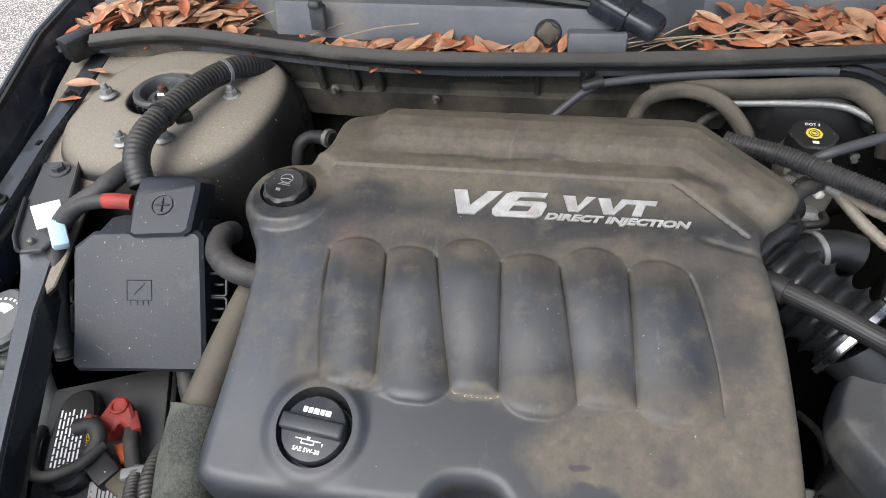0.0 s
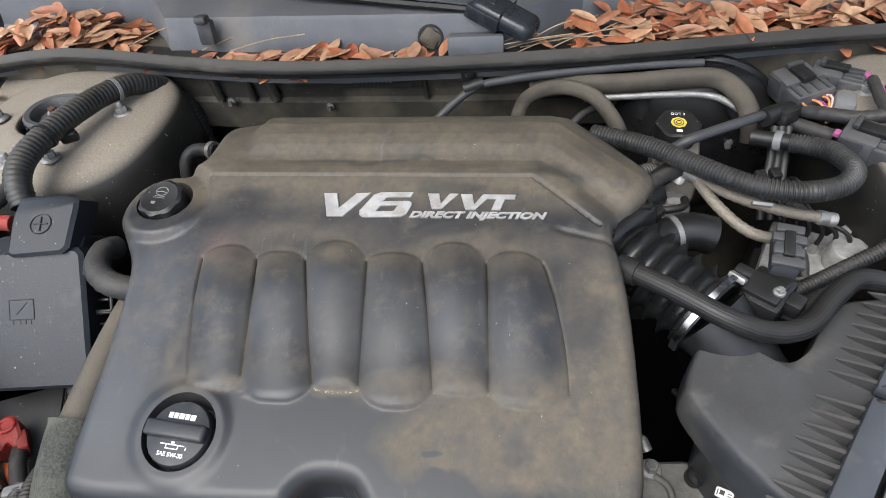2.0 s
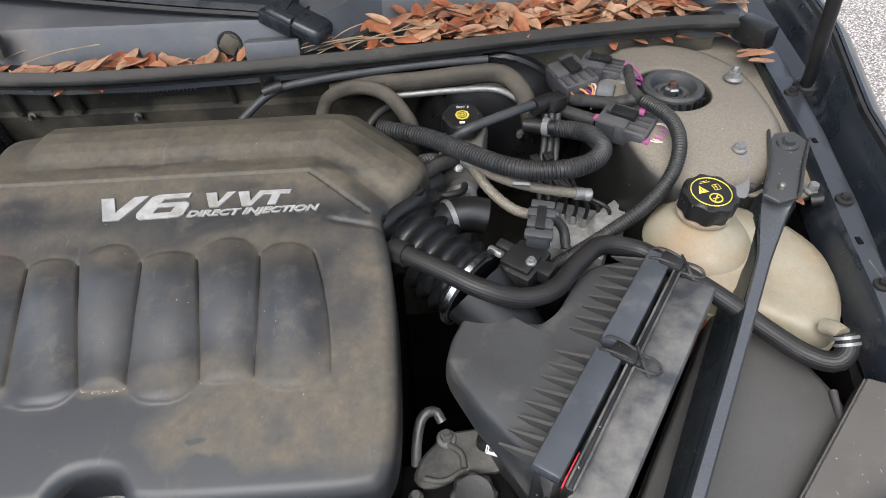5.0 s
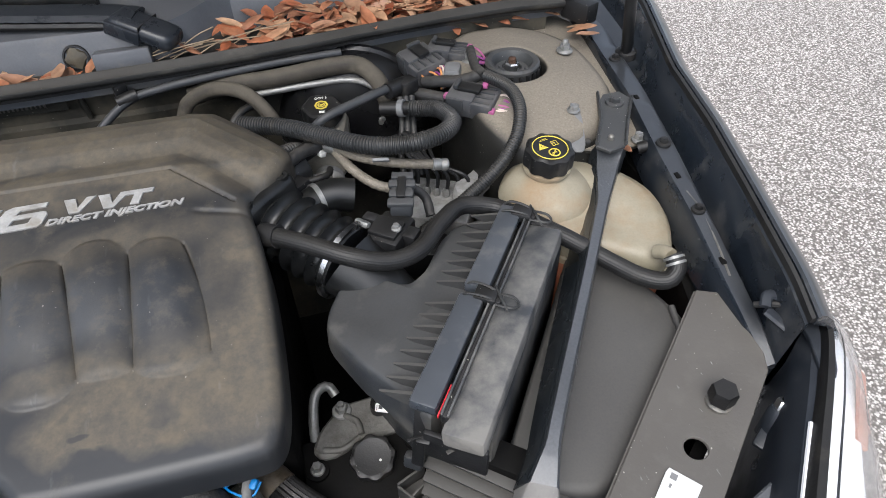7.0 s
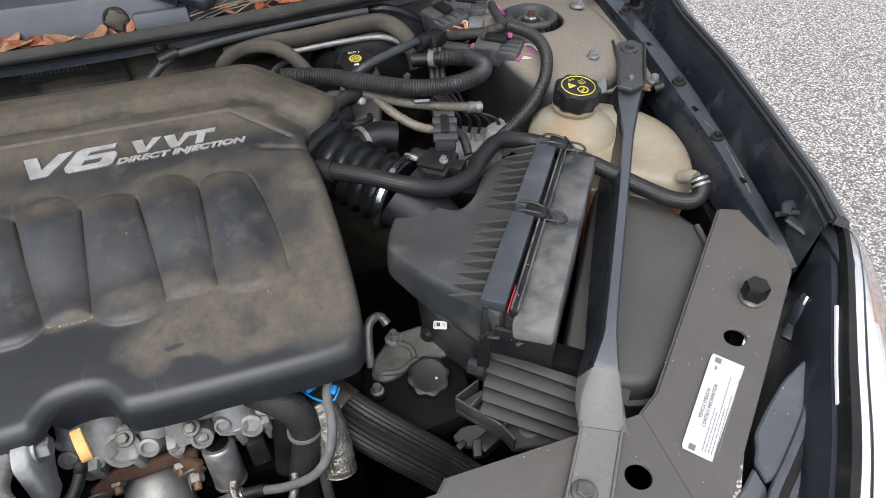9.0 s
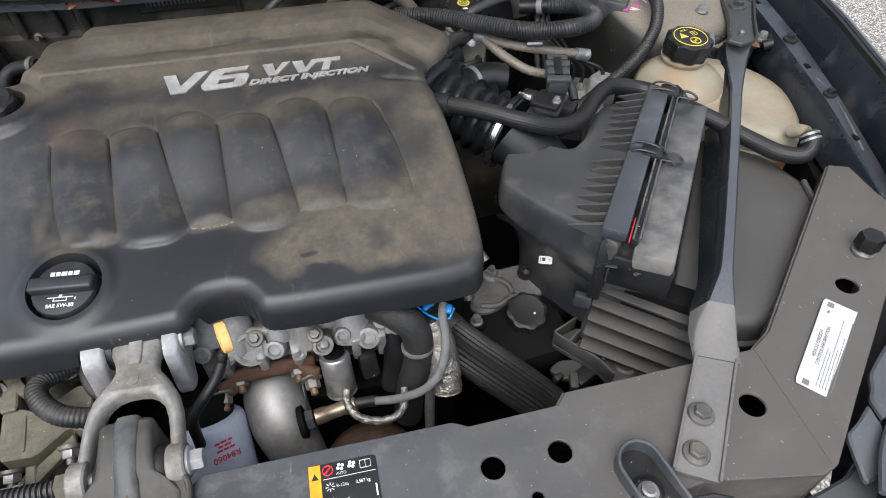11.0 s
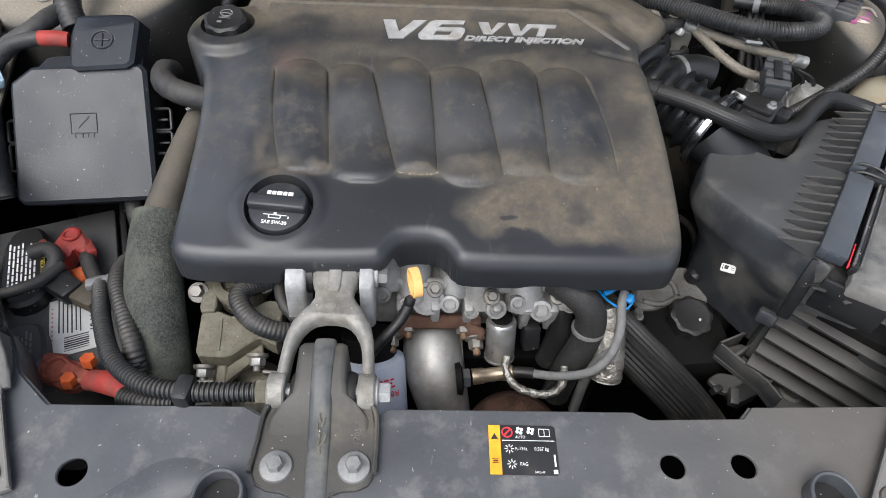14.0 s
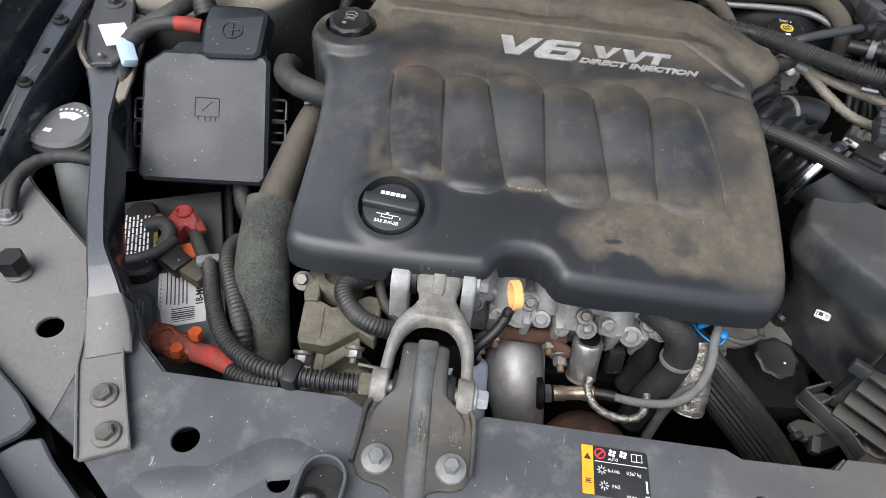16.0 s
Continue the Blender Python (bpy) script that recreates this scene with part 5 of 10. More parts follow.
# ---- coolant tank ----
TANK = rounded([(0.507, 0.470), (0.528, 0.510), (0.575, 0.518), (0.612, 0.500), (0.655, 0.478), (0.692, 0.425), (0.690, 0.372), (0.668, 0.326), (0.645, 0.314), (0.600, 0.338), (0.540, 0.378), (0.508, 0.415)], 2)


def tank_ring(k, z, slope=0.0):
    c = Vector((0.598, 0.42))
    return [Vector((c.x + (x - c.x) * k, c.y + (y - c.y) * k, z - slope * (0.42 - y) * 1.0)) for x, y in TANK]


tank = thing("coolant_tank", (0.598, 0.42, 0.62), "aged cream plastic coolant tank with orange-stained lower half", "coolant tank")
part("upper_half", loft([tank_ring(0.985, 0.787), tank_ring(1.0, 0.791), tank_ring(1.0, 0.804, 0.05), tank_ring(0.97, 0.817, 0.08), tank_ring(0.90, 0.826, 0.10), tank_ring(0.75, 0.831, 0.12), tank_ring(0.4, 0.833, 0.12)]), CREAM, tank, sharp=60)
part("lower_half", loft([tank_ring(0.9, 0.64), tank_ring(0.96, 0.70), tank_ring(0.985, 0.776)]), COOLANT, tank, "orange-stained lower half")
part("seam", loft([tank_ring(1.0, 0.775), tank_ring(1.025, 0.777), tank_ring(1.025, 0.785), tank_ring(1.0, 0.787)]), CREAM, tank)
part("shoulder", lathe([(0.060, -0.026), (0.056, -0.012), (0.044, -0.002), (0.032, 0.004), (0.026, 0.008)], pose(0.552, 0.452, 0.848), 36), CREAM, tank)
part("neck", lathe([(0.026, 0), (0.026, 0.012), (0.030, 0.014), (0.030, 0.017), (0.022, 0.018), (0.022, 0.026)], pose(0.552, 0.458, 0.848), 32), CREAM, tank)
part("outlet", tube([(0.640, 0.322, 0.822), (0.643, 0.312, 0.830), (0.645, 0.304, 0.832)], 0.0085), CREAM, tank)
tcap, face = lobed_cap("tank_filler_lid", (0.552, 0.458, 0.868), 0.0295, 0.024, 9, "black lobed coolant cap with yellow warning print", "fluid cap", (4, 0, 12))
bm = bmesh.new()
sweep(bm, [face @ Vector((0.0215 * math.cos(a), 0.0215 * math.sin(a), 0.0003)) for a in (2 * math.pi * k / 40 for k in range(41))], 0.0007, 5, cap=False)
sweep(bm, [face @ Vector((0.0065 * math.cos(a), -0.010 + 0.0065 * math.sin(a), 0.0003)) for a in (2 * math.pi * k / 24 for k in range(25))], 0.0009, 5, cap=False)
sweep(bm, [face @ Vector(q) for q in ((-0.0045, -0.0145, 0.0004), (0.0045, -0.0055, 0.0004))], 0.0009, 5)
part("warning_print", bars([(0.008, 0.0055, 0.0045, 0.0008), (0.0055, 0.005, 0.0007, 0.008), (0.013, 0.005, 0.0007, 0.008), (0.0095, 0.009, 0.0075, 0.0008), (0.0095, 0.0012, 0.0075, 0.0008), (0.0092, 0.005, 0.0007, 0.008), (0, -0.010, 0.007, 0.0014), (0, 0.0165, 0.008, 0.0007), (0, 0.0145, 0.012, 0.0007)], face, bm), YELLOWINK, tcap)
part("warning_sign", plate([(-0.0145, 0.0005), (-0.0025, 0.0005), (-0.0085, 0.0115)], 0.0007, 0.0005, [[(-0.0089, 0.0035), (-0.0081, 0.0035), (-0.0079, 0.0075), (-0.0091, 0.0075)]], 0.0001, face), YELLOWINK, tcap)

# hose that runs from the cover over the air box to the tank's outlet
hose = thing("coolant_hose", (0.333, 0.354, 0.84), "fluted black rubber hose snaking over the air box", "hose")


def fluted(points, radius, flutes=14, depth=0.09, stepw=0.006):
    bm = bmesh.new()
    pts = even(curve_points(points, 12), stepw)
    sides = flutes * 2
    up, rings, n = None, [], len(pts)
    for i, p in enumerate(pts):
        way = (pts[min(i + 1, n - 1)] - pts[max(i - 1, 0)]).normalized()
        up = up or Vector((0, 0, 1))
        side = way.cross(up).normalized()
        up = side.cross(way).normalized()
        rings.append([p + side * (radius * (1 - depth * (k % 2)) * math.cos(2 * math.pi * k / sides)) + up * (radius * (1 - depth * (k % 2)) * math.sin(2 * math.pi * k / sides)) for k in range(sides)])
    return loft(rings, bm=bm)


HOSE_A = [(0.206, 0.424, 0.862), (0.213, 0.418, 0.865), (0.253, 0.387, 0.870), (0.294, 0.359, 0.868), (0.333, 0.352, 0.858), (0.368, 0.362, 0.856), (0.399, 0.394, 0.858), (0.430, 0.418, 0.858), (0.467, 0.415, 0.852), (0.489, 0.398, 0.850),
          (0.540, 0.360, 0.835), (0.583, 0.322, 0.820), (0.612, 0.298, 0.812), (0.634, 0.284, 0.815), (0.647, 0.290, 0.825), (0.646, 0.303, 0.834)]
part("hose_body", fluted(HOSE_A, 0.0104, 24, 0.022), RUBBER, hose, sharp=24)
bm = lathe([(0.0108, -0.0015), (0.0120, -0.0015), (0.0120, 0.0015), (0.0108, 0.0015)], aim((0.6465, 0.300, 0.832), (-0.05, 0.7, 0.5)), 28)
lathe([(0.0108, -0.008), (0.0120, -0.008), (0.0120, -0.005), (0.0108, -0.005)], aim((0.6465, 0.300, 0.832), (-0.05, 0.7, 0.5)), 28, bm)
part("clamp", bm, STEEL, hose, "bright spring clamp")
part("end_sleeve", tube([(0.205, 0.425, 0.862), (0.222, 0.412, 0.866)], 0.0135), BLACK, hose)

# ---- air filter box ----
AX, AY = Vector((0.575, 0.818, 0)).normalized(), Vector((-0.818, 0.575, 0)).normalized()
AO = Vector((0.331, 0.166, 0))


def ab(u, v, z):
    return AO + AX * u + AY * v + Vector((0, 0, z))


def ab_box(u, v, z, du, dv, dz, bevel=0.002, tip=0.0, bm=None):
    p = ab(u, v, z)
    return box((p.x, p.y, p.z), (du, dv, dz), bevel, (tip, 0, math.degrees(math.atan2(AX.y, AX.x))), bm)


airbox = thing("air_filter_box", (0.40, 0.27, 0.62), "dusty black plastic air filter box with wire clips", "air filter box")
lid_loop = rounded([(0.324, 0.178), (0.292, 0.232), (0.284, 0.242), (0.255, 0.302), (0.261, 0.326), (0.280, 0.362), (0.300, 0.372), (0.330, 0.340), (0.352, 0.334), (0.372, 0.348), (0.398, 0.388), (0.420, 0.408), (0.462, 0.412), (0.486, 0.400), (0.50, 0.388), (0.338, 0.162)], 2, 0.16)


def lid_ring(k, z, dz=0.0):
    c = Vector((0.375, 0.300))
    out = []
    for x, y in lid_loop:
        q = Vector((c.x + (x - c.x) * k, c.y + (y - c.y) * k))
        v = (q.to_3d() - AO).dot(AY)
        out.append(Vector((q.x, q.y, z - dz * max(0.0, v - 0.01))))
    return out


part("lid", loft([lid_ring(0.70, 0.66), lid_ring(0.75, 0.735), lid_ring(0.97, 0.782), lid_ring(1.01, 0.79), lid_ring(1.015, 0.80), lid_ring(1.004, 0.826, 0.05), lid_ring(0.992, 0.8385, 0.08), lid_ring(0.972, 0.8435, 0.10), lid_ring(0.94, 0.8455, 0.11), lid_ring(0.7, 0.847, 0.11), lid_ring(0.3, 0.848, 0.11)]), AIRBOX, airbox, sharp=60)
for k in range(17):
    u = 0.012 + 0.0158 * k
    if k == 8:
        continue
    a, b, c = ab(u, 0.012, 0.862), ab(u, 0.052, 0.846), ab(u, 0.012, 0.838)
    w = AX * 0.0022
    fin = bmesh.new()
    q = [fin.verts.new(p) for p in (a - w, b - w * 0.5, c - w, a + w, b + w * 0.5, c + w)]
    for f in ((0, 1, 2), (5, 4, 3), (0, 3, 4, 1), (1, 4, 5, 2), (2, 5, 3, 0)):
        fin.faces.new([q[i] for i in f])
    part("fin", fin, DUCT, airbox)
part("ridge", ab_box(0.068, 0.005, 0.858, 0.134, 0.026, 0.014, 0.003), GLOSSY, airbox)
part("ridge", ab_box(0.212, 0.005, 0.858, 0.132, 0.026, 0.014, 0.003), GLOSSY, airbox)
part("seal_strip", ab_box(0.016, -0.0105, 0.857, 0.034, 0.0014, 0.004, 0.0004), REDINK, airbox, "red seal showing in the joint")
part("lower_rim", ab_box(0.138, -0.016, 0.855, 0.278, 0.007, 0.012, 0.002), BLACK, airbox)
part("lower_top", ab_box(0.127, -0.0375, 0.845, 0.280, 0.040, 0.022, 0.004, -5), SLAB, airbox)
part("joint_rail", ab_box(0.138, -0.0195, 0.8615, 0.276, 0.0022, 0.004, 0.0008), SLAB, airbox)
part("joint_rail", ab_box(0.138, -0.0135, 0.8620, 0.276, 0.0022, 0.004, 0.0008), SLAB, airbox)
part("lower_body", ab_box(0.146, -0.022, 0.745, 0.262, 0.072, 0.17, 0.006), AIRBOX, airbox)
SLATS = material("dusty_slat_plastic", (0.030, 0.029, 0.027), (0.045, 0.044, 0.041), 14, 0.5, bump=0.15, dust=(0.135, 0.122, 0.102), dust_amount=0.22, dust_scale=14, up_dust=0.16)
for k in range(5):
    z = 0.766 - 0.0205 * k
    p0, p1 = Vector((0.334 - 0.003 * k, 0.184 - 0.004 * k, z)), Vector((0.450 - 0.004 * k, 0.090 - 0.002 * k, z - 0.008))
    way = p1 - p0
    mid = (p0 + p1) / 2
    part("slat", box((mid.x, mid.y, mid.z), (way.length, 0.017, 0.0045), 0.001, (14, 3, math.degrees(math.atan2(way.y, way.x)))), SLATS, airbox)
part("front_web", box((0.384, 0.164, 0.700), (0.11, 0.03, 0.15), 0.004, (0, 0, -38)), DEEP, airbox)
# torn plastic hanging from the front end of the joint
rt = random.Random(31)
for k in range(4):
    p = ab(-0.012 - 0.004 * rt.random(), 0.010 - 0.050 * rt.random(), 0.836 - 0.01 * rt.random())
    part("torn_shred", box(p[:], (rt.uniform(0.008, 0.016), rt.uniform(0.003, 0.005), 0.0014), 0.0005, (rt.uniform(-20, 20), rt.uniform(-15, 15), rt.uniform(-40, 10))), SLATS if k == 1 else BLACK, airbox)
part("end_wall", ab_box(-0.009, -0.030, 0.822, 0.006, 0.060, 0.040, 0.002), BLACK, airbox)
part("strap", box((0.324, 0.172, 0.806), (0.013, 0.005, 0.075), 0.002, (-14, 0, -33)), BLACK, airbox)
part("strap_foot", box((0.318, 0.180, 0.748), (0.020, 0.012, 0.016), 0.003, (-14, 0, -33)), AIRBOX, airbox)


def wire_clip(u):
    bm = bmesh.new()
    for off in (-0.008, 0.008):
        sweep(bm, even(curve_points([ab(u + off, 0.016, 0.862), ab(u + off, 0.008, 0.8685), ab(u + off * 0.9, -0.006, 0.869), ab(u + off * 0.7, -0.016, 0.866), ab(u + off * 0.6, -0.021, 0.858)], 6), 0.003), 0.0014, 6)
    sweep(bm, even(curve_points([ab(u - 0.008, -0.018, 0.862), ab(u - 0.009, -0.028, 0.864), ab(u - 0.006, -0.038, 0.862), ab(u + 0.001, -0.042, 0.860), ab(u + 0.007, -0.036, 0.862), ab(u + 0.006, -0.026, 0.864), ab(u + 0.004, -0.016, 0.864)], 6), 0.003), 0.0015, 6)
    sweep(bm, even(curve_points([ab(u + 0.012, -0.014, 0.866), ab(u - 0.002, -0.024, 0.867), ab(u - 0.012, -0.034, 0.862)], 6), 0.003), 0.0014, 6)
    clip = part("wire_clip", bm, CLIPWIRE, airbox, "dark sprung wire clip")
    part("clip_block", ab_box(u, -0.008, 0.862, 0.020, 0.024, 0.011, 0.003), BLACK, clip)
    part("clip_hook", ab_box(u - 0.002, -0.022, 0.862, 0.012, 0.006, 0.008, 0.002), BLACK, clip)


CLIPWIRE = material("dark_spring_wire", (0.05, 0.05, 0.05), (0.09, 0.088, 0.082), 60, 0.45, 0.6, bump=0.2)
wire_clip(0.140)
wire_clip(0.272)
tag = pose(0.298, 0.247, 0.747, 44, -4, -24) @ Matrix.Scale(0.72, 4)
part("label_tag", plate(rounded([(-0.011, -0.0065), (0.011, -0.0065), (0.011, 0.0065), (-0.011, 0.0065)], 1, 0.1), 0.0006, 0.0012, (), 0.0002, tag), WHITE, airbox, "small white printed tag")
part("tag_print", bars([(-0.003, 0.001, 0.006, 0.006), (-0.0085, 0.0, 0.0012, 0.008), (0.006, 0.002, 0.005, 0.001), (0.006, -0.001, 0.004, 0.001)], tag @ pose(0, 0, 0.0006)), INK, airbox)
part("bracket", plate([(0.300, 0.196), (0.298, 0.188), (0.336, 0.142), (0.344, 0.121), (0.43, 0.105), (0.44, 0.150), (0.335, 0.205)], 0.658, 0.008, [ring_hole(0.370, 0.138, 0.004)], 0.002), DUCT, airbox)
part("foot_eye", lathe([(0.005, 0), (0.012, 0.001), (0.013, 0.003), (0.009, 0.004), (0.007, 0.002)], pose(0.370, 0.138, 0.6585), 24), DULLBOLT, airbox)
for p, q in (((0.299, 0.190), (0.337, 0.142)), ((0.337, 0.142), (0.345, 0.121)), ((0.312, 0.176), (0.338, 0.192)), ((0.326, 0.158), (0.352, 0.178)), ((0.340, 0.142), (0.366, 0.166)), ((0.299, 0.192), (0.332, 0.206))):
    a, b = Vector(p), Vector(q)
    mid, way = (a + b) / 2, b - a
    part("bracket_rib", box((mid.x, mid.y, 0.668), (way.length, 0.003, 0.022), 0.0008, (0, 0, math.degrees(math.atan2(way.y, way.x)))), DUCT, airbox)

# smooth duct panel under the brace
duct_loop = rounded([(0.575, 0.415), (0.620, 0.345), (0.655, 0.262), (0.650, 0.235), (0.582, 0.172), (0.500, 0.098), (0.468, 0.088), (0.392, 0.128), (0.405, 0.155), (0.545, 0.36)], 2)


def duct_ring(k, z):
    c = Vector((0.52, 0.235))
    return [Vector((c.x + (x - c.x) * k, c.y + (y - c.y) * k, z + 0.06 * (y - 0.25))) for x, y in duct_loop]


idc = thing("intake_duct", (0.52, 0.235, 0.60), "dusty smooth black plastic intake duct panel", "air duct")
part("panel", loft([duct_ring(1.0, 0.60), duct_ring(1.0, 0.755), duct_ring(0.99, 0.768), duct_ring(0.96, 0.776), duct_ring(0.90, 0.779), duct_ring(0.4, 0.782)]), DUCT, idc, sharp=60)
part("edge_lip", loft([duct_ring(1.0, 0.742), duct_ring(1.03, 0.744), duct_ring(1.03, 0.748), duct_ring(1.0, 0.751)]), DUCT, idc)
part("pressed_step", tube([(0.640, 0.270, 0.7835), (0.628, 0.225, 0.7795), (0.590, 0.185, 0.776), (0.520, 0.125, 0.771)], 0.004, 10), DUCT, idc)

# ---- intake bellows and sensor ----
bel = thing("intake_bellows", (0.25, 0.43, 0.76), "black ribbed rubber intake bellows with bright clamps", "intake tube")
A, B = Vector((0.200, 0.482, 0.850)), Vector((0.292, 0.390, 0.830))
bm = bmesh.new()
pts = [A.lerp(B, k / 60) for k in range(61)]
sweep(bm, pts, lambda i, f: 0.0435 - (0.010 * abs(math.sin(i * math.pi / 8)) ** 0.7 if 5 < i < 54 else 0.003) + 0.004 * f, 36, 0.92)
part("bellows", bm, GLOSSRUB, bel, sharp=80)
part("collar_block", box((0.214, 0.468, 0.852), (0.030, 0.086, 0.072), 0.010, (0, -8, -45), segments=3), GLOSSRUB, bel)
for d in (-0.030, 0.030):
    part("screw_boss", lathe([(0.008, 0), (0.008, 0.006), (0.004, 0.0065), (0.003, 0.003)], pose(0.214 + d * 0.7, 0.468 + d * 0.7, 0.884, 0, -8, 0), 18), GLOSSRUB, bel)
ax = (B - A).normalized()
for f, w in ((0.965, 0.0030),):
    p = A.lerp(B, f)
    cl = part("clamp", lathe([(0.0465, -w), (0.0485, -w), (0.0485, w), (0.0465, w)], aim(p, ax), 48), CHROME, bel, "bright worm-drive clamp")
    q = p + Vector((0.55, 0.35, 0.75)).normalized() * 0.047
    part("screw_housing", box((q.x, q.y, q.z), (0.009, 0.018, 0.007), 0.002, (0, 30, 45)), STEEL, cl)
part("outlet", sweep(bmesh.new(), [B, B + ax * 0.03 + Vector((0, 0, -0.010)), B + ax * 0.085 + Vector((0, 0, -0.036))], lambda i, f: 0.043 - 0.012 * f, 36, 0.92), GLOSSRUB, bel)
el = thing("intake_resonator", (0.29, 0.49, 0.78), "black plastic intake elbow with cut end", "intake tube")
part("elbow", tube([(0.248, 0.470, 0.836), (0.266, 0.488, 0.842), (0.292, 0.494, 0.844), (0.314, 0.492, 0.840)], 0.021, 24), GLOSSRUB, el)
part("collar", lathe([(0.0215, -0.003), (0.0225, -0.003), (0.0225, 0.003), (0.0215, 0.003)], aim((0.270, 0.490, 0.8425), (1, 0.4, 0)), 28), STEEL, el)
maf = thing("airflow_sensor", (0.355, 0.425, 0.80), "black airflow sensor with wired connector", "sensor")
part("body", box((0.345, 0.405, 0.838), (0.040, 0.052, 0.040), 0.005, (0, 0, -38)), BLACK, maf)
part("flange", box((0.340, 0.402, 0.860), (0.034, 0.030, 0.006), 0.002, (0, 0, -38)), BLACK, maf)
con = part("connector", box((0.366, 0.440, 0.868), (0.026, 0.046, 0.022), 0.004, (10, 0, -15)), GREYDARK, maf, "grey connector")
for d, w in ((-0.019, 0.030), (-0.006, 0.028), (0.009, 0.031), (0.021, 0.026)):
    part("ridge", box((0.366 + d * 0.26, 0.440 + d * 0.95, 0.8785 + d * 0.17), (w, 0.010, 0.007), 0.0015, (10, 0, -15)), GREYDARK, con)
part("latch", box((0.366, 0.441, 0.8825), (0.010, 0.030, 0.004), 0.001, (10, 0, -15)), BLACK, con)
part("side_lug", box((0.326, 0.424, 0.856), (0.018, 0.014, 0.014), 0.003, (0, 0, -38)), BLACK, maf)
part("side_lug", box((0.366, 0.390, 0.850), (0.016, 0.020, 0.018), 0.003, (0, 0, -38)), BLACK, maf)
part("screw", bolt_mesh(0.004, 0.004, 0.006, m=pose(0.350, 0.395, 0.862)), STEEL, maf)
part("lead", wrapped([(0.372, 0.465, 0.862), (0.385, 0.475, 0.850), (0.40, 0.470, 0.835), (0.402, 0.452, 0.82)], 0.006), TAPE, maf)

# throttle body side of the engine: actuator, wiring and bracket
thr = thing("throttle_actuator", (0.22, 0.52, 0.78), "black throttle body with metal bracket and taped wiring", "throttle body")
part("housing", box((0.212, 0.512, 0.838), (0.060, 0.070, 0.050), 0.008, (8, 0, 40)), BLACK, thr)
part("motor", lathe([(0.02, -0.03), (0.022, -0.026), (0.022, 0.026), (0.016, 0.03)], aim((0.236, 0.536, 0.850), (0.7, 0.6, 0)), 24), BLACK, thr)
part("connector", box((0.262, 0.556, 0.868), (0.034, 0.018, 0.018), 0.003, (0, 0, 40)), BLACK, thr)
part("bracket", box((0.226, 0.545, 0.868), (0.036, 0.010, 0.004), 0.001, (0, 0, 40)), STEEL, thr)
part("lead", wrapped([(0.192, 0.486, 0.862), (0.214, 0.500, 0.876), (0.240, 0.522, 0.880), (0.262, 0.548, 0.876), (0.282, 0.566, 0.868)], 0.0085), TAPE, thr)
part("screw", bolt_mesh(0.0035, 0.003, 0.005, m=pose(0.232, 0.550, 0.871)), STEEL, thr)

# ---- brake parts ----
boost = thing("brake_booster", (0.36, 0.74, 0.70), "black brake booster drum on the firewall", "brake booster")
part("drum", lathe([(0.115, -0.09), (0.12, -0.03), (0.118, -0.01), (0.105, 0.006), (0.07, 0.02), (0.035, 0.025)], aim((0.345, 0.735, 0.775), (-0.15, -1, 0.05)), 48), DEEPGLOSS, boost)
RESIN = material("grimy_reservoir_plastic", (0.19, 0.175, 0.148), (0.27, 0.25, 0.21), 30, 0.5, bump=0.2, dust=(0.1, 0.085, 0.06), dust_amount=0.4, dust_scale=20)
part("rim", lathe([(0.1195, -0.036), (0.124, -0.034), (0.124, -0.026), (0.1190, -0.022)], aim((0.345, 0.735, 0.775), (-0.15, -1, 0.05)), 48), DEEPGLOSS, boost)
part("vacuum_port", lathe([(0.012, 0.0), (0.012, 0.020), (0.009, 0.024)], aim((0.385, 0.715, 0.850), (-0.1, -1, 0.3)), 18), BLACK, boost)
for x, z in ((0.30, 0.80), (0.385, 0.80)):
    part("stud", lathe([(0.0075, 0.0), (0.0075, 0.006), (0.004, 0.007), (0.004, 0.015)], aim((x, 0.714, z), (-0.15, -1, 0.05)), 12), STEEL, boost)
res = thing("brake_reservoir", (0.30, 0.655, 0.80), "grey brake fluid reservoir beside the booster", "fluid reservoir")
part("body", box((0.296, 0.632, 0.824), (0.058, 0.100, 0.050), 0.010, (0, 0, -12)), RESIN, res)
part("body_rib", box((0.292, 0.600, 0.838), (0.050, 0.020, 0.030), 0.005, (0, 0, -12)), RESIN, res)
part("neck", lathe([(0.022, 0), (0.022, 0.012)], pose(0.297, 0.652, 0.845), 28), GREYPL, res)
part("cylinder", lathe([(0.018, -0.05), (0.02, -0.045), (0.02, 0.05), (0.014, 0.055)], aim((0.295, 0.62, 0.805), (-0.1, -1, 0)), 24), ALU, res)
bcap, face = lobed_cap("brake_fluid_cap", (0.297, 0.652, 0.855), 0.0265, 0.021, 6, "black brake fluid cap with yellow print", "fluid cap", (6, 0, -4))
lettering("DOT 3", 0.0058, face @ pose(0, 0.0155, 0.0002), WHITEINK, bcap, "lettering", extrude=0.0002)
bm = lathe([(0.0095, 0.0002), (0.0095, 0.0006), (0.007, 0.0006)], face, 8)
part("yellow_mark", bm, YELLOWINK, bcap)
bm = bmesh.new()
for r in (0.003, 0.0058):
    sweep(bm, [face @ Vector((r * math.cos(a), r * math.sin(a), 0.0008)) for a in (2 * math.pi * k / 20 for k in range(21))], 0.0005, 5, cap=False)
part("dark_ring", bm, INK, bcap)
part("mark", bars([(0, -0.0145, 0.007, 0.004)], face), WHITEINK, bcap)

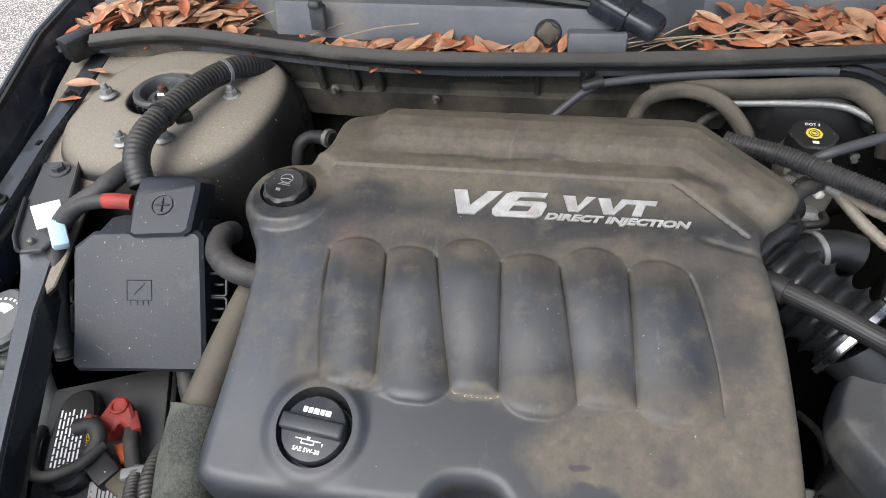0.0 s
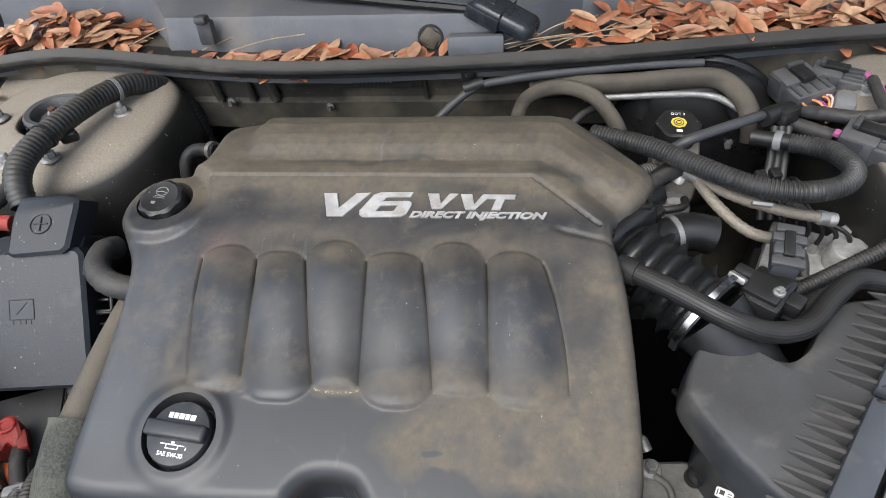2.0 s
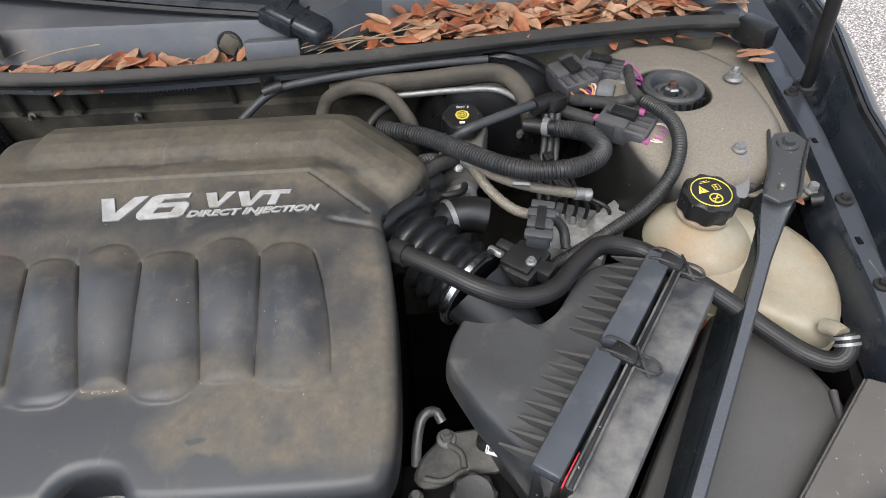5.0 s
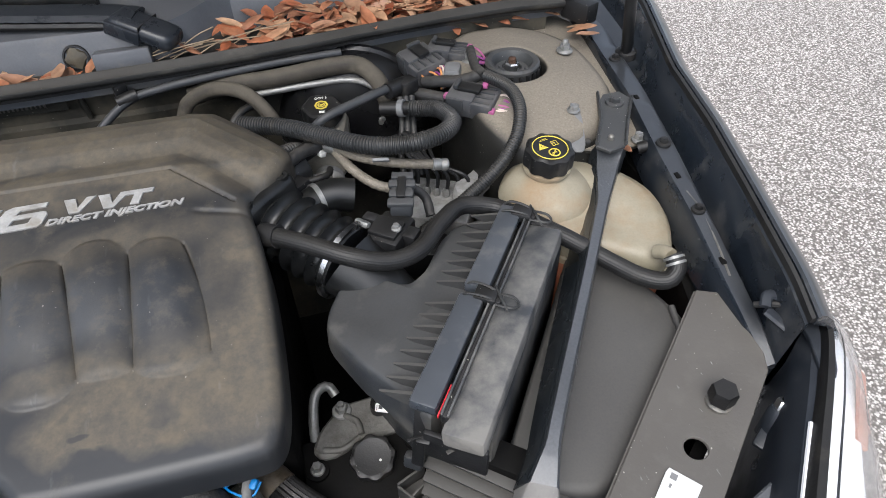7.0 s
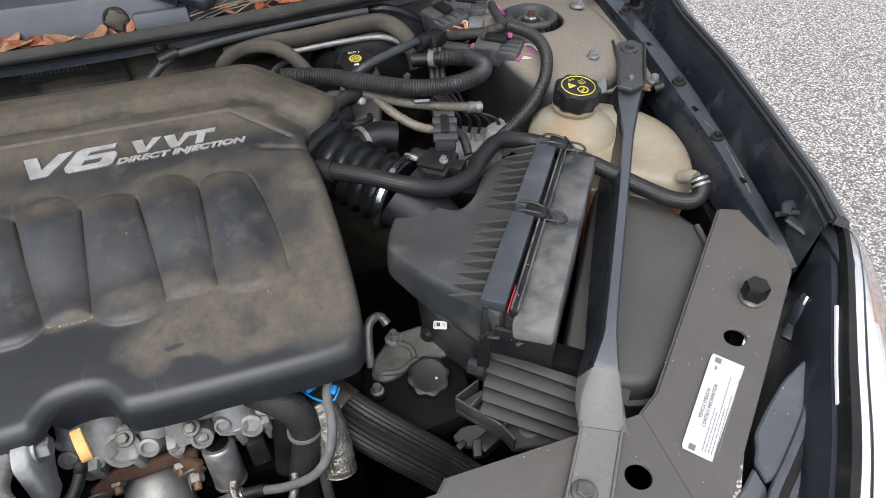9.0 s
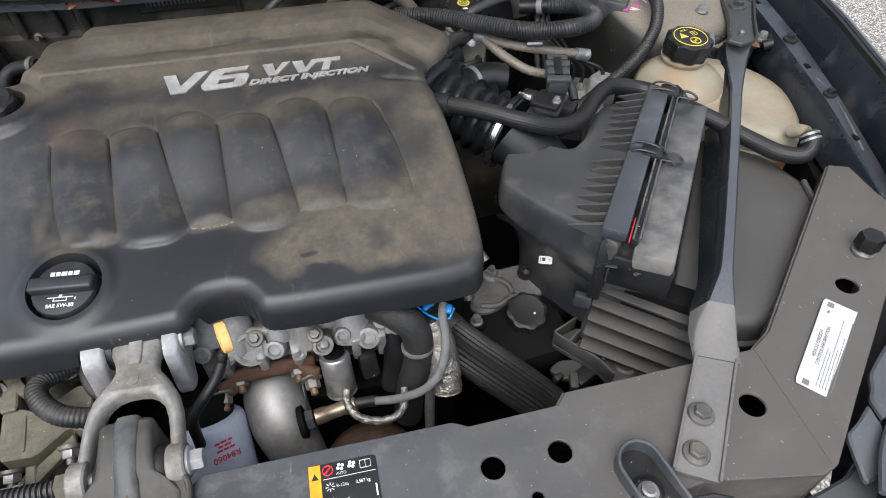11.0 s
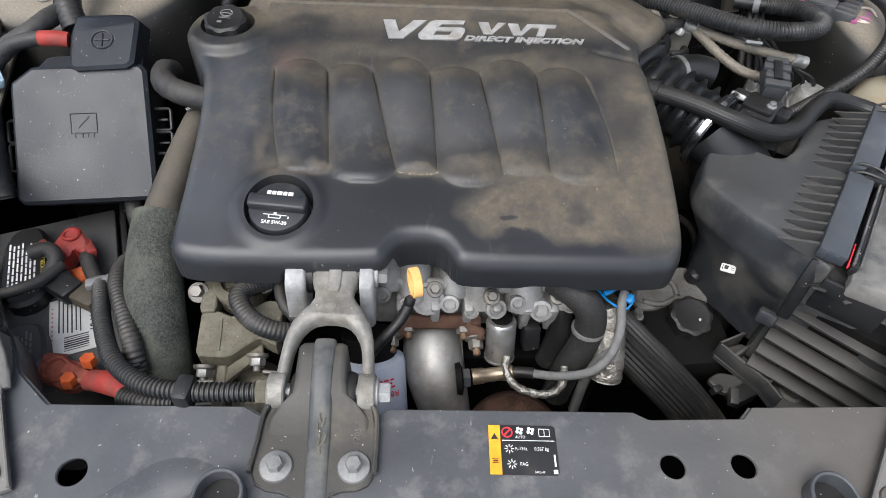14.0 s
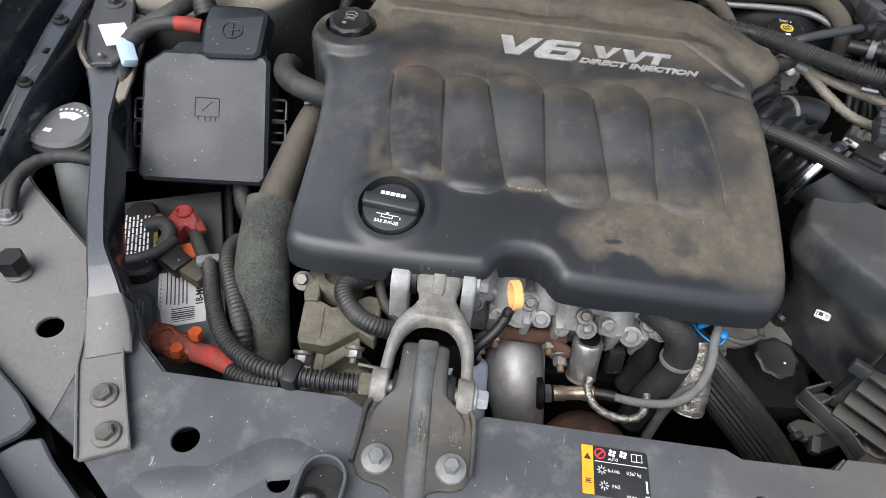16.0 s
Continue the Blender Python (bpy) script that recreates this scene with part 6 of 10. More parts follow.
abs_ = thing("brake_pressure_unit", (0.43, 0.515, 0.70), "cast aluminium brake pressure unit with steel pipes", "brake unit")
part("block", box((0.430, 0.512, 0.765), (0.085, 0.085, 0.055), 0.004, (0, 0, -25)), ALU, abs_)
part("cover", box((0.400, 0.488, 0.745), (0.07, 0.10, 0.05), 0.006, (0, 0, -25)), BLACK, abs_)
rnd = random.Random(3)
for k in range(6):
    x, y = 0.402 + 0.012 * k, 0.535 - 0.006 * k
    part("pipe", tube([(x, y, 0.792), (x + 0.002, y + 0.004, 0.825), (x - 0.012 - 0.004 * k, y + 0.03, 0.845 - 0.002 * k), (x - 0.035, y + 0.06 + 0.006 * k, 0.835), (x - 0.05, y + 0.09, 0.80)], 0.0026, 8), BLACK, abs_)
    part("union_nut", lathe([(0.0055, 0), (0.0055, 0.011), (0.003, 0.014)], pose(x, y, 0.790), 6), STEEL, abs_)
part("motor", lathe([(0.02, 0), (0.02, 0.03), (0.017, 0.034)], pose(0.463, 0.497, 0.785, 0, 0, 0), 28), ALU, abs_)
part("bracket", plate([(0.44, 0.47), (0.50, 0.52), (0.52, 0.56), (0.50, 0.57), (0.46, 0.54), (0.42, 0.49)], 0.792, 0.003, [ring_hole(0.497, 0.545, 0.006)], 0.001), ALU, abs_)
bm = lathe([(0.006, 0), (0.006, 0.018)], aim((0.258, 0.548, 0.832), (1, -0.2, 0.1)), 14)
part("sensor_stub", bm, STEEL, abs_)

# braided lines
BRAID = material("braided_sleeve", (0.17, 0.15, 0.12), (0.24, 0.215, 0.175), 420, 0.5, 0.35, bump=1.0, fine=700, dust=(0.16, 0.13, 0.09), dust_amount=0.25, dust_scale=30)
for pts in ([(0.296, 0.572, 0.868), (0.303, 0.548, 0.868), (0.320, 0.512, 0.862), (0.347, 0.487, 0.852), (0.386, 0.482, 0.842)], [(0.298, 0.556, 0.870), (0.336, 0.520, 0.872), (0.378, 0.504, 0.868), (0.428, 0.503, 0.857)]):
    ob = thing("braided_line", pts[2], "beige braided brake line with crimped steel end", "brake line", group="braided brake lines")
    part("braid", tube(pts, lambda i, f: 0.0062 + 0.0004 * math.sin(i * 2.2), 14, 0.003), BRAID, ob)
    e, d = Vector(pts[-1]), (Vector(pts[-1]) - Vector(pts[-2])).normalized()
    part("crimp", lathe([(0.0062, -0.012), (0.0078, -0.011), (0.0078, -0.002), (0.0068, 0), (0.0078, 0.002), (0.0078, 0.008), (0.005, 0.010)], aim(e, d), 18), STEEL, ob)
    e, d = Vector(pts[0]), (Vector(pts[1]) - Vector(pts[0])).normalized()
    part("crimp", lathe([(0.0062, 0.008), (0.0072, 0.007), (0.0072, -0.008), (0.004, -0.01)], aim(e, d), 18), STEEL, ob)

# looped black convoluted hose over the brake parts
loop = thing("convoluted_hose", (0.38, 0.50, 0.87), "black convoluted plastic hose in a wide loop", "hose")
part("hose_body", ribbed([(0.190, 0.617, 0.884), (0.245, 0.587, 0.890), (0.293, 0.546, 0.895), (0.336, 0.509, 0.900), (0.381, 0.494, 0.902), (0.427, 0.506, 0.899), (0.453, 0.538, 0.893), (0.448, 0.574, 0.888), (0.432, 0.594, 0.882), (0.412, 0.606, 0.878)], 0.0114, 0.0038, 0.0014), LOOM, loop, sharp=50)
part("end", tube([(0.416, 0.604, 0.879), (0.400, 0.613, 0.876), (0.375, 0.624, 0.873)], 0.0095), RUBBER, loop)
part("sleeve", tube([(0.405, 0.6095, 0.8775), (0.398, 0.6135, 0.876)], 0.0118, 16), GREYPL, loop)
part("white_tag", box((0.352, 0.493, 0.886), (0.020, 0.004, 0.008), 0.001, (40, 0, -10)), GREYPL, loop, "white tag with dark print")

# pipes along the firewall
def pipe_thing(name, pts, r, mat, label, category, maker=tube, **k):
    ob = thing(name, pts[len(pts) // 2], label, category)
    part("pipe_body", maker(pts, r, **k), mat, ob)
    return ob


pipe_thing("coolant_bypass_hose", [(0.098, 0.712, 0.815), (0.104, 0.721, 0.842), (0.118, 0.727, 0.865), (0.157, 0.721, 0.882), (0.198, 0.698, 0.882), (0.226, 0.665, 0.862), (0.232, 0.655, 0.84)], 0.0100, TANHOSE, "dusty brown rubber hose arching behind the cover", "hose")
pipe_thing("air_conditioning_pipe", [(0.120, 0.738, 0.866), (0.165, 0.735, 0.876), (0.241, 0.730, 0.881), (0.317, 0.732, 0.886), (0.358, 0.728, 0.886), (0.379, 0.700, 0.880), (0.388, 0.672, 0.866), (0.392, 0.66, 0.84)], 0.0128, TANHOSE, "dusty tan insulated pipe along the firewall", "pipe")
pipe_thing("bright_metal_pipe", [(0.190, 0.724, 0.862), (0.290, 0.722, 0.868), (0.350, 0.718, 0.868), (0.380, 0.690, 0.866), (0.400, 0.672, 0.864)], 0.0048, STEEL, "thin bright aluminium pipe along the firewall", "pipe")
pipe_thing("vacuum_line", [(-0.03, 0.672, 0.835), (0.003, 0.692, 0.862), (0.043, 0.716, 0.884), (0.089, 0.726, 0.891), (0.166, 0.736, 0.895), (0.260, 0.746, 0.897), (0.34, 0.752, 0.896)], 0.0056, GREYDARK, "thin black line running along the firewall", "pipe")
cl = pipe_thing("line_clip", [(0.030, 0.715, 0.884), (0.048, 0.720, 0.888), (0.056, 0.722, 0.889)], 0.0085, BLACK, "black plastic clip holding the firewall line", "clip")
part("tab", box((0.036, 0.728, 0.896), (0.018, 0.010, 0.016), 0.003, (0, 0, 30)), BLACK, cl)
pipe_thing("brake_vacuum_hose", [(0.270, 0.60, 0.862), (0.284, 0.600, 0.876), (0.304, 0.602, 0.888), (0.358, 0.626, 0.892), (0.392, 0.645, 0.890), (0.41, 0.66, 0.884)], 0.0062, GREYDARK, "thin black hose curving to a quick connector", "hose")
qc = pipe_thing("quick_connector", [(0.388, 0.640, 0.888), (0.41, 0.655, 0.886), (0.425, 0.662, 0.882)], 0.011, BLACK, "black plastic quick connector on the pipe end", "connector")
part("body", box((0.418, 0.652, 0.886), (0.026, 0.020, 0.020), 0.003, (0, 0, 30)), BLACK, qc)
for k in range(3):
    pipe_thing("sensor_lead", [(0.405 + 0.008 * k, 0.64, 0.876), (0.400 + 0.008 * k, 0.61, 0.85), (0.392 + 0.010 * k, 0.585, 0.83), (0.39 + 0.012 * k, 0.56, 0.80)], 0.0045, LOOM, "thin black lead hanging to the brake unit", "cable")
for x, y in ((0.385, 0.588), (0.402, 0.592)):
    solid("lead_plug", box((x, y, 0.838), (0.012, 0.014, 0.022), 0.002, (10, 0, 15)), BLACK, "small black plug on a hanging lead", "connector")
pipe_thing("expansion_line", [(0.148, 0.668, 0.80), (0.165, 0.682, 0.835), (0.185, 0.700, 0.852), (0.21, 0.722, 0.85)], 0.0055, LOOM, "thin dark line crossing under the hose arch", "pipe")

# ---- connectors and looms beside the right tower ----
CONN = material("dusty_connector_plastic", (0.046, 0.048, 0.053), (0.072, 0.074, 0.080), 50, 0.5, bump=0.25, dust=(0.15, 0.135, 0.115), dust_amount=0.3, dust_scale=40, up_dust=0.25)


def connector(p, size, turn, tabs, wires, wire_cols, label):
    ob = thing("wiring_connector", p, label, "connector", group="wiring connectors")
    m = pose(*p, *turn)

    def put(bm):
        bmesh.ops.transform(bm, matrix=m, verts=bm.verts)
        return bm

    x, y, z = size
    body = part("shell", put(box((-x * 0.2, 0, 0), (x * 0.6, y * 0.94, z), 0.004)), CONN, ob)
    part("socket", put(box((x * 0.27, 0, -z * 0.04), (x * 0.46, y, z * 0.86), 0.003)), CONN, ob)
    for k in range(4):
        part("rib", put(box((x * 0.27, -y * 0.36 + y * 0.24 * k, z * 0.40), (x * 0.36, y * 0.08, 0.004), 0.001)), GREYDARK, body)
    part("latch", put(box((-x * 0.08, y * 0.05, z / 2 + 0.003), (x * 0.50, y * 0.36, 0.006), 0.002)), BLACK, body)
    part("latch_tip", put(box((-x * 0.34, y * 0.05, z / 2 + 0.006), (x * 0.10, y * 0.42, 0.006), 0.0015)), GREYDARK, body)
    part("lever", put(box((-x * 0.28, -y * 0.47, z * 0.1), (x * 0.36, y * 0.08, z * 0.7), 0.0015)), GREYDARK, body)
    for t in tabs:
        part("lock_tab", put(box((t[0] * x, t[1] * y, t[2] * z), (0.008, 0.010, 0.006), 0.0015)), PINK, ob, "pink lock tab")
    rn = random.Random(len(label))
    for k in range(wires):
        a = Vector((x * 0.5, -y * 0.35 + y * 0.7 * k / max(1, wires - 1), rn.uniform(-0.2, 0.2) * z))
        b = a + Vector((0.012, rn.uniform(-0.002, 0.002), 0.002))
        c = Vector((x * 0.5 + 0.032, rn.uniform(-0.3, 0.3) * y * 0.6, -0.006))
        part("wire", tube([m @ a, m @ b, m @ c], 0.0015, 6, 0.006), wire_cols[k % len(wire_cols)], ob)
    return ob


WIRE_A = material("purple_wire", (0.22, 0.05, 0.2), None, 60, 0.5, bump=0)
WIRE_B = material("pale_wire", (0.5, 0.42, 0.36), None, 60, 0.5, bump=0)
WIRE_C = material("orange_wire", (0.5, 0.22, 0.08), None, 60, 0.5, bump=0)
connector((0.452, 0.712, 0.880), (0.062, 0.050, 0.036), (8, 0, -72), [(0.5, 0.3, 0.1)], 9, [WIRE_C, WIRE_B, WIRE_A], "grey-black wiring connector with orange and pink wires")
connector((0.495, 0.722, 0.886), (0.060, 0.034, 0.032), (5, 0, -28), [(0.45, -0.3, 0.2), (0.5, 0.3, 0.3)], 8, [WIRE_A, PINK, WIRE_A], "grey-black wiring connector with purple wires")
connector((0.498, 0.600, 0.880), (0.066, 0.046, 0.030), (6, 0, -36), [(-0.55, -0.1, 0.1), (0.5, -0.4, 0.1), (0.2, 0.3, 0.6)], 11, [PINK, WIRE_B, WIRE_B, WIRE_A], "grey-black wiring connector with pink locks")
solid("cable_clamp", box((0.487, 0.668, 0.888), (0.024, 0.030, 0.020), 0.006, (0, 0, -20)), GREYPL, "grey plastic cable clamp on the tower", "clip")
lm = thing("wiring_loom", (0.53, 0.54, 0.84), "black convoluted wiring loom running down past the tower", "wiring loom")
part("loom_body", ribbed([(0.518, 0.612, 0.908), (0.536, 0.583, 0.908), (0.542, 0.555, 0.905), (0.538, 0.525, 0.897), (0.524, 0.500, 0.878), (0.494, 0.478, 0.855), (0.446, 0.463, 0.825), (0.383, 0.441, 0.800)], 0.0086, 0.0034, 0.0008), LOOM, lm, sharp=50)
part("taped_end", wrapped([(0.520, 0.692, 0.906), (0.514, 0.66, 0.908), (0.512, 0.635, 0.908), (0.518, 0.612, 0.908)], 0.0066), TAPE, lm)
part("taped_branch", wrapped([(0.445, 0.668, 0.878), (0.465, 0.650, 0.886), (0.490, 0.634, 0.892), (0.520, 0.622, 0.906)], 0.0085), TAPE, lm)
part("taped_branch", wrapped([(0.408, 0.678, 0.868), (0.44, 0.648, 0.870), (0.468, 0.625, 0.872)], 0.009), TAPE, lm)
part("wire_tail", wrapped([(0.530, 0.585, 0.872), (0.536, 0.560, 0.868), (0.545, 0.540, 0.868), (0.58, 0.515, 0.862), (0.63, 0.50, 0.855)], 0.0045), TAPE, lm)
br = thing("ground_bracket", (0.632, 0.53, 0.83), "grey metal ground strap bracket with a nut", "bracket")
part("strap", plate(rounded([(-0.010, -0.040), (0.010, -0.040), (0.010, 0.032), (-0.010, 0.032)], 2, 0.2), 0.0, 0.0025, (), 0.0008, pose(0.616, 0.520, 0.868, 16, 0, -14)), GREYPL, br, "pale grey strap")
part("nut", bolt_mesh(0.0065, 0.006, 0.009, m=pose(0.622, 0.546, 0.876)), STEEL, br)
br = thing("tank_bolt", (0.70, 0.50, 0.83), "zinc bolt and black hose stub beside the tank", "bolt")
part("nut", bolt_mesh(0.006, 0.008, 0.009, m=pose(0.694, 0.492, 0.852)), STEEL, br)
part("stub", tube([(0.688, 0.478, 0.850), (0.705, 0.470, 0.856), (0.718, 0.450, 0.846), (0.722, 0.43, 0.83)], 0.008), RUBBER, br)

# throttle harness between the cover and the bellows
th = thing("throttle_harness", (0.215, 0.515, 0.86), "black corrugated harness and connector beside the throttle", "wiring loom")
part("loom_body", ribbed([(0.196, 0.508, 0.862), (0.212, 0.526, 0.872), (0.230, 0.545, 0.876), (0.248, 0.562, 0.872), (0.262, 0.572, 0.862)], 0.0095, 0.0042, 0.0014), LOOM, th)
part("connector", box((0.226, 0.530, 0.850), (0.050, 0.026, 0.024), 0.004, (10, 0, 42)), CONN, th, "dusty black connector")
for d in (-0.008, 0.0, 0.008):
    part("connector_rib", box((0.226 + d, 0.530 + d, 0.8635), (0.004, 0.022, 0.004), 0.001, (10, 0, 42)), CONN, th)
part("socket", box((0.244, 0.512, 0.846), (0.034, 0.030, 0.030), 0.005, (0, 0, 42)), BLACK, th)
part("lead", tube([(0.256, 0.522, 0.850), (0.272, 0.520, 0.852), (0.288, 0.528, 0.850), (0.292, 0.545, 0.845)], 0.0045), RUBBER, th)
part("white_marker", box((0.285, 0.560, 0.862), (0.010, 0.012, 0.010), 0.003, (0, 20, 30)), WHITE, th, "white plastic marker")
tbody = thing("intake_throttle", (0.215, 0.50, 0.78), "black throttle body behind the bellows", "throttle body")
part("housing", box((0.208, 0.508, 0.815), (0.075, 0.070, 0.075), 0.012, (0, 0, 42)), BLACK, tbody)
part("motor", lathe([(0.020, -0.03), (0.022, -0.026), (0.022, 0.024), (0.018, 0.03)], aim((0.262, 0.536, 0.822), (0.7, -0.7, 0)), 28), ALU, tbody, "cast aluminium motor housing")
for x, y in ((0.205, 0.548), (0.236, 0.50)):
    part("screw", bolt_mesh(0.004, 0.005, 0.0065, m=pose(x, y, 0.853)), STEEL, tbody)


# ---- engine below the cover ----
block = thing("engine_block", (-0.03, 0.40, 0.28), "grimy engine block coloured near black for shade, cast heads under the cover", "engine")
# near-black boxes fill the gaps under the cover with painted shade
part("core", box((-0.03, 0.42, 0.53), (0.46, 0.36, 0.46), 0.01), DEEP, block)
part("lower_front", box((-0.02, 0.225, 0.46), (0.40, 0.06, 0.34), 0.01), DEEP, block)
head = part("head_casting", box((0.008, 0.236, 0.715), (0.225, 0.05, 0.075), 0.006), ALU, block, "cast aluminium head with bosses")
rnd = random.Random(11)
for x, y, z, r, h in ((-0.085, 0.212, 0.748, 0.017, 0.02), (-0.058, 0.204, 0.738, 0.019, 0.02), (-0.014, 0.206, 0.742, 0.017, 0.018), (0.012, 0.200, 0.732, 0.020, 0.02), (0.036, 0.210, 0.748, 0.016, 0.018), (0.062, 0.200, 0.732, 0.022, 0.022), (0.088, 0.210, 0.748, 0.015, 0.016), (0.106, 0.200, 0.738, 0.016, 0.022), (0.122, 0.206, 0.744, 0.011, 0.02)):
    way = Vector((0.06 * math.sin(90 * x), -0.62, -0.78))
    part("boss", lathe([(r * 0.95, -0.035), (r, -0.012), (r * 0.97, h * 0.8), (r * 0.86, h), (r * 0.62, h), (r * 0.55, h - 0.003), (0.001, h - 0.003)], aim((x, y + 0.012, z + 0.012), way), 22), ALU, head)
for x, y, z in ((-0.036, 0.196, 0.764), (0.024, 0.192, 0.758), (0.094, 0.194, 0.758)):
    part("bolt", bolt_mesh(0.0055, 0.006, 0.009, m=aim((x, y, z), (0, -0.5, 0.86))), DULLBOLT, head)
for x in (-0.072, -0.035, 0.0, 0.031, 0.064, 0.092):
    part("rib", box((x, 0.198, 0.722), (0.010, 0.020, 0.050), 0.003, (12, 0, rnd.uniform(-6, 6))), ALU, head)
part("gallery", tube([(-0.10, 0.214, 0.758), (0.0, 0.210, 0.754), (0.115, 0.216, 0.752)], 0.007, 14), ALU, head)
for x, y, z, r in ((-0.092, 0.196, 0.752, 0.009), (-0.068, 0.190, 0.744, 0.007), (-0.020, 0.190, 0.746, 0.010), (0.004, 0.186, 0.738, 0.008), (0.030, 0.186, 0.744, 0.011), (0.052, 0.188, 0.752, 0.008), (0.078, 0.186, 0.742, 0.012), (0.110, 0.190, 0.748, 0.009)):
    part("boss", lathe([(r * 1.25, -0.030), (r * 1.1, -0.006), (r, 0.0), (r * 0.7, 0.001), (r * 0.6, -0.003), (0.001, -0.003)], aim((x, y, z), (0.1 * math.sin(70 * x), -0.78, 0.5)), 20), ALU, head)
part("core_plug", lathe([(0.018, 0), (0.018, 0.003), (0.014, 0.004), (0.012, 0.001)], aim((-0.044, 0.196, 0.748), (0, -0.8, 0.6)), 28), ALU, head)

# exhaust manifold: rusty flange, bright shield pipe, studs
ex = thing("exhaust_manifold", (-0.03, 0.17, 0.45), "rusty flange on a bright steel exhaust elbow", "exhaust manifold")
part("flange", box((-0.030, 0.194, 0.709), (0.094, 0.013, 0.017), 0.005, (-30, 0, 2), segments=3), RUST, ex)
part("flange_ear", box((0.008, 0.184, 0.703), (0.026, 0.012, 0.020), 0.005, (-30, 0, -35), segments=3), RUST, ex)
part("flange_ear", box((-0.076, 0.184, 0.703), (0.022, 0.012, 0.020), 0.005, (-30, 0, 35), segments=3), RUST, ex)
part("elbow", sweep(bmesh.new(), even(curve_points([(-0.036, 0.214, 0.664), (-0.036, 0.204, 0.664), (-0.0355, 0.184, 0.660), (-0.031, 0.162, 0.644), (-0.021, 0.144, 0.606), (-0.011, 0.134, 0.55)], 10), 0.006), lambda i, f: 0.0335 - 0.003 * f + 0.002 * math.sin(f * 6.3), 36, 0.97), HEAT, ex)
part("seam", sweep(bmesh.new(), even(curve_points([(-0.005, 0.205, 0.674), (-0.004, 0.184, 0.670), (-0.002, 0.160, 0.652), (0.002, 0.142, 0.616), (0.005, 0.132, 0.57)], 8), 0.006), 0.0028, 8), HEAT, ex)
part("weld_scar", sweep(bmesh.new(), even(curve_points([(-0.022, 0.146, 0.662), (-0.016, 0.142, 0.655), (-0.011, 0.138, 0.646)], 6), 0.003), lambda i, f: 0.0022 + 0.0008 * math.sin(i * 2.1), 7), HEAT, ex)
for x, y, z, low in ((-0.065, 0.196, 0.704, 0), (-0.004, 0.196, 0.704, 0), (-0.083, 0.180, 0.700, 1), (0.010, 0.180, 0.698, 1)):
    m = aim((x, y, z), (0.1, -0.93, -0.25))
    nb = part("nut", lathe([(0.0115, 0), (0.0115, 0.002), (0.0085, 0.0035)], m, 18), DULLBOLT, ex, "heat-stained nut")
    part("hex", hexagon(m @ pose(0, 0, 0.003), 0.0082, 0.010), DULLBOLT, nb)
    part("stud", lathe([(0.0042, 0.012), (0.0042, 0.019), (0.003, 0.020)], m, 10), RUSTBOLT, nb)
part("lower_pipe", lathe([(0.05, -0.05), (0.058, -0.02), (0.058, 0.012), (0.045, 0.030), (0.02, 0.038)], aim((0.060, 0.110, 0.585), (0, -0.2, 1)), 36), RUST, ex, "brown rusty pipe bulge")

o2 = thing("oxygen_sensor", (0.02, 0.15, 0.66), "oxygen sensor with brass body and grey sleeved lead", "oxygen sensor")
part("hex_nut", hexagon(aim((-0.006, 0.146, 0.668), (1, 0.08, 0.08)), 0.0115, 0.012), GREYDARK, o2)
part("collar", lathe([(0.017, -0.006), (0.018, -0.003), (0.018, 0.0), (0.012, 0.002)], aim((-0.004, 0.146, 0.668), (1, 0.08, 0.08)), 24), DEEP, o2)
BRASS = material("stained_brass", (0.22, 0.165, 0.11), (0.34, 0.29, 0.22), 60, 0.4, 0.75, bump=0.2)
part("barrel", lathe([(0.009, 0), (0.009, 0.012), (0.0078, 0.014), (0.0078, 0.032), (0.0088, 0.034), (0.0088, 0.044), (0.006, 0.047)], aim((0.008, 0.147, 0.670), (1, 0.10, 0.09)), 20), BRASS, o2)
part("boot", tube([(0.053, 0.151, 0.675), (0.066, 0.149, 0.678), (0.076, 0.146, 0.681)], 0.0062, 12), RUBBER, o2)
GREYSLEEVE = material("grey_fabric_sleeve", (0.11, 0.11, 0.106), (0.16, 0.16, 0.155), 90, 0.8, bump=0.5, fine=500, dust=DUST, dust_amount=0.2, dust_scale=30)
part("lead", tube([(0.074, 0.146, 0.681), (0.100, 0.138, 0.690), (0.129, 0.134, 0.706), (0.148, 0.142, 0.726), (0.157, 0.160, 0.748), (0.158, 0.180, 0.765), (0.162, 0.192, 0.772)], 0.0048, 12), GREYSLEEVE, o2)
FOIL = material("foil_wrap", (0.20, 0.188, 0.162), (0.38, 0.365, 0.33), 70, 0.42, 0.7, bump=1.0, fine=150, bump_dist=0.004)
part("foil_lead", wrapped([(0.046, 0.162, 0.690), (0.044, 0.150, 0.682), (0.054, 0.134, 0.676), (0.075, 0.124, 0.676), (0.095, 0.124, 0.680), (0.105, 0.134, 0.686), (0.108, 0.150, 0.690)], 0.0046, depth=0.0014), FOIL, o2, "foil-wrapped lead")
part("drop_lead", tube([(0.150, 0.146, 0.726), (0.142, 0.150, 0.70), (0.136, 0.150, 0.66), (0.134, 0.145, 0.60)], 0.006, 12), GREYSLEEVE, o2)

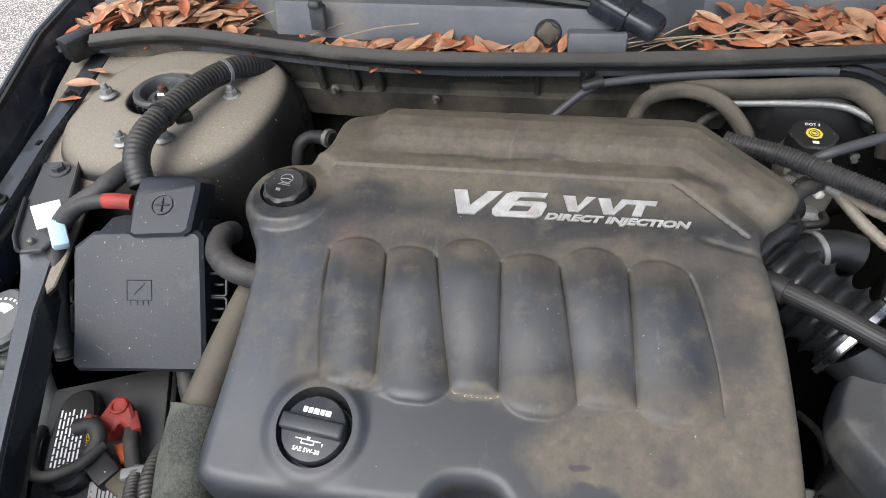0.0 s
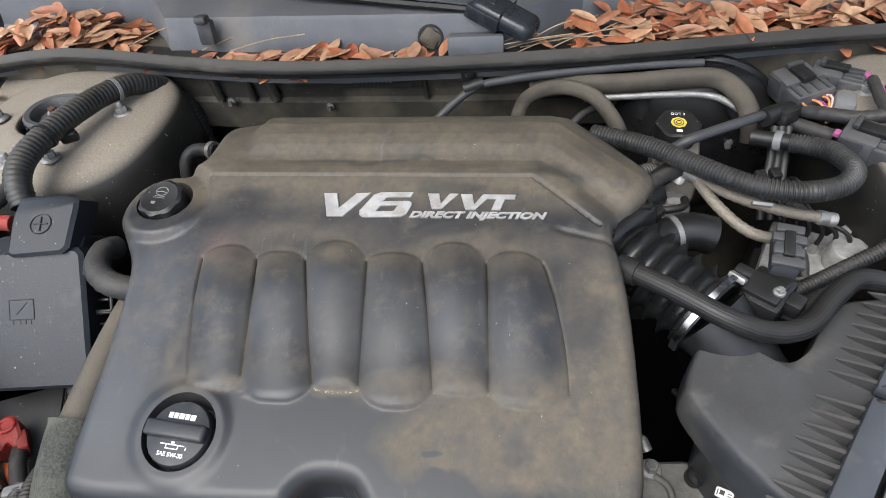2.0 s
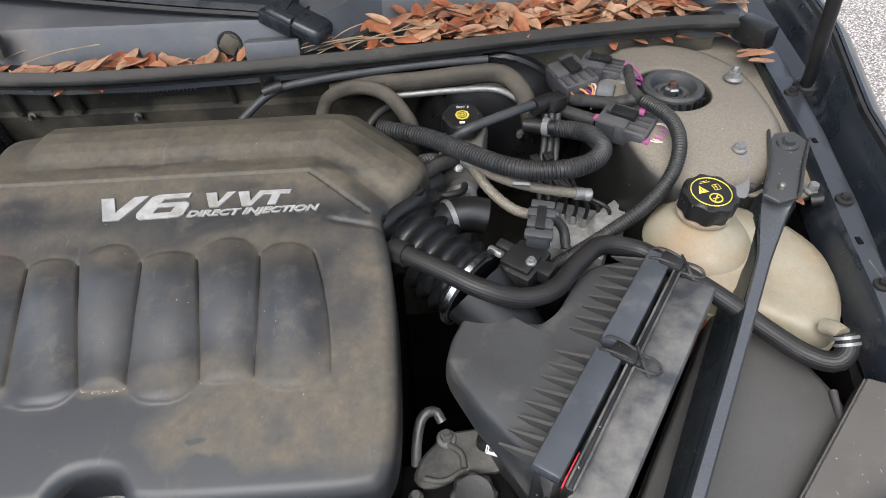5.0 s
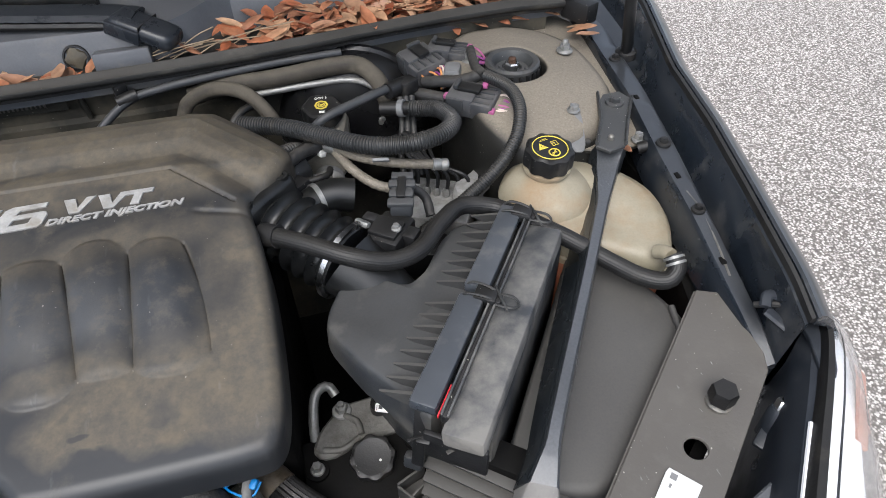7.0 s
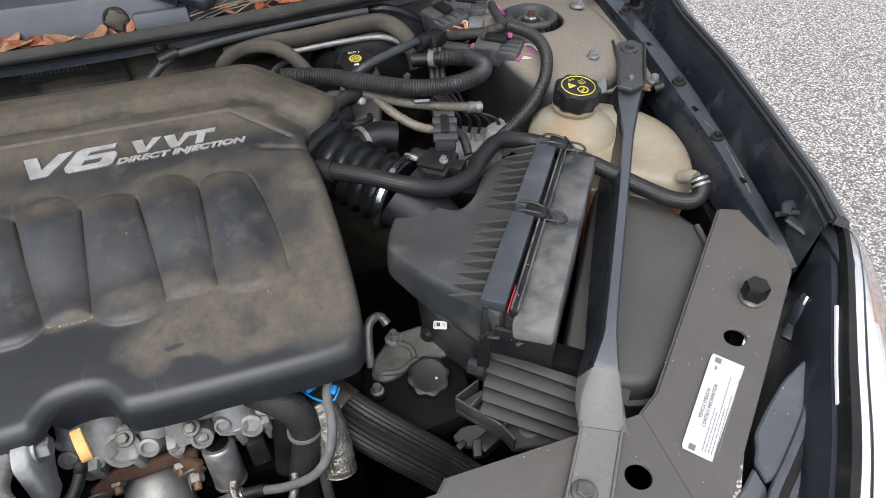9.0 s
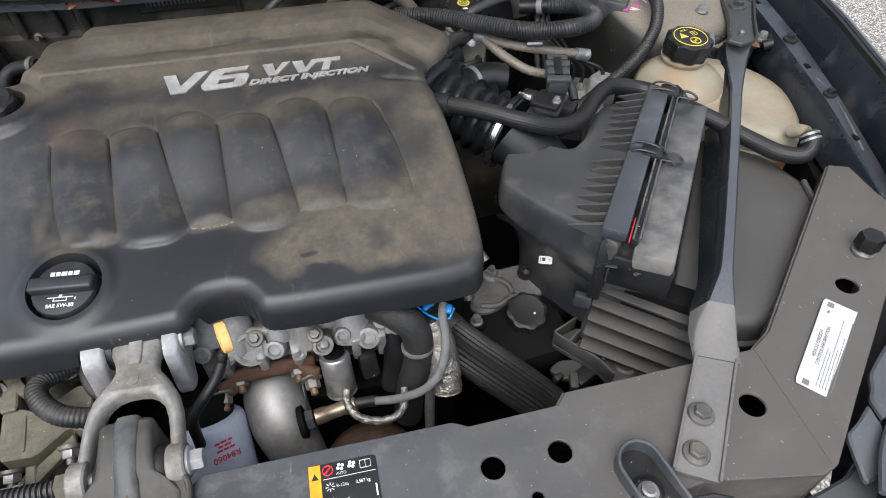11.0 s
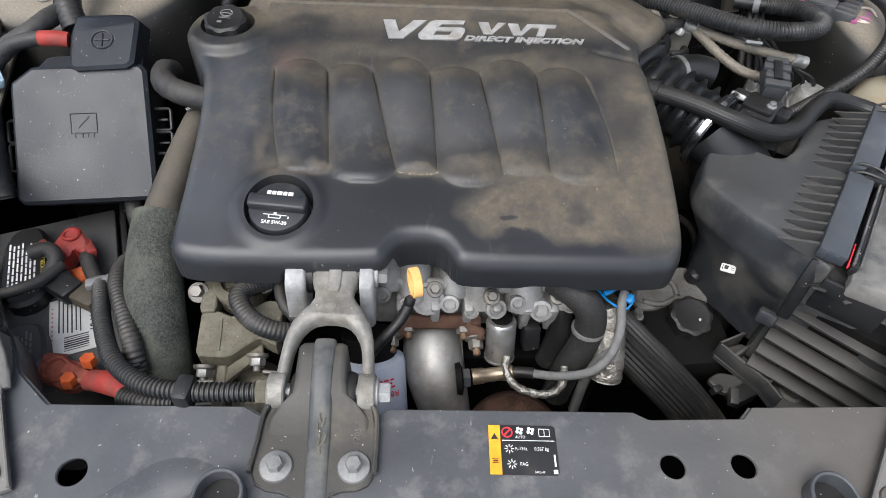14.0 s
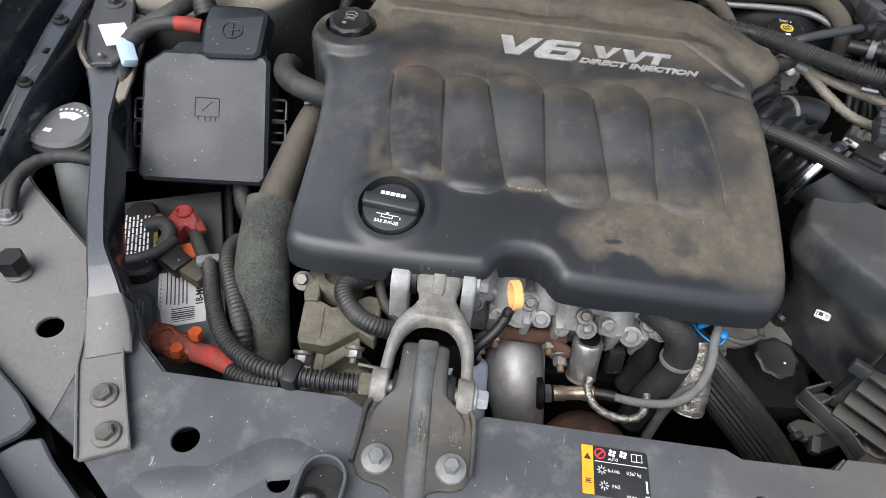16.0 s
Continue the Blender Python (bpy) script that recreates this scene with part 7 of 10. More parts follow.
CANSTEEL = material("bright_can_steel", (0.42, 0.415, 0.40), (0.58, 0.575, 0.56), 90, 0.36, 0.85, bump=0.5, fine=180, dust=(0.2, 0.18, 0.15), dust_amount=0.2, dust_scale=60)
sol = thing("cam_solenoid", (0.05, 0.20, 0.66), "bright steel cam solenoid with black wired socket", "solenoid")
m = aim((0.040, 0.174, 0.668), (-0.03, 0.34, 1))
part("can", lathe([(0.0150, 0), (0.0168, 0.003), (0.0168, 0.050), (0.0150, 0.053), (0.001, 0.0535)], m, 36), CANSTEEL, sol)
part("base_ring", lathe([(0.0172, 0.001), (0.0176, 0.0025), (0.0172, 0.004)], m, 32), STEEL, sol)
part("neck", lathe([(0.011, 0.0535), (0.012, 0.055), (0.012, 0.059), (0.008, 0.060)], m, 28), DEEP, sol)
part("socket", box((0.074, 0.190, 0.690), (0.020, 0.018, 0.034), 0.004, (-16, 0, 10)), BLACK, sol)
part("bracket", box((0.106, 0.200, 0.690), (0.024, 0.006, 0.080), 0.002, (-16, 8, 8)), DULLBOLT, sol)

filt = thing("oil_filter", (-0.085, 0.13, 0.54), "white and pale blue oil filter with red print", "oil filter")
FILTER = material("pale_filter_paint", (0.42, 0.46, 0.54), (0.52, 0.55, 0.62), 20, 0.35, bump=0.05, dust=(0.25, 0.22, 0.19), dust_amount=0.25, dust_scale=20)
m = aim((-0.106, 0.166, 0.676), (0.06, -0.60, -0.80))
part("can", lathe([(0.032, -0.004), (0.0375, 0.0), (0.039, 0.006), (0.039, 0.075), (0.035, 0.086), (0.02, 0.09)], m, 40), FILTER, filt)
part("seat", lathe([(0.030, -0.03), (0.030, -0.006), (0.028, -0.003)], m, 32), DEEP, filt)
up = (m.to_3x3().inverted() @ Vector((0.08, -0.75, 0.65)))
a0 = math.atan2(up.y, up.x)
a = a0 + radians(-24)
p = m @ Vector((0.0394 * math.cos(a), 0.0394 * math.sin(a), 0.034))
nrm = m.to_3x3() @ Vector((math.cos(a), math.sin(a), 0))
axis = m.to_3x3() @ Vector((0, 0, 1))
xdir = axis.cross(nrm) * -1
mt = Matrix.Translation(p) @ Matrix((xdir.normalized(), (nrm.cross(xdir)).normalized(), nrm.normalized())).transposed().to_4x4()
part("print", bars([(q, 0.0125 + 0.0042 * r, w, 0.0019) for r, row in enumerate((((-0.006, 0.006), (0.001, 0.005), (0.0075, 0.005)), ((-0.004, 0.005), (0.0035, 0.007)), ((-0.007, 0.005), (0.0, 0.006), (0.007, 0.004)))) for q, w in row], mt @ pose(0, 0, 0.0008)), REDINK, filt)
lettering("R84060", 0.0095, mt @ pose(0, 0.004, 0.0003, 0, 0, 180), REDINK, filt, "lettering", extrude=0.0002)

LUGALU = material("bright_cast_lug", (0.27, 0.27, 0.268), (0.40, 0.40, 0.395), 60, 0.6, 0.3, bump=0.6, fine=260, dust=(0.2, 0.19, 0.17), dust_amount=0.3, dust_scale=40)
# ---- front engine mount: fork link, tower bracket ----
mnt = thing("engine_mount", (-0.133, 0.06, SUPPORT_Z), "black stamped engine mount tower bolted to the support", "engine mount")
tower = rounded([(-0.180, 0.044), (-0.166, 0.060), (-0.158, 0.066), (-0.108, 0.066), (-0.100, 0.060), (-0.086, 0.044), (-0.084, -0.010), (-0.092, -0.022), (-0.116, -0.024), (-0.122, -0.034), (-0.146, -0.036), (-0.150, -0.026), (-0.176, -0.022), (-0.184, -0.008)], 1)
MOUNT = material("worn_black_mount_paint", (0.028, 0.029, 0.029), (0.046, 0.046, 0.043), 16, 0.5, bump=0.3, fine=220, dust=(0.15, 0.13, 0.1), dust_amount=0.4, dust_scale=16, up_dust=0.25, scratch=0.5, speck=0.4)
RIDGE = material("worn_ridge_paint", (0.035, 0.039, 0.041), (0.075, 0.078, 0.078), 45, 0.38, bump=0.3, fine=220, dust=(0.17, 0.16, 0.14), dust_amount=0.45, dust_scale=30, up_dust=0.12, scratch=0.8)
part("base_plate", plate(tower, 0.7905, 0.005, (), 0.0018), MOUNT, mnt)
sec = []
for y, x0, w, zb, zt in ((0.022, -0.134, 0.046, 0.788, 0.7906), (0.036, -0.134, 0.044, 0.788, 0.7920), (0.048, -0.1345, 0.034, 0.788, 0.797), (0.055, -0.135, 0.0255, 0.780, 0.802), (0.066, -0.135, 0.0232, 0.772, 0.806), (0.084, -0.1352, 0.0222, 0.762, 0.810), (0.096, -0.1355, 0.0218, 0.752, 0.811), (0.101, -0.1355, 0.0208, 0.745, 0.807), (0.103, -0.1355, 0.020, 0.742, 0.798)):
    sec.append([Vector((x0 - w, y, zb)), Vector((x0 - w + 0.0005, y, zt - 0.004)), Vector((x0 - w + 0.003, y, zt - 0.0008)), Vector((x0 - w + 0.007, y, zt)), Vector((x0 + w - 0.007, y, zt)), Vector((x0 + w - 0.003, y, zt - 0.0008)), Vector((x0 + w - 0.0005, y, zt - 0.004)), Vector((x0 + w, y, zb))])
part("tower", loft(sec), MOUNT, mnt, sharp=50)
sec = []
for y, x0, z in ((-0.034, -0.1292, 0.7905), (-0.024, -0.1294, 0.7925), (0.0, -0.131, 0.7935), (0.020, -0.132, 0.794), (0.036, -0.133, 0.7965), (0.050, -0.1335, 0.802), (0.064, -0.134, 0.8082), (0.084, -0.134, 0.8135), (0.096, -0.134, 0.8150), (0.1025, -0.134, 0.8115), (0.1045, -0.134, 0.80)):
    sec.append([Vector((x0 - 0.0098, y, z - 0.012)), Vector((x0 - 0.0094, y, z - 0.0035)), Vector((x0 - 0.0078, y, z - 0.0004)), Vector((x0 - 0.004, y, z + 0.0006)), Vector((x0 + 0.004, y, z + 0.0006)), Vector((x0 + 0.0078, y, z - 0.0004)), Vector((x0 + 0.0094, y, z - 0.0035)), Vector((x0 + 0.0098, y, z - 0.012))])
part("centre_ridge", loft(sec), RIDGE, mnt, "worn glossy black ridge", sharp=50)
for x in (-0.163, -0.101):
    part("bolt", bolt_mesh(0.0068, 0.007, 0.0135, m=pose(x, -0.005, 0.7905)), STEEL, mnt)
for line in ([(-0.1835, -0.010), (-0.1815, 0.015), (-0.1795, 0.042), (-0.168, 0.058)], [(-0.0845, -0.010), (-0.0845, 0.020), (-0.0865, 0.042), (-0.098, 0.058)]):
    part("side_flange", sweep(bmesh.new(), even(curve_points([(x, y, 0.792) for x, y in line], 8), 0.004), 0.0024, 8, 1.8), MOUNT, mnt)
lettering("1205", 0.0078, pose(-0.1005, 0.021, 0.7908, 0, 0, 84), DULLBOLT, mnt, "stamped_number", extrude=0.0004)
rs = random.Random(4)
for k in range(7):
    y = 0.004 + 0.0045 * k
    x = -0.1275 - 0.0008 * k + rs.uniform(-0.002, 0.002)
    part("scuff", sweep(bmesh.new(), even(curve_points([(x, y, 0.7945 + 0.10 * (y - 0.004)), (x + rs.uniform(-0.002, 0.002), y + 0.004, 0.7948 + 0.10 * (y - 0.004)), (x + rs.uniform(-0.003, 0.003), y + 0.008, 0.795 + 0.10 * (y - 0.004))], 4), 0.002), lambda i, f: 0.0010 + 0.0006 * math.sin(i * 2.4), 5, 0.5), GRIMALU, mnt, "scraped bare metal")

lk = thing("mount_link", (-0.133, 0.10, 0.79), "cast aluminium fork link of the engine mount", "mount link")
CAST = material("weathered_cast_fork", (0.21, 0.205, 0.185), (0.33, 0.315, 0.285), 45, 0.58, 0.45, bump=1.0, fine=110, dust=(0.12, 0.105, 0.08), dust_amount=0.45, dust_scale=32, speck=0.4)
fork = rounded([(-0.176, 0.050), (-0.1745, 0.080), (-0.172, 0.111), (-0.165, 0.131), (-0.150, 0.146), (-0.1500, 0.158), (-0.1555, 0.170), (-0.1560, 0.205), (-0.1100, 0.205), (-0.1105, 0.170), (-0.1150, 0.158), (-0.113, 0.148), (-0.103, 0.136), (-0.0935, 0.118), (-0.0900, 0.080), (-0.0905, 0.050),
                (-0.1005, 0.050), (-0.1005, 0.081), (-0.1035, 0.106), (-0.112, 0.121), (-0.123, 0.127), (-0.144, 0.127), (-0.155, 0.119), (-0.1625, 0.103), (-0.1645, 0.080), (-0.1655, 0.050)], 1)
part("fork", plate(fork, lambda x, y: float(np.interp(y, (0.05, 0.08, 0.13, 0.16, 0.20), (0.798, 0.803, 0.810, 0.814, 0.8165))), 0.014, (), 0.0038), CAST, lk, sharp=50)
part("shank_band", plate(rounded([(-0.1390, 0.153), (-0.1265, 0.153), (-0.1265, 0.204), (-0.1390, 0.204)], 1, 0.1), lambda x, y: 0.8165 + 0.08 * (y - 0.16), 0.006, (), 0.0012), CAST, lk, sharp=50)
part("cast_mark", lathe([(0.0052, 0.0), (0.0052, 0.0008), (0.0040, 0.0008), (0.0040, 0.0002), (0.002, 0.0004), (0.002, 0.0009), (0.0005, 0.0009)], pose(-0.1335, 0.139, 0.8112, 8), 24), CAST, lk)
for x in (-0.1725, -0.0955):
    part("eye", lathe([(0.015, -0.0075), (0.0165, -0.006), (0.0165, 0.006), (0.015, 0.0075)], aim((x, 0.062, 0.790), (1, 0, 0)), 32), CAST, lk)
part("cross_bolt", lathe([(0.007, -0.05), (0.007, 0.045)], aim((-0.132, 0.062, 0.790), (1, 0, 0)), 16), STEEL, lk)
part("bolt_washer", lathe([(0.0125, 0), (0.0125, 0.002), (0.011, 0.003)], aim((-0.088, 0.062, 0.790), (1, 0, 0)), 24), LUGALU, lk)
part("bolt_head", hexagon(aim((-0.0855, 0.062, 0.790), (1, 0, 0)), 0.0092, 0.0105), LUGALU, lk)
part("nut", lathe([(0.011, 0), (0.011, 0.010), (0.007, 0.012), (0.006, 0.018)], aim((-0.180, 0.062, 0.790), (-1, 0, 0)), 6), GRIMALU, lk)
part("bush", lathe([(0.019, -0.028), (0.021, -0.024), (0.021, 0.024), (0.019, 0.028)], aim((-0.133, 0.064, 0.780), (1, 0, 0)), 32), RUBBER, lk, "black rubber bush")
# bracket on the engine that takes the shank
eb = thing("mount_bracket", (-0.133, 0.20, 0.76), "cast aluminium engine bracket with bolts and bushes", "engine bracket")
lug = rounded([(0.210, 0.812), (0.186, 0.819), (0.172, 0.818), (0.161, 0.809), (0.158, 0.792), (0.153, 0.764), (0.157, 0.748), (0.176, 0.744), (0.184, 0.760), (0.210, 0.775)], 1, 0.2)
for x0, w in ((-0.180, 0.0185), (-0.1095, 0.0135)):
    part("lug", plate(lug, x0 + w, w, (), 0.003, pose(0, 0, 0, 90, 0, 90)), LUGALU, eb, sharp=50)
for x in (-0.1590, -0.1100):
    part("bush", lathe([(0.014, -0.0036), (0.0185, -0.0036), (0.0185, 0.0036), (0.014, 0.0036)], aim((x, 0.186, 0.798), (1, 0, 0)), 30), RUBBER, eb)
part("bolt_head", hexagon(aim((-0.0935, 0.182, 0.803), (1, 0, 0)), 0.0095, 0.010), STEEL, eb)
part("washer", lathe([(0.013, 0), (0.013, 0.003)], aim((-0.0958, 0.182, 0.803), (1, 0, 0)), 24), STEEL, eb)

# dipstick: yellow ring handle on a dark tube
dip = thing("oil_dipstick", (-0.07, 0.15, 0.74), "yellow looped oil dipstick handle on a black tube", "dipstick")
e1 = Vector((-0.18, 0.72, 0.67)).normalized()
nd = Vector((0.93, 0.34, -0.10))
nd = (nd - e1 * nd.dot(e1)).normalized()
e2 = nd.cross(e1)
rings = []
for k in range(36):
    a = 2 * math.pi * k / 36
    c, o = Vector((-0.0565, 0.172, 0.806)) + e1 * (0.0135 * math.sin(a)) + e2 * (0.0088 * math.cos(a)), e1 * math.sin(a) + e2 * math.cos(a)
    rings.append([c + o * 0.0016 + nd * 0.0040, c + o * 0.0016 - nd * 0.0040, c + o * 0.0004 - nd * 0.0048, c - o * 0.0016 - nd * 0.0040, c - o * 0.0016 + nd * 0.0040, c + o * 0.0004 + nd * 0.0048])
rings.append(rings[0])
part("ring", loft(rings, cap=False), YELLOW, dip)
part("stem", lathe([(0.004, -0.007), (0.0055, -0.005), (0.0055, 0.001), (0.003, 0.004)], aim((-0.061, 0.160, 0.794), (0.25, 0.6, 0.75)), 20), RUBBER, dip)
part("guide_tube", tube([(-0.062, 0.157, 0.789), (-0.072, 0.145, 0.776), (-0.088, 0.132, 0.764), (-0.100, 0.126, 0.745), (-0.105, 0.125, 0.70)], 0.0055), RUBBER, dip)

# ---- alternator side ----
alt = thing("alternator_bracket", (-0.235, 0.16, 0.60), "weathered aluminium accessory bracket with bolts", "engine bracket")
tilt = lambda x, y: 0.758 + 0.16 * (y - 0.15)
loopb = rounded([(-0.268, 0.119), (-0.271, 0.166), (-0.254, 0.167), (-0.240, 0.161), (-0.226, 0.168), (-0.206, 0.180), (-0.190, 0.178), (-0.190, 0.130), (-0.210, 0.139), (-0.236, 0.118)], 1, 0.10)
part("casting", plate(loopb, tilt, 0.018, (), 0.0015), GRIMALU, alt)
part("upright", plate(rounded([(-0.272, 0.163), (-0.273, 0.202), (-0.260, 0.203), (-0.255, 0.164)], 1, 0.12), lambda x, y: tilt(x, y) + 0.005, 0.024, (), 0.0015), GRIMALU, alt)
part("cast_line", sweep(bmesh.new(), [Vector((x, y, tilt(x, y) + 0.0002)) for x, y in ((-0.246, 0.124), (-0.247, 0.140), (-0.249, 0.158))], 0.0012, 6), GRIMALU, alt)
part("lower_body", box((-0.236, 0.176, 0.700), (0.080, 0.062, 0.080), 0.008, (6, 0, 4)), DEEP, alt)
part("web", plate([(-0.241, 0.112), (-0.238, 0.099), (-0.205, 0.128), (-0.207, 0.137)], lambda x, y: 0.744 + 0.3 * (y - 0.12), 0.007, (), 0.0015), GRIMALU, alt)
part("post", plate([(-0.247, 0.114), (-0.249, 0.076), (-0.236, 0.076), (-0.238, 0.114)], lambda x, y: 0.745 + 0.5 * (y - 0.114), 0.03, (), 0.0015), GRIMALU, alt)
for k in range(3):
    part("fin", box((-0.262, 0.103 - 0.009 * k, 0.728 - 0.006 * k), (0.024, 0.0035, 0.016), 0.001, (18, 0, 4)), DULLBOLT, alt)
    part("fin", box((-0.194, 0.112 - 0.009 * k, 0.732 - 0.006 * k), (0.020, 0.0035, 0.016), 0.001, (18, 0, -4)), DULLBOLT, alt)
part("boss", lathe([(0.026, -0.03), (0.027, 0.004), (0.025, 0.007), (0.017, 0.007), (0.016, 0.002), (0.001, 0.002)], aim((-0.240, 0.200, 0.764), (0, -0.1, 1)), 36), GRIMALU, alt)
part("pipe_stub", lathe([(0.013, -0.02), (0.013, 0.010), (0.011, 0.012), (0.008, 0.012), (0.008, 0.002), (0.001, 0.002)], aim((-0.212, 0.196, 0.772), (0.2, -0.5, 0.85)), 24), DULLBOLT, alt)
for x, y, z in ((-0.261, 0.114, 0.738), (-0.210, 0.124, 0.744)):
    m = aim((x, y, z), (0, -0.88, -0.47))
    nb = part("bolt", lathe([(0.0105, -0.003), (0.0105, 0.0), (0.0092, 0.0015)], m, 20), DULLBOLT, alt)
    part("hex", hexagon(m, 0.0080, 0.009), STEEL, nb)
    part("shank", lathe([(0.004, 0.008), (0.004, 0.014), (0.003, 0.015)], m, 12), DULLBOLT, nb)
nb = part("bolt", lathe([(0.0105, 0), (0.0105, 0.002), (0.0075, 0.003)], aim((-0.277, 0.185, 0.766), (0, -0.55, 0.83)), 20), DULLBOLT, alt)
part("hex", hexagon(aim((-0.277, 0.185, 0.768), (0, -0.55, 0.83)), 0.0068, 0.009), DULLBOLT, nb)
ag = thing("alternator", (-0.23, 0.10, 0.58), "aluminium alternator with slotted case", "alternator")
part("case", lathe([(0.045, -0.05), (0.056, -0.042), (0.058, 0.02), (0.05, 0.036), (0.03, 0.040)], aim((-0.232, 0.10, 0.665), (0, -0.35, 0.94)), 40), GRIMALU, ag)
for k in range(10):
    a = 2 * math.pi * k / 10
    part("slot", box((-0.232 + 0.040 * math.cos(a), 0.089 + 0.038 * math.sin(a), 0.7035), (0.018, 0.006, 0.006), 0.001, (20, 0, math.degrees(a))), DEEP, ag)
part("lug", box((-0.268, 0.092, 0.702), (0.026, 0.018, 0.012), 0.004, (20, 0, 20)), GRIMALU, ag)
part("lug", box((-0.198, 0.090, 0.702), (0.026, 0.018, 0.012), 0.004, (20, 0, -20)), GRIMALU, ag)
part("pulley", lathe([(0.028, 0), (0.030, 0.004), (0.030, 0.020), (0.02, 0.022)], aim((-0.29, 0.17, 0.66), (-1, 0, 0)), 32), DEEP, ag)
pipe_thing("alternator_loom", [(-0.170, 0.136, 0.768), (-0.188, 0.132, 0.778), (-0.206, 0.136, 0.784), (-0.221, 0.149, 0.788), (-0.228, 0.167, 0.788), (-0.217, 0.184, 0.782), (-0.186, 0.206, 0.765)], 0.0098, LOOM, "grey-black convoluted loom curling over the bracket", "wiring loom", ribbed, pitch=0.0036, depth=0.0005)
pipe_thing("engine_lead", [(-0.19, 0.215, 0.770), (-0.195, 0.192, 0.776), (-0.188, 0.168, 0.772), (-0.168, 0.150, 0.76)], 0.0055, TAPE, "taped lead beside the mount bracket", "cable", wrapped)

# ---- right of the exhaust: radiator hose, transmission side ----
CORD = material("corded_hose", (0.009, 0.009, 0.009), (0.022, 0.0215, 0.021), 300, 0.45, bump=0.5, fine=450, dust=(0.15, 0.12, 0.08), dust_amount=0.15, dust_scale=14, up_dust=0.06)
rh = thing("lower_radiator_hose", (0.22, 0.16, 0.60), "thick corded black radiator hose", "hose")
part("hose_body", fluted([(0.150, 0.232, 0.690), (0.168, 0.212, 0.686), (0.190, 0.190, 0.676), (0.226, 0.165, 0.652), (0.270, 0.140, 0.615), (0.310, 0.115, 0.57)], 0.0275, 30, 0.075), CORD, rh, sharp=20)
part("neck", tube([(0.150, 0.232, 0.690), (0.160, 0.222, 0.690), (0.172, 0.208, 0.686)], 0.0275, 28), BRASS, rh, "bronze-stained neck")
hh = thing("heater_hose", (0.12, 0.17, 0.68), "braided black heater hoses with a clamp", "hose")
WEAVE = material("woven_black_hose", (0.010, 0.010, 0.010), (0.034, 0.033, 0.031), 380, 0.6, bump=0.9, fine=600, dust=DUST, dust_amount=0.05, dust_scale=20)
part("hose_body", tube([(0.088, 0.205, 0.775), (0.112, 0.186, 0.772), (0.128, 0.176, 0.752), (0.128, 0.168, 0.712), (0.116, 0.160, 0.668), (0.110, 0.155, 0.62)], 0.0165, 24), WEAVE, hh)
part("side_hose", tube([(0.102, 0.21, 0.74), (0.106, 0.19, 0.70), (0.098, 0.182, 0.65)], 0.014, 20), RUBBER, hh)
part("clamp", lathe([(0.0168, -0.002), (0.0178, -0.002), (0.0178, 0.002), (0.0168, 0.002)], aim((0.1285, 0.1715, 0.732), (0, -0.2, -1)), 32), STEEL, hh)
fo = thing("foil_sleeve", (0.155, 0.165, 0.70), "crumpled foil heat sleeve", "heat sleeve")
part("sleeve", wrapped([(0.146, 0.192, 0.748), (0.153, 0.176, 0.726), (0.155, 0.156, 0.700), (0.154, 0.142, 0.680)], 0.0175, depth=0.0014, pitch=0.014), FOIL, fo)
bc = thing("blue_clip", (0.152, 0.187, 0.762), "bright blue plastic wiring clip", "clip")
part("jaw", box((0.146, 0.192, 0.772), (0.016, 0.006, 0.005), 0.002, (20, 0, 30)), BLUE, bc)
part("jaw", box((0.166, 0.184, 0.770), (0.007, 0.010, 0.007), 0.002, (20, 0, -30)), BLUE, bc)
part("tie", tube([(0.132, 0.196, 0.772), (0.145, 0.183, 0.766), (0.162, 0.176, 0.762), (0.172, 0.186, 0.768)], 0.0012, 6), BLUE, bc)
# grimy cast aluminium, its colour darkened for the shade deep in the bay
DARKALU = material("grimy_shaded_casting", (0.10, 0.098, 0.09), (0.18, 0.175, 0.162), 35, 0.65, 0.3, bump=0.7, fine=220, dust=(0.06, 0.052, 0.042), dust_amount=0.5, dust_scale=24)
tb = thing("transmission_bracket", (0.27, 0.31, 0.60), "cast aluminium transmission bracket with nut and lifting eye", "bracket")
part("casting", plate(rounded([(0.212, 0.262), (0.222, 0.284), (0.250, 0.312), (0.296, 0.316), (0.342, 0.296), (0.340, 0.270), (0.300, 0.262), (0.268, 0.262), (0.240, 0.250), (0.220, 0.250)], 1, 0.18), lambda x, y: 0.668 + 0.06 * (y - 0.29), 0.03, (), 0.004), DARKALU, tb)
part("nut", bolt_mesh(0.0075, 0.008, 0.012, m=pose(0.252, 0.303, 0.668)), STEEL, tb)
part("stud", lathe([(0.004, 0), (0.004, 0.008)], pose(0.252, 0.303, 0.677), 10), STEEL, tb)
part("rib", tube([(0.254, 0.296, 0.669), (0.268, 0.284, 0.669), (0.270, 0.266, 0.668)], 0.004, 10), DARKALU, tb)
part("rib", tube([(0.225, 0.258, 0.667), (0.246, 0.254, 0.667), (0.268, 0.264, 0.668)], 0.0035, 10), DARKALU, tb)
part("eye_pipe", tube([(0.215, 0.25, 0.60), (0.216, 0.285, 0.66), (0.224, 0.318, 0.688), (0.240, 0.328, 0.690), (0.248, 0.318, 0.682)], 0.006), STEEL, tb)
# coloured near black for the shade below the bracket
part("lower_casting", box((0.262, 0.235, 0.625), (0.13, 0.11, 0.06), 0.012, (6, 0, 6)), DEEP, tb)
fl, face = lobed_cap("gearbox_vent_cap", (0.278, 0.238, 0.655), 0.0255, 0.020, 8, "black ribbed cap on the gearbox", "fluid cap", (14, 0, 0))
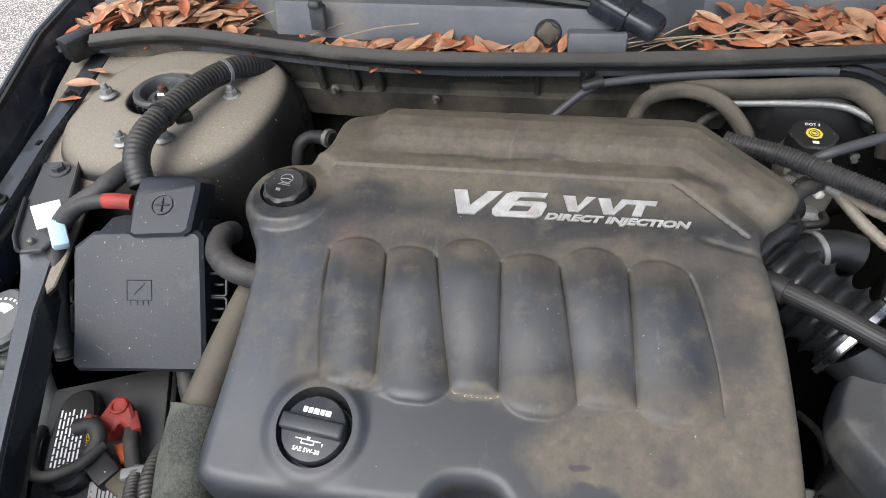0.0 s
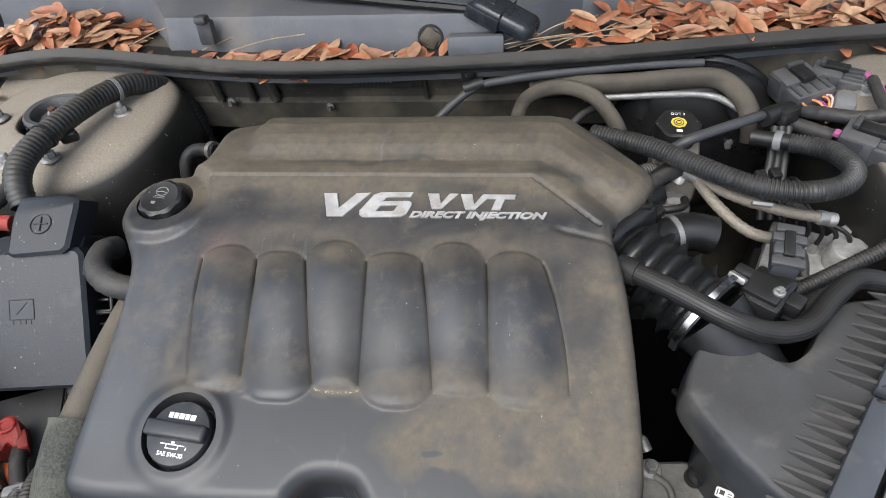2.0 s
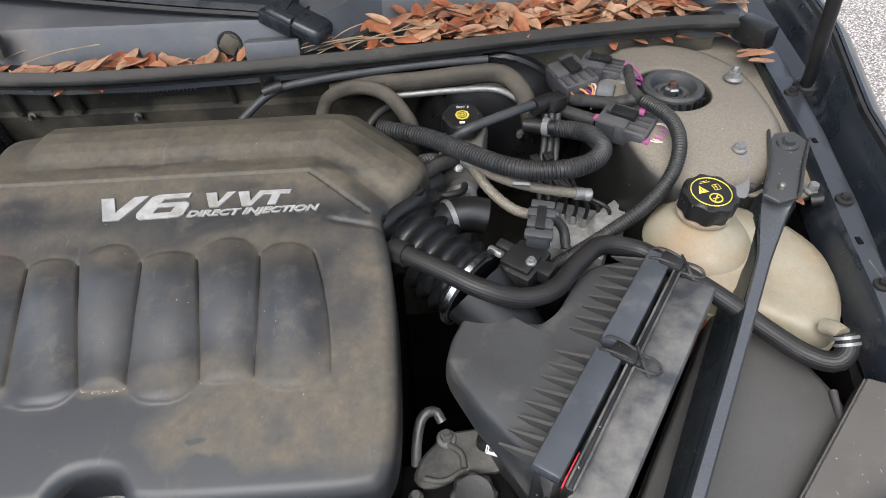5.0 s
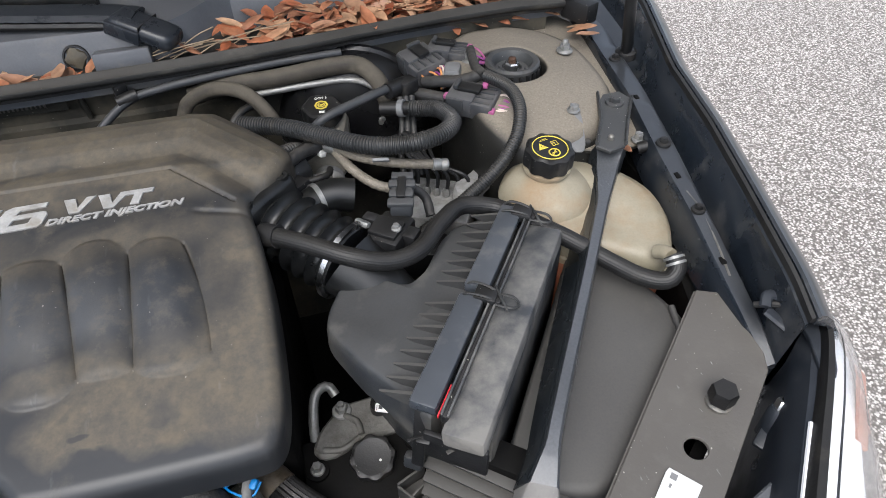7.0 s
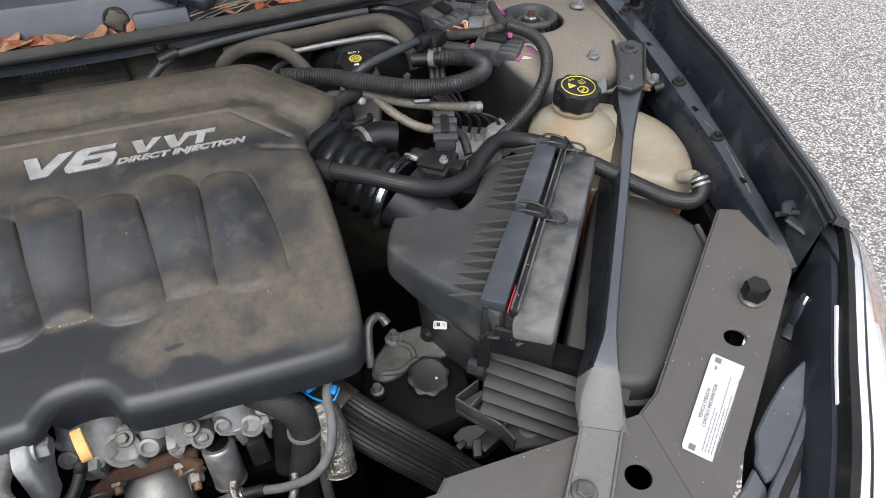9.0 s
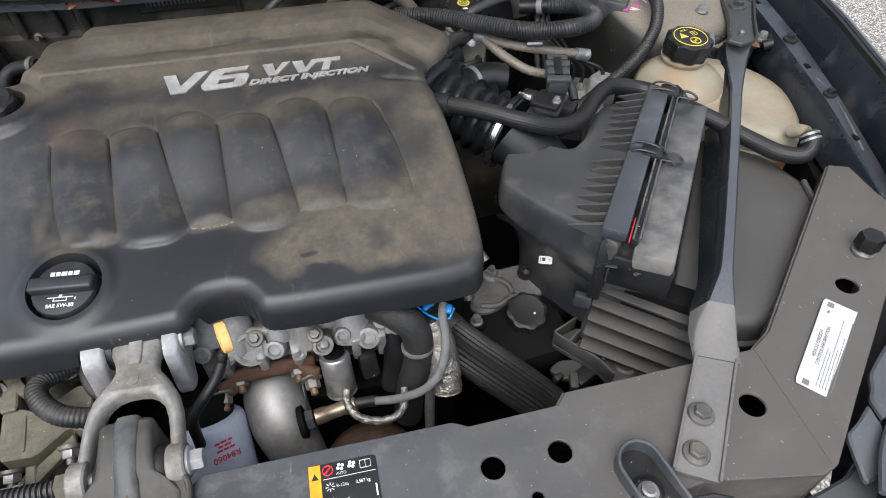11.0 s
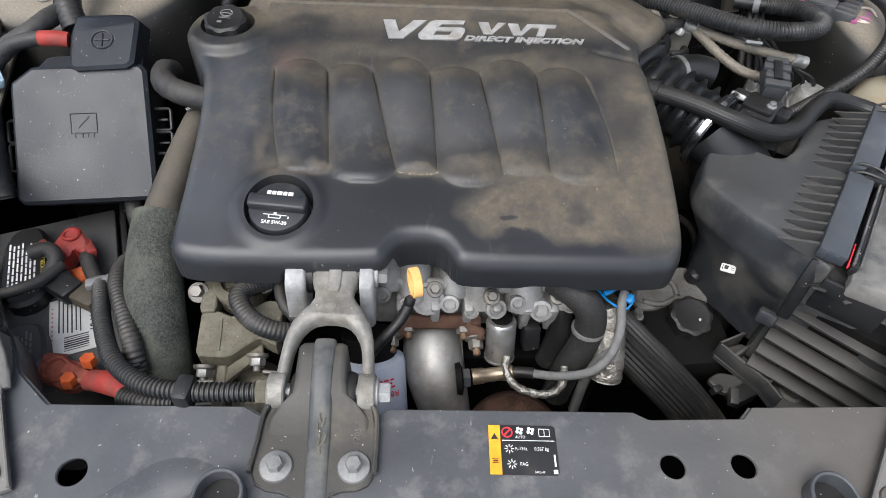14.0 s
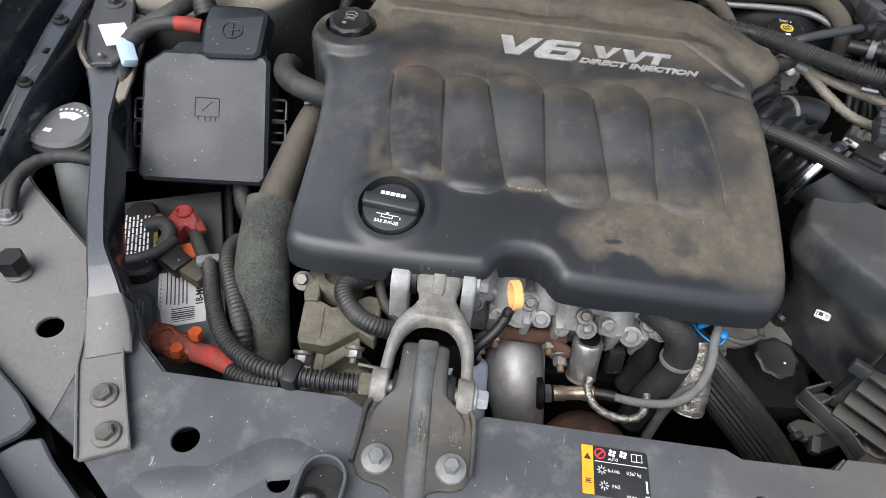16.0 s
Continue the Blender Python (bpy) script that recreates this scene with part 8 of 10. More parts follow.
part("speck", lathe([(0.0016, 0), (0.0016, 0.0008)], face @ pose(0.008, -0.006, 0), 8), WHITE, fl)
for x, y, z in ((0.215, 0.240, 0.66), (0.330, 0.252, 0.662)):
    nb = solid("case_bolt", bolt_mesh(0.0058, 0.008, 0.0085, m=pose(x, y, z)), STEEL, "steel case bolt beside the cap", "bolt")
    st = solid("case_boss", lathe([(0.014, -0.06), (0.013, 0.0), (0.010, 0.0005)], pose(x, y, z - 0.0005), 20), DEEP, "grimy cast boss under the bolt, coloured near black for shade", "casting")
cs = thing("crank_sensor", (0.30, 0.30, 0.66), "small black sensor on a lead", "sensor")
part("body", lathe([(0.009, 0), (0.011, 0.003), (0.011, 0.018), (0.007, 0.022)], pose(0.296, 0.296, 0.666, 10, 5, 0), 18), BLACK, cs)
part("lead", tube([(0.296, 0.300, 0.688), (0.298, 0.325, 0.70), (0.298, 0.36, 0.70), (0.285, 0.39, 0.69)], 0.004), RUBBER, cs)
jb = thing("joint_box", (0.325, 0.15, 0.60), "small grey-black connector block by the radiator", "connector")
part("block", plate(rounded([(0.284, 0.160), (0.300, 0.170), (0.332, 0.164), (0.336, 0.152), (0.318, 0.150), (0.312, 0.142), (0.296, 0.144)], 1, 0.15), 0.650, 0.008, (), 0.002), SLATS, jb, "dusty plastic carrier")
part("socket", box((0.322, 0.146, 0.640), (0.030, 0.022, 0.02), 0.004, (0, 0, 25)), BLACK, jb)
part("tab", box((0.306, 0.136, 0.652), (0.010, 0.020, 0.012), 0.002, (10, 0, -15)), SLATS, jb)
part("tab", box((0.290, 0.146, 0.650), (0.012, 0.008, 0.012), 0.002, (10, 0, 25)), BLACK, jb)
part("lead", wrapped([(0.340, 0.150, 0.65), (0.352, 0.140, 0.648), (0.360, 0.125, 0.64)], 0.006), TAPE, jb)

# ---- labels on the support ----
def on_support(x, y, turn=0.0, dz=0.0006):
    return pose(x, y, support_top(x, y) + dz, 0, 0, turn)


lab = thing("refrigerant_label", (0.037, 0.014, SUPPORT_Z), "black and orange refrigerant label with white print", "label")
m = on_support(0.0372, 0.0135, -0.5)
BLACKLABEL = material("black_label", (0.02, 0.02, 0.021), (0.026, 0.026, 0.027), 30, 0.35, bump=0.03, dust=(0.12, 0.1, 0.08), dust_amount=0.12)
part("backing", plate(rounded([(-0.0285, -0.0215), (0.0285, -0.0215), (0.0285, 0.0215), (-0.0285, 0.0215)], 1, 0.04), 0.0002, 0.0005, (), 0.0001, m), BLACKLABEL, lab)
part("orange_band", plate([(-0.0283, -0.0213), (-0.0185, -0.0213), (-0.0185, 0.0213), (-0.0283, 0.0213)], 0.0005, 0.0003, (), 0.0001, m), ORANGEINK, lab)
part("triangle", plate([(-0.0266, 0.0085), (-0.0202, 0.0085), (-0.0234, 0.0142)], 0.0007, 0.0003, (), 0.0001, m), INK, lab)
part("band_mark", bars([(-0.0234, -0.0085, 0.0055, 0.0006), (-0.0234, -0.0118, 0.0055, 0.0006), (-0.0234, -0.0101, 0.004, 0.0012)], m @ pose(0, 0, 0.0005)), INK, lab)
bm = bars([(0.005, 0.0078, 0.044, 0.0005), (0.0145, 0.0150, 0.0005, 0.007), (0.0235, 0.0150, 0.0005, 0.007), (0.019, 0.0183, 0.009, 0.0005), (0.019, 0.0117, 0.009, 0.0005), (0.019, 0.0150, 0.0005, 0.007), (0.0258, -0.009, 0.0014, 0.010), (0.0255, -0.0185, 0.0034, 0.0034)], m @ pose(0, 0, 0.0003))
for cx, cy in ((-0.0115, 0.0006), (-0.0100, -0.0125)):
    for k in range(8):
        a = math.pi * k / 4
        sweep(bm, [m @ Vector((cx + 0.0016 * math.cos(a), cy + 0.0016 * math.sin(a), 0.0005)), m @ Vector((cx + 0.004 * math.cos(a), cy + 0.004 * math.sin(a), 0.0005))], 0.0004, 4)
for cx in (-0.0020, 0.0075):
    for k in range(4):
        a = math.pi * k / 2 + 0.5
        lathe([(0.0015, 0.0003), (0.0015, 0.0006)], m @ pose(cx + 0.0022 * math.cos(a), 0.0165 + 0.0022 * math.sin(a), 0), 10, bm)
part("pictograms", bm, WHITEINK, lab)
bm = bmesh.new()
sweep(bm, [m @ Vector((-0.0125 + 0.0042 * math.cos(a), 0.0150 + 0.0042 * math.sin(a), 0.0005)) for a in (2 * math.pi * k / 24 for k in range(25))], 0.0007, 5, cap=False)
sweep(bm, [m @ Vector((-0.0155, 0.012, 0.0005)), m @ Vector((-0.0095, 0.018, 0.0005))], 0.0008, 5)
part("red_ring", bm, REDINK, lab)
for txt, size, x, y, sp in (("AUTO", 0.0034, -0.0015, 0.0108, 0.9), ("R-134a", 0.0042, -0.0015, 0.0006, 0.85), ("0.567 kg", 0.0042, 0.0155, 0.0006, 0.85), ("PAG", 0.0042, 0.0, -0.0125, 0.85), ("SAE J639", 0.0022, 0.0125, -0.0190, 1.0)):
    lettering(txt, size, m @ pose(x, y, 0.0004), WHITEINK, lab, "lettering", extrude=0.0001, stretch=sp)

em = thing("emission_label", (0.507, 0.040, 0.79), "white vehicle emission label with dark print on the support", "label")
m = pose(0.5075, 0.0405, support_top(0.5075, 0.0405) + 0.001, 3, -4, 43)
part("backing", plate(rounded([(-0.056, -0.0185), (0.056, -0.0185), (0.056, 0.0185), (-0.056, 0.0185)], 1, 0.04), 0.0003, 0.0006, (), 0.0001, m), WHITE, em)
for txt, size, y in (("VEHICLE EMISSION", 0.0046, 0.0110), ("CONTROL INFORMATION", 0.0046, 0.0060)):
    lettering(txt, size, m @ pose(-0.002, y, 0.0004), INK, em, "lettering", extrude=0.0001, stretch=0.9)
rnd = random.Random(21)
rows = []
for k in range(6):
    y = 0.0012 - 0.0027 * k
    x = -0.050
    end = rnd.uniform(-0.01, 0.040)
    while x < end:
        w = rnd.uniform(0.002, 0.006)
        rows.append((x + w / 2, y, w, 0.0007))
        x += w + 0.0012
part("small_print", bars(rows, m @ pose(0, 0, 0.0003)), GREYPL, em)
for q in ((0.050, 0.011, 0.006, 0.006), (-0.051, 0.010, 0.006, 0.006), (0.0405, 0.011, 0.004, 0.002)):
    part("code_square", bars([q], m @ pose(0, 0, 0.0003)), GREYPL, em)

FASCIA = material("grey_fascia_plastic", (0.05, 0.054, 0.06), (0.07, 0.074, 0.08), 14, 0.4, bump=0.15, dust=(0.15, 0.145, 0.135), dust_amount=0.3, dust_scale=14, up_dust=0.2)

# ---- front fascia cover and latch bosses ahead of the support ----
fas = thing("grille_cover", (0, -0.09, 0.70), "dark grey plastic grille cover ahead of the support", "grille cover", kind="structure")
part("panel", plate(rounded([(-0.40, -0.072), (-0.27, -0.060), (0.21, -0.056), (0.34, -0.064), (0.44, -0.078), (0.55, -0.02), (0.66, 0.09), (0.70, 0.06), (0.60, -0.12), (0.40, -0.20), (-0.40, -0.20), (-0.62, -0.10), (-0.70, 0.06), (-0.66, 0.09), (-0.52, -0.01)], 1), lambda x, y: 0.757 + 0.04 * y, 0.01, (), 0.003), FASCIA, fas)
part("rail", plate(rounded([(0.205, -0.050), (0.345, -0.060), (0.35, -0.12), (0.20, -0.12)], 1, 0.1), 0.786, 0.02, (), 0.003), GREYDARK, fas)
part("rail", plate(rounded([(-0.31, -0.052), (-0.185, -0.046), (-0.18, -0.12), (-0.32, -0.12)], 1, 0.1), 0.786, 0.02, (), 0.003), GREYDARK, fas)
for k in range(4):
    part("rail_ridge", box((0.235 - 0.003 * k, -0.050 - 0.009 * k, 0.7875), (0.045, 0.0045, 0.004), 0.001, (0, 0, -12)), FASCIA, fas)
    part("rail_ridge", box((0.318 - 0.003 * k, -0.066 - 0.009 * k, 0.7875), (0.040, 0.0045, 0.004), 0.001, (0, 0, -12)), FASCIA, fas)


def fascia_boss(x, y, turn):
    """A moulded horseshoe wall open to the front, with a recessed bolt."""
    ob = thing("fascia_clip", (x, y, SUPPORT_Z), "grey plastic horseshoe fascia boss with a recessed bright bolt", "clip", group="fascia bosses")
    m = pose(x, y, SUPPORT_Z, 0, 0, turn)
    arc = lambda r: [(r * math.cos(a), 0.004 + r * math.sin(a)) for a in (math.pi * k / 14 for k in range(15))]
    part("wall", plate([(0.0195, -0.040)] + arc(0.0195) + [(-0.0195, -0.040), (-0.0165, -0.040)] + arc(0.0165)[::-1] + [(0.0165, -0.040)], lambda u, v: 0.016 + 0.1 * v, 0.016, (), 0.001, m), FASCIA, ob)
    part("floor", plate([(0.0165, -0.040)] + arc(0.0165) + [(-0.0165, -0.040)], 0.0015, 0.001, (), 0.0002, m), BLACK, ob)
    k = m @ pose(-0.006, -0.016, 0.002)
    part("cup", lathe([(0.014, 0.0), (0.014, 0.004), (0.0125, 0.005), (0.011, 0.001)], k, 30), BLACK, ob)
    b = part("bolt", lathe([(0.0088, 0.001), (0.0088, 0.003), (0.0068, 0.004), (0.0066, 0.008), (0.0045, 0.0088), (0.0038, 0.007)], k, 24), STEEL, ob)
    part("hex", hexagon(k @ pose(0, 0, 0.004), 0.0055, 0.0045), DULLBOLT, b)


fascia_boss(0.279, -0.032, 14)
fascia_boss(-0.202, -0.034, -6)


# ---- battery corner ----
BT = 21.0
bat = thing("battery", (-0.452, 0.212, 0.52), "black car battery with white label and warning caps", "battery")
BM = pose(-0.452, 0.212, 0.718, 0, 0, BT)


def on_battery(x, y, z=0.0, turn=0.0):
    return BM @ pose(x, y, z, 0, 0, turn)


def at_battery(bm, x, y, z=0.0, turn=0.0):
    bmesh.ops.transform(bm, matrix=on_battery(x, y, z, turn), verts=bm.verts)
    return bm


BATTERYCASE = material("dusty_battery_case", (0.022, 0.024, 0.028), (0.036, 0.038, 0.043), 22, 0.42, bump=0.2, dust=(0.14, 0.132, 0.12), dust_amount=0.35, dust_scale=18, up_dust=0.35, speck=0.5)
part("case", at_battery(box((0, 0, -0.09), (0.130, 0.235, 0.18), 0.006), 0, 0), BATTERYCASE, bat)
part("lid", at_battery(box((0, 0, 0), (0.134, 0.240, 0.010), 0.004), 0, 0, -0.004), BATTERYCASE, bat)
part("tray_edge", at_battery(box((0.068, 0.07, -0.02), (0.006, 0.11, 0.07), 0.002, (0, 18, 0)), 0, 0), BLACK, bat)
for x, y, w, h, name in ((-0.0235, 0.040, 0.050, 0.118, "cap"), (-0.0235, -0.0756, 0.046, 0.064, "cap")):
    lp = rounded([(-w / 2, -h / 2), (w / 2, -h / 2), (w / 2, h * 0.22), (w * 0.3, h / 2), (-w * 0.3, h / 2), (-w / 2, h * 0.22)], 2)
    c = part("vent_cover", plate(lp, 0.020, 0.022, (), 0.004, on_battery(x, y)), BLACK if h > 0.08 else BATTERYCASE, bat)
    rn = random.Random(int(h * 1000))
    rows = []
    for k in range(7):
        px = -w * 0.30 + w * 0.085 * k
        yy = -h * 0.38
        while yy < h * 0.22:
            ln = rn.uniform(0.004, 0.012)
            rows.append((px, yy + ln / 2, 0.0018, ln))
            yy += ln + 0.0022
    part("small_print", bars(rows, on_battery(x, y, 0.0202)), WHITEINK if h > 0.08 else GREYPL, c)
    if h > 0.08:
        lettering("DANGER / PO", 0.0062, on_battery(x + w * 0.38, y - 0.006, 0.0205, 90), YELLOWINK, c, "lettering", extrude=0.0001)
lb = part("label", at_battery(box((0, 0, 0), (0.050, 0.076, 0.0006), 0), 0.0205, -0.047, 0.0018), WHITE, bat, "white battery label with barcode")
lettering("18-MONTH", 0.0105, on_battery(0.0395, -0.036, 0.0023, 90), INK, lb, "lettering", extrude=0.0001, bold=0.0003)
rn = random.Random(5)
rows = [(-0.005 + 0.0042 * k, 0.004, 0.0012, rn.uniform(0.03, 0.055)) for k in range(6)] + [(0.012 + 0.0, -0.044 + 0.0028 * k, 0.024, rn.uniform(0.0006, 0.0018)) for k in range(7)]
part("print", bars([(x + 0.010, y - 0.036, w, h) for x, y, w, h in rows], on_battery(0.0, 0.0, 0.0021)), INK, lb)
part("stamp_dots", bars([(-0.0015, -0.080 + 0.006 * k, 0.0014, 0.0018) for k in range(11)], on_battery(0.0, 0.0, 0.0021)), ORANGE, lb)

pos = thing("battery_terminal", (-0.442, 0.268, 0.72), "red plastic positive terminal cover, dusty", "battery terminal")
part("cover", plate(rounded([(-0.464, 0.262), (-0.456, 0.285), (-0.441, 0.287), (-0.422, 0.264), (-0.428, 0.254), (-0.440, 0.260), (-0.442, 0.249), (-0.460, 0.246), (-0.467, 0.255)], 1, 0.18), lambda x, y: 0.748 + 0.25 * (y - 0.266), 0.022, (), 0.003), RED, pos)
part("hood", sweep(bmesh.new(), [Vector((-0.4455 + 0.0085 * math.cos(a), 0.2745 + 0.0075 * math.sin(a), 0.7505)) for a in (2 * math.pi * k / 24 for k in range(25))], 0.0022, 8), RED, pos)
part("flap", box((-0.426, 0.262, 0.736), (0.010, 0.024, 0.020), 0.002, (0, 18, 38)), RED, pos)
part("nut", hexagon(pose(-0.463, 0.252, 0.748, 0, 0, 20), 0.0085, 0.007), RED, pos)
part("stud", lathe([(0.0045, 0), (0.0045, 0.010), (0.003, 0.011)], pose(-0.463, 0.252, 0.752), 12), CORRODED, pos, "rusty stud end")
part("orange_pad", plate([(-0.443, 0.240), (-0.430, 0.247), (-0.415, 0.228), (-0.424, 0.221)], 0.731, 0.012, (), 0.002), ORANGE, pos, "bright orange insulator")
part("lead", wrapped([(-0.430, 0.262, 0.732), (-0.418, 0.242, 0.740), (-0.404, 0.222, 0.742), (-0.392, 0.206, 0.745)], 0.0085), TAPE, pos)
neg = thing("corroded_terminal", (-0.402, 0.118, 0.72), "corroded red battery terminal clamp with bolts", "battery terminal")
part("clamp", lathe([(0.014, 0), (0.0145, 0.004), (0.0145, 0.012), (0.012, 0.015), (0.010, 0.015), (0.009, 0.012), (0.001, 0.012)], pose(-0.405, 0.113, 0.722), 24, wave=lambda a, j: 1 + 0.05 * math.sin(5 * a)), CORRODED, neg)
part("clamp_jaw", plate(rounded([(-0.420, 0.118), (-0.412, 0.128), (-0.396, 0.126), (-0.372, 0.122), (-0.366, 0.114), (-0.378, 0.094), (-0.390, 0.092), (-0.402, 0.097), (-0.420, 0.106)], 1), 0.732, 0.010, (), 0.003), CORRODED, neg)
part("arm", box((-0.376, 0.104, 0.736), (0.044, 0.014, 0.006), 0.002, (0, 0, -24)), CORRODED, neg)
part("crust", lathe([(0.016, 0), (0.013, 0.006), (0.005, 0.010)], pose(-0.420, 0.122, 0.726), 9, wave=lambda a, j: 1 + 0.25 * math.sin(3 * a + j)), CORRODED, neg)
for x, y in ((-0.386, 0.097), (-0.375, 0.119)):
    part("bolt", hexagon(pose(x, y, 0.734, -8, 6, 10), 0.0075, 0.010), ORANGE, neg)
part("red_boot", tube([(-0.366, 0.099, 0.738), (-0.350, 0.094, 0.745), (-0.335, 0.087, 0.751), (-0.316, 0.077, 0.757)], lambda i, f: 0.0105 + 0.0015 * math.sin(3.1 * f) - 0.002 * f, 18, 0.005, 0.8), RED, neg, "red rubber boot")

cb = thing("battery_cable", (-0.29, 0.067, 0.76), "black convoluted battery cable along the support", "cable")
part("loom_body", ribbed([(-0.392, 0.212, 0.746), (-0.376, 0.180, 0.760), (-0.360, 0.146, 0.768), (-0.331, 0.099, 0.776), (-0.292, 0.070, 0.784), (-0.254, 0.062, 0.788), (-0.214, 0.061, 0.789), (-0.180, 0.062, 0.789)], 0.0088, 0.0042, 0.0016), LOOM, cb, sharp=50)
part("cable_clamp", box((-0.252, 0.061, 0.787), (0.016, 0.026, 0.026), 0.005, (0, 0, -6)), BLACK, cb)
part("second_loom", ribbed([(-0.318, 0.070, 0.762), (-0.290, 0.060, 0.770), (-0.262, 0.057, 0.776)], 0.009, 0.0042, 0.0014), LOOM, cb, sharp=50)
cb = thing("fuse_cable", (-0.35, 0.19, 0.75), "grey-black taped cable beside the radiator hose", "cable")
part("loom_body", ribbed([(-0.355, 0.262, 0.738), (-0.370, 0.236, 0.752), (-0.362, 0.196, 0.768), (-0.340, 0.153, 0.772), (-0.322, 0.119, 0.768), (-0.315, 0.10, 0.75)], 0.0092, 0.0048, 0.0012), LOOM, cb, sharp=50)
part("plug", box((-0.322, 0.108, 0.755), (0.020, 0.022, 0.020), 0.004, (0, 0, 15)), BLACK, cb)
sw = thing("battery_sensor", (-0.43, 0.20, 0.72), "black battery sensor plug with bent lead", "sensor")
part("plug", box((-0.436, 0.212, 0.738), (0.044, 0.026, 0.018), 0.004, (0, 0, -32)), BLACK, sw)
part("tail", box((-0.404, 0.198, 0.736), (0.030, 0.024, 0.016), 0.004, (0, 0, -25)), CORDBROWN, sw, "grimy oily plug end")
part("lead", tube([(-0.452, 0.222, 0.744), (-0.446, 0.236, 0.752), (-0.458, 0.248, 0.756), (-0.476, 0.242, 0.754)], 0.0085, 12), TAPE, sw)
part("lead", tube([(-0.440, 0.232, 0.748), (-0.452, 0.206, 0.752), (-0.486, 0.190, 0.750), (-0.512, 0.205, 0.742), (-0.528, 0.232, 0.735), (-0.540, 0.25, 0.72)], 0.0062, 12), TAPE, sw)
part("clip", box((-0.390, 0.206, 0.752), (0.026, 0.012, 0.010), 0.003, (0, 0, 20)), GREYPL, sw)

# ---- upper radiator hose ----
uh = thing("upper_radiator_hose", (-0.32, 0.20, 0.66), "tan pipe into a thick woven-sleeved radiator hose", "hose")
part("tan_pipe", tube([(-0.304, 0.400, 0.836), (-0.312, 0.376, 0.830), (-0.321, 0.312, 0.812), (-0.328, 0.255, 0.792)], lambda i, f: 0.0135 + 0.008 * f, 22), TANHOSE, uh, "dusty tan pipe")
part("woven_sleeve", tube([(-0.3275, 0.262, 0.794), (-0.328, 0.240, 0.786), (-0.325, 0.205, 0.774), (-0.317, 0.165, 0.758), (-0.310, 0.132, 0.730), (-0.308, 0.109, 0.69), (-0.308, 0.098, 0.64)], lambda i, f: 0.0285 + (0.0015 if i == 0 else 0.0), 30, 0.005), SLEEVE, uh)
part("clip", box((-0.308, 0.388, 0.846), (0.022, 0.008, 0.006), 0.002, (10, 0, 20)), STEEL, uh)
part("clip", tube([(-0.318, 0.380, 0.848), (-0.306, 0.378, 0.854), (-0.298, 0.384, 0.848)], 0.0022, 6), STEEL, uh)
pipe_thing("breather_hose", [(-0.352, 0.450, 0.85), (-0.353, 0.432, 0.862), (-0.347, 0.408, 0.866), (-0.332, 0.390, 0.868), (-0.311, 0.379, 0.868), (-0.290, 0.378, 0.862)], 0.0135, TAPE, "black wrinkled hose bending under the cover", "hose", wrapped)
pipe_thing("vent_hose", [(-0.316, 0.570, 0.835), (-0.314, 0.577, 0.855), (-0.310, 0.583, 0.872), (-0.294, 0.587, 0.883), (-0.262, 0.575, 0.890)], 0.0085, RUBBER, "small black hose at the cover's rear corner", "hose")
solid("hose_clip", lathe([(0.010, -0.003), (0.0115, -0.003), (0.0115, 0.003), (0.010, 0.003)], aim((-0.268, 0.578, 0.889), (0.9, -0.4, 0.1)), 20), DULLBOLT, "steel ring clip on the small hose", "clip")

# ---- fuse box: a box leaning back, with raised rear hood ----
fb = thing("fuse_box", (-0.44, 0.37, 0.70), "black plastic fuse box lid with moulded marks and scratches", "fuse box")
FM = pose(-0.4365, 0.3645, 0.825, 44, 0, 6)
FUSE = material("scratched_fuse_plastic", (0.014, 0.017, 0.022), (0.021, 0.024, 0.029), 12, 0.44, bump=0.2, fine=420, dust=(0.15, 0.135, 0.11), dust_amount=0.2, dust_scale=9, up_dust=0.03, scratch=0.5, speck=0.2)


def at_fuse(bm):
    bmesh.ops.transform(bm, matrix=FM, verts=bm.verts)
    return bm


lid = rounded([(-0.077, -0.080), (0.075, -0.080), (0.073, 0.074), (-0.050, 0.074), (-0.074, 0.056)], 1, 0.05)
part("lid", plate(lid, 0.0, 0.055, (), 0.004, FM), FUSE, fb)
part("lid_top", plate(rounded([(-0.060, 0.060), (0.066, 0.066), (0.064, 0.088), (-0.040, 0.092)], 1, 0.1), lambda x, y: -0.004 - 0.55 * (y - 0.06), 0.05, (), 0.004, FM), FUSE, fb)
part("body", at_fuse(box((0, 0, -0.085), (0.126, 0.135, 0.075), 0.006)), BLACK, fb)
part("base", box((-0.435, 0.44, 0.72), (0.12, 0.10, 0.15), 0.01, (0, 0, 6)), DEEP, fb)
hood = part("terminal_hood", plate(rounded([(-0.006, 0.066), (0.062, 0.068), (0.066, 0.126), (0.056, 0.134), (-0.002, 0.134), (-0.008, 0.110)], 1, 0.1), lambda x, y: 0.010 - 0.35 * (y - 0.066), 0.04, (), 0.004, FM), FUSE, fb)
bm = bmesh.new()
hm = FM @ pose(0.028, 0.102, -0.0018, -19.3, 0, 0)
sweep(bm, [hm @ Vector((0.0115 * math.cos(a), 0.0115 * math.sin(a), 0)) for a in (2 * math.pi * k / 30 for k in range(31))], 0.0007, 5, cap=False)
sweep(bm, [hm @ Vector((-0.008, 0, 0)), hm @ Vector((0.008, 0, 0))], 0.0009, 5)
sweep(bm, [hm @ Vector((0, -0.008, 0)), hm @ Vector((0, 0.008, 0))], 0.0009, 5)
part("plus_sign", bm, FUSE, hood)
bm = bmesh.new()
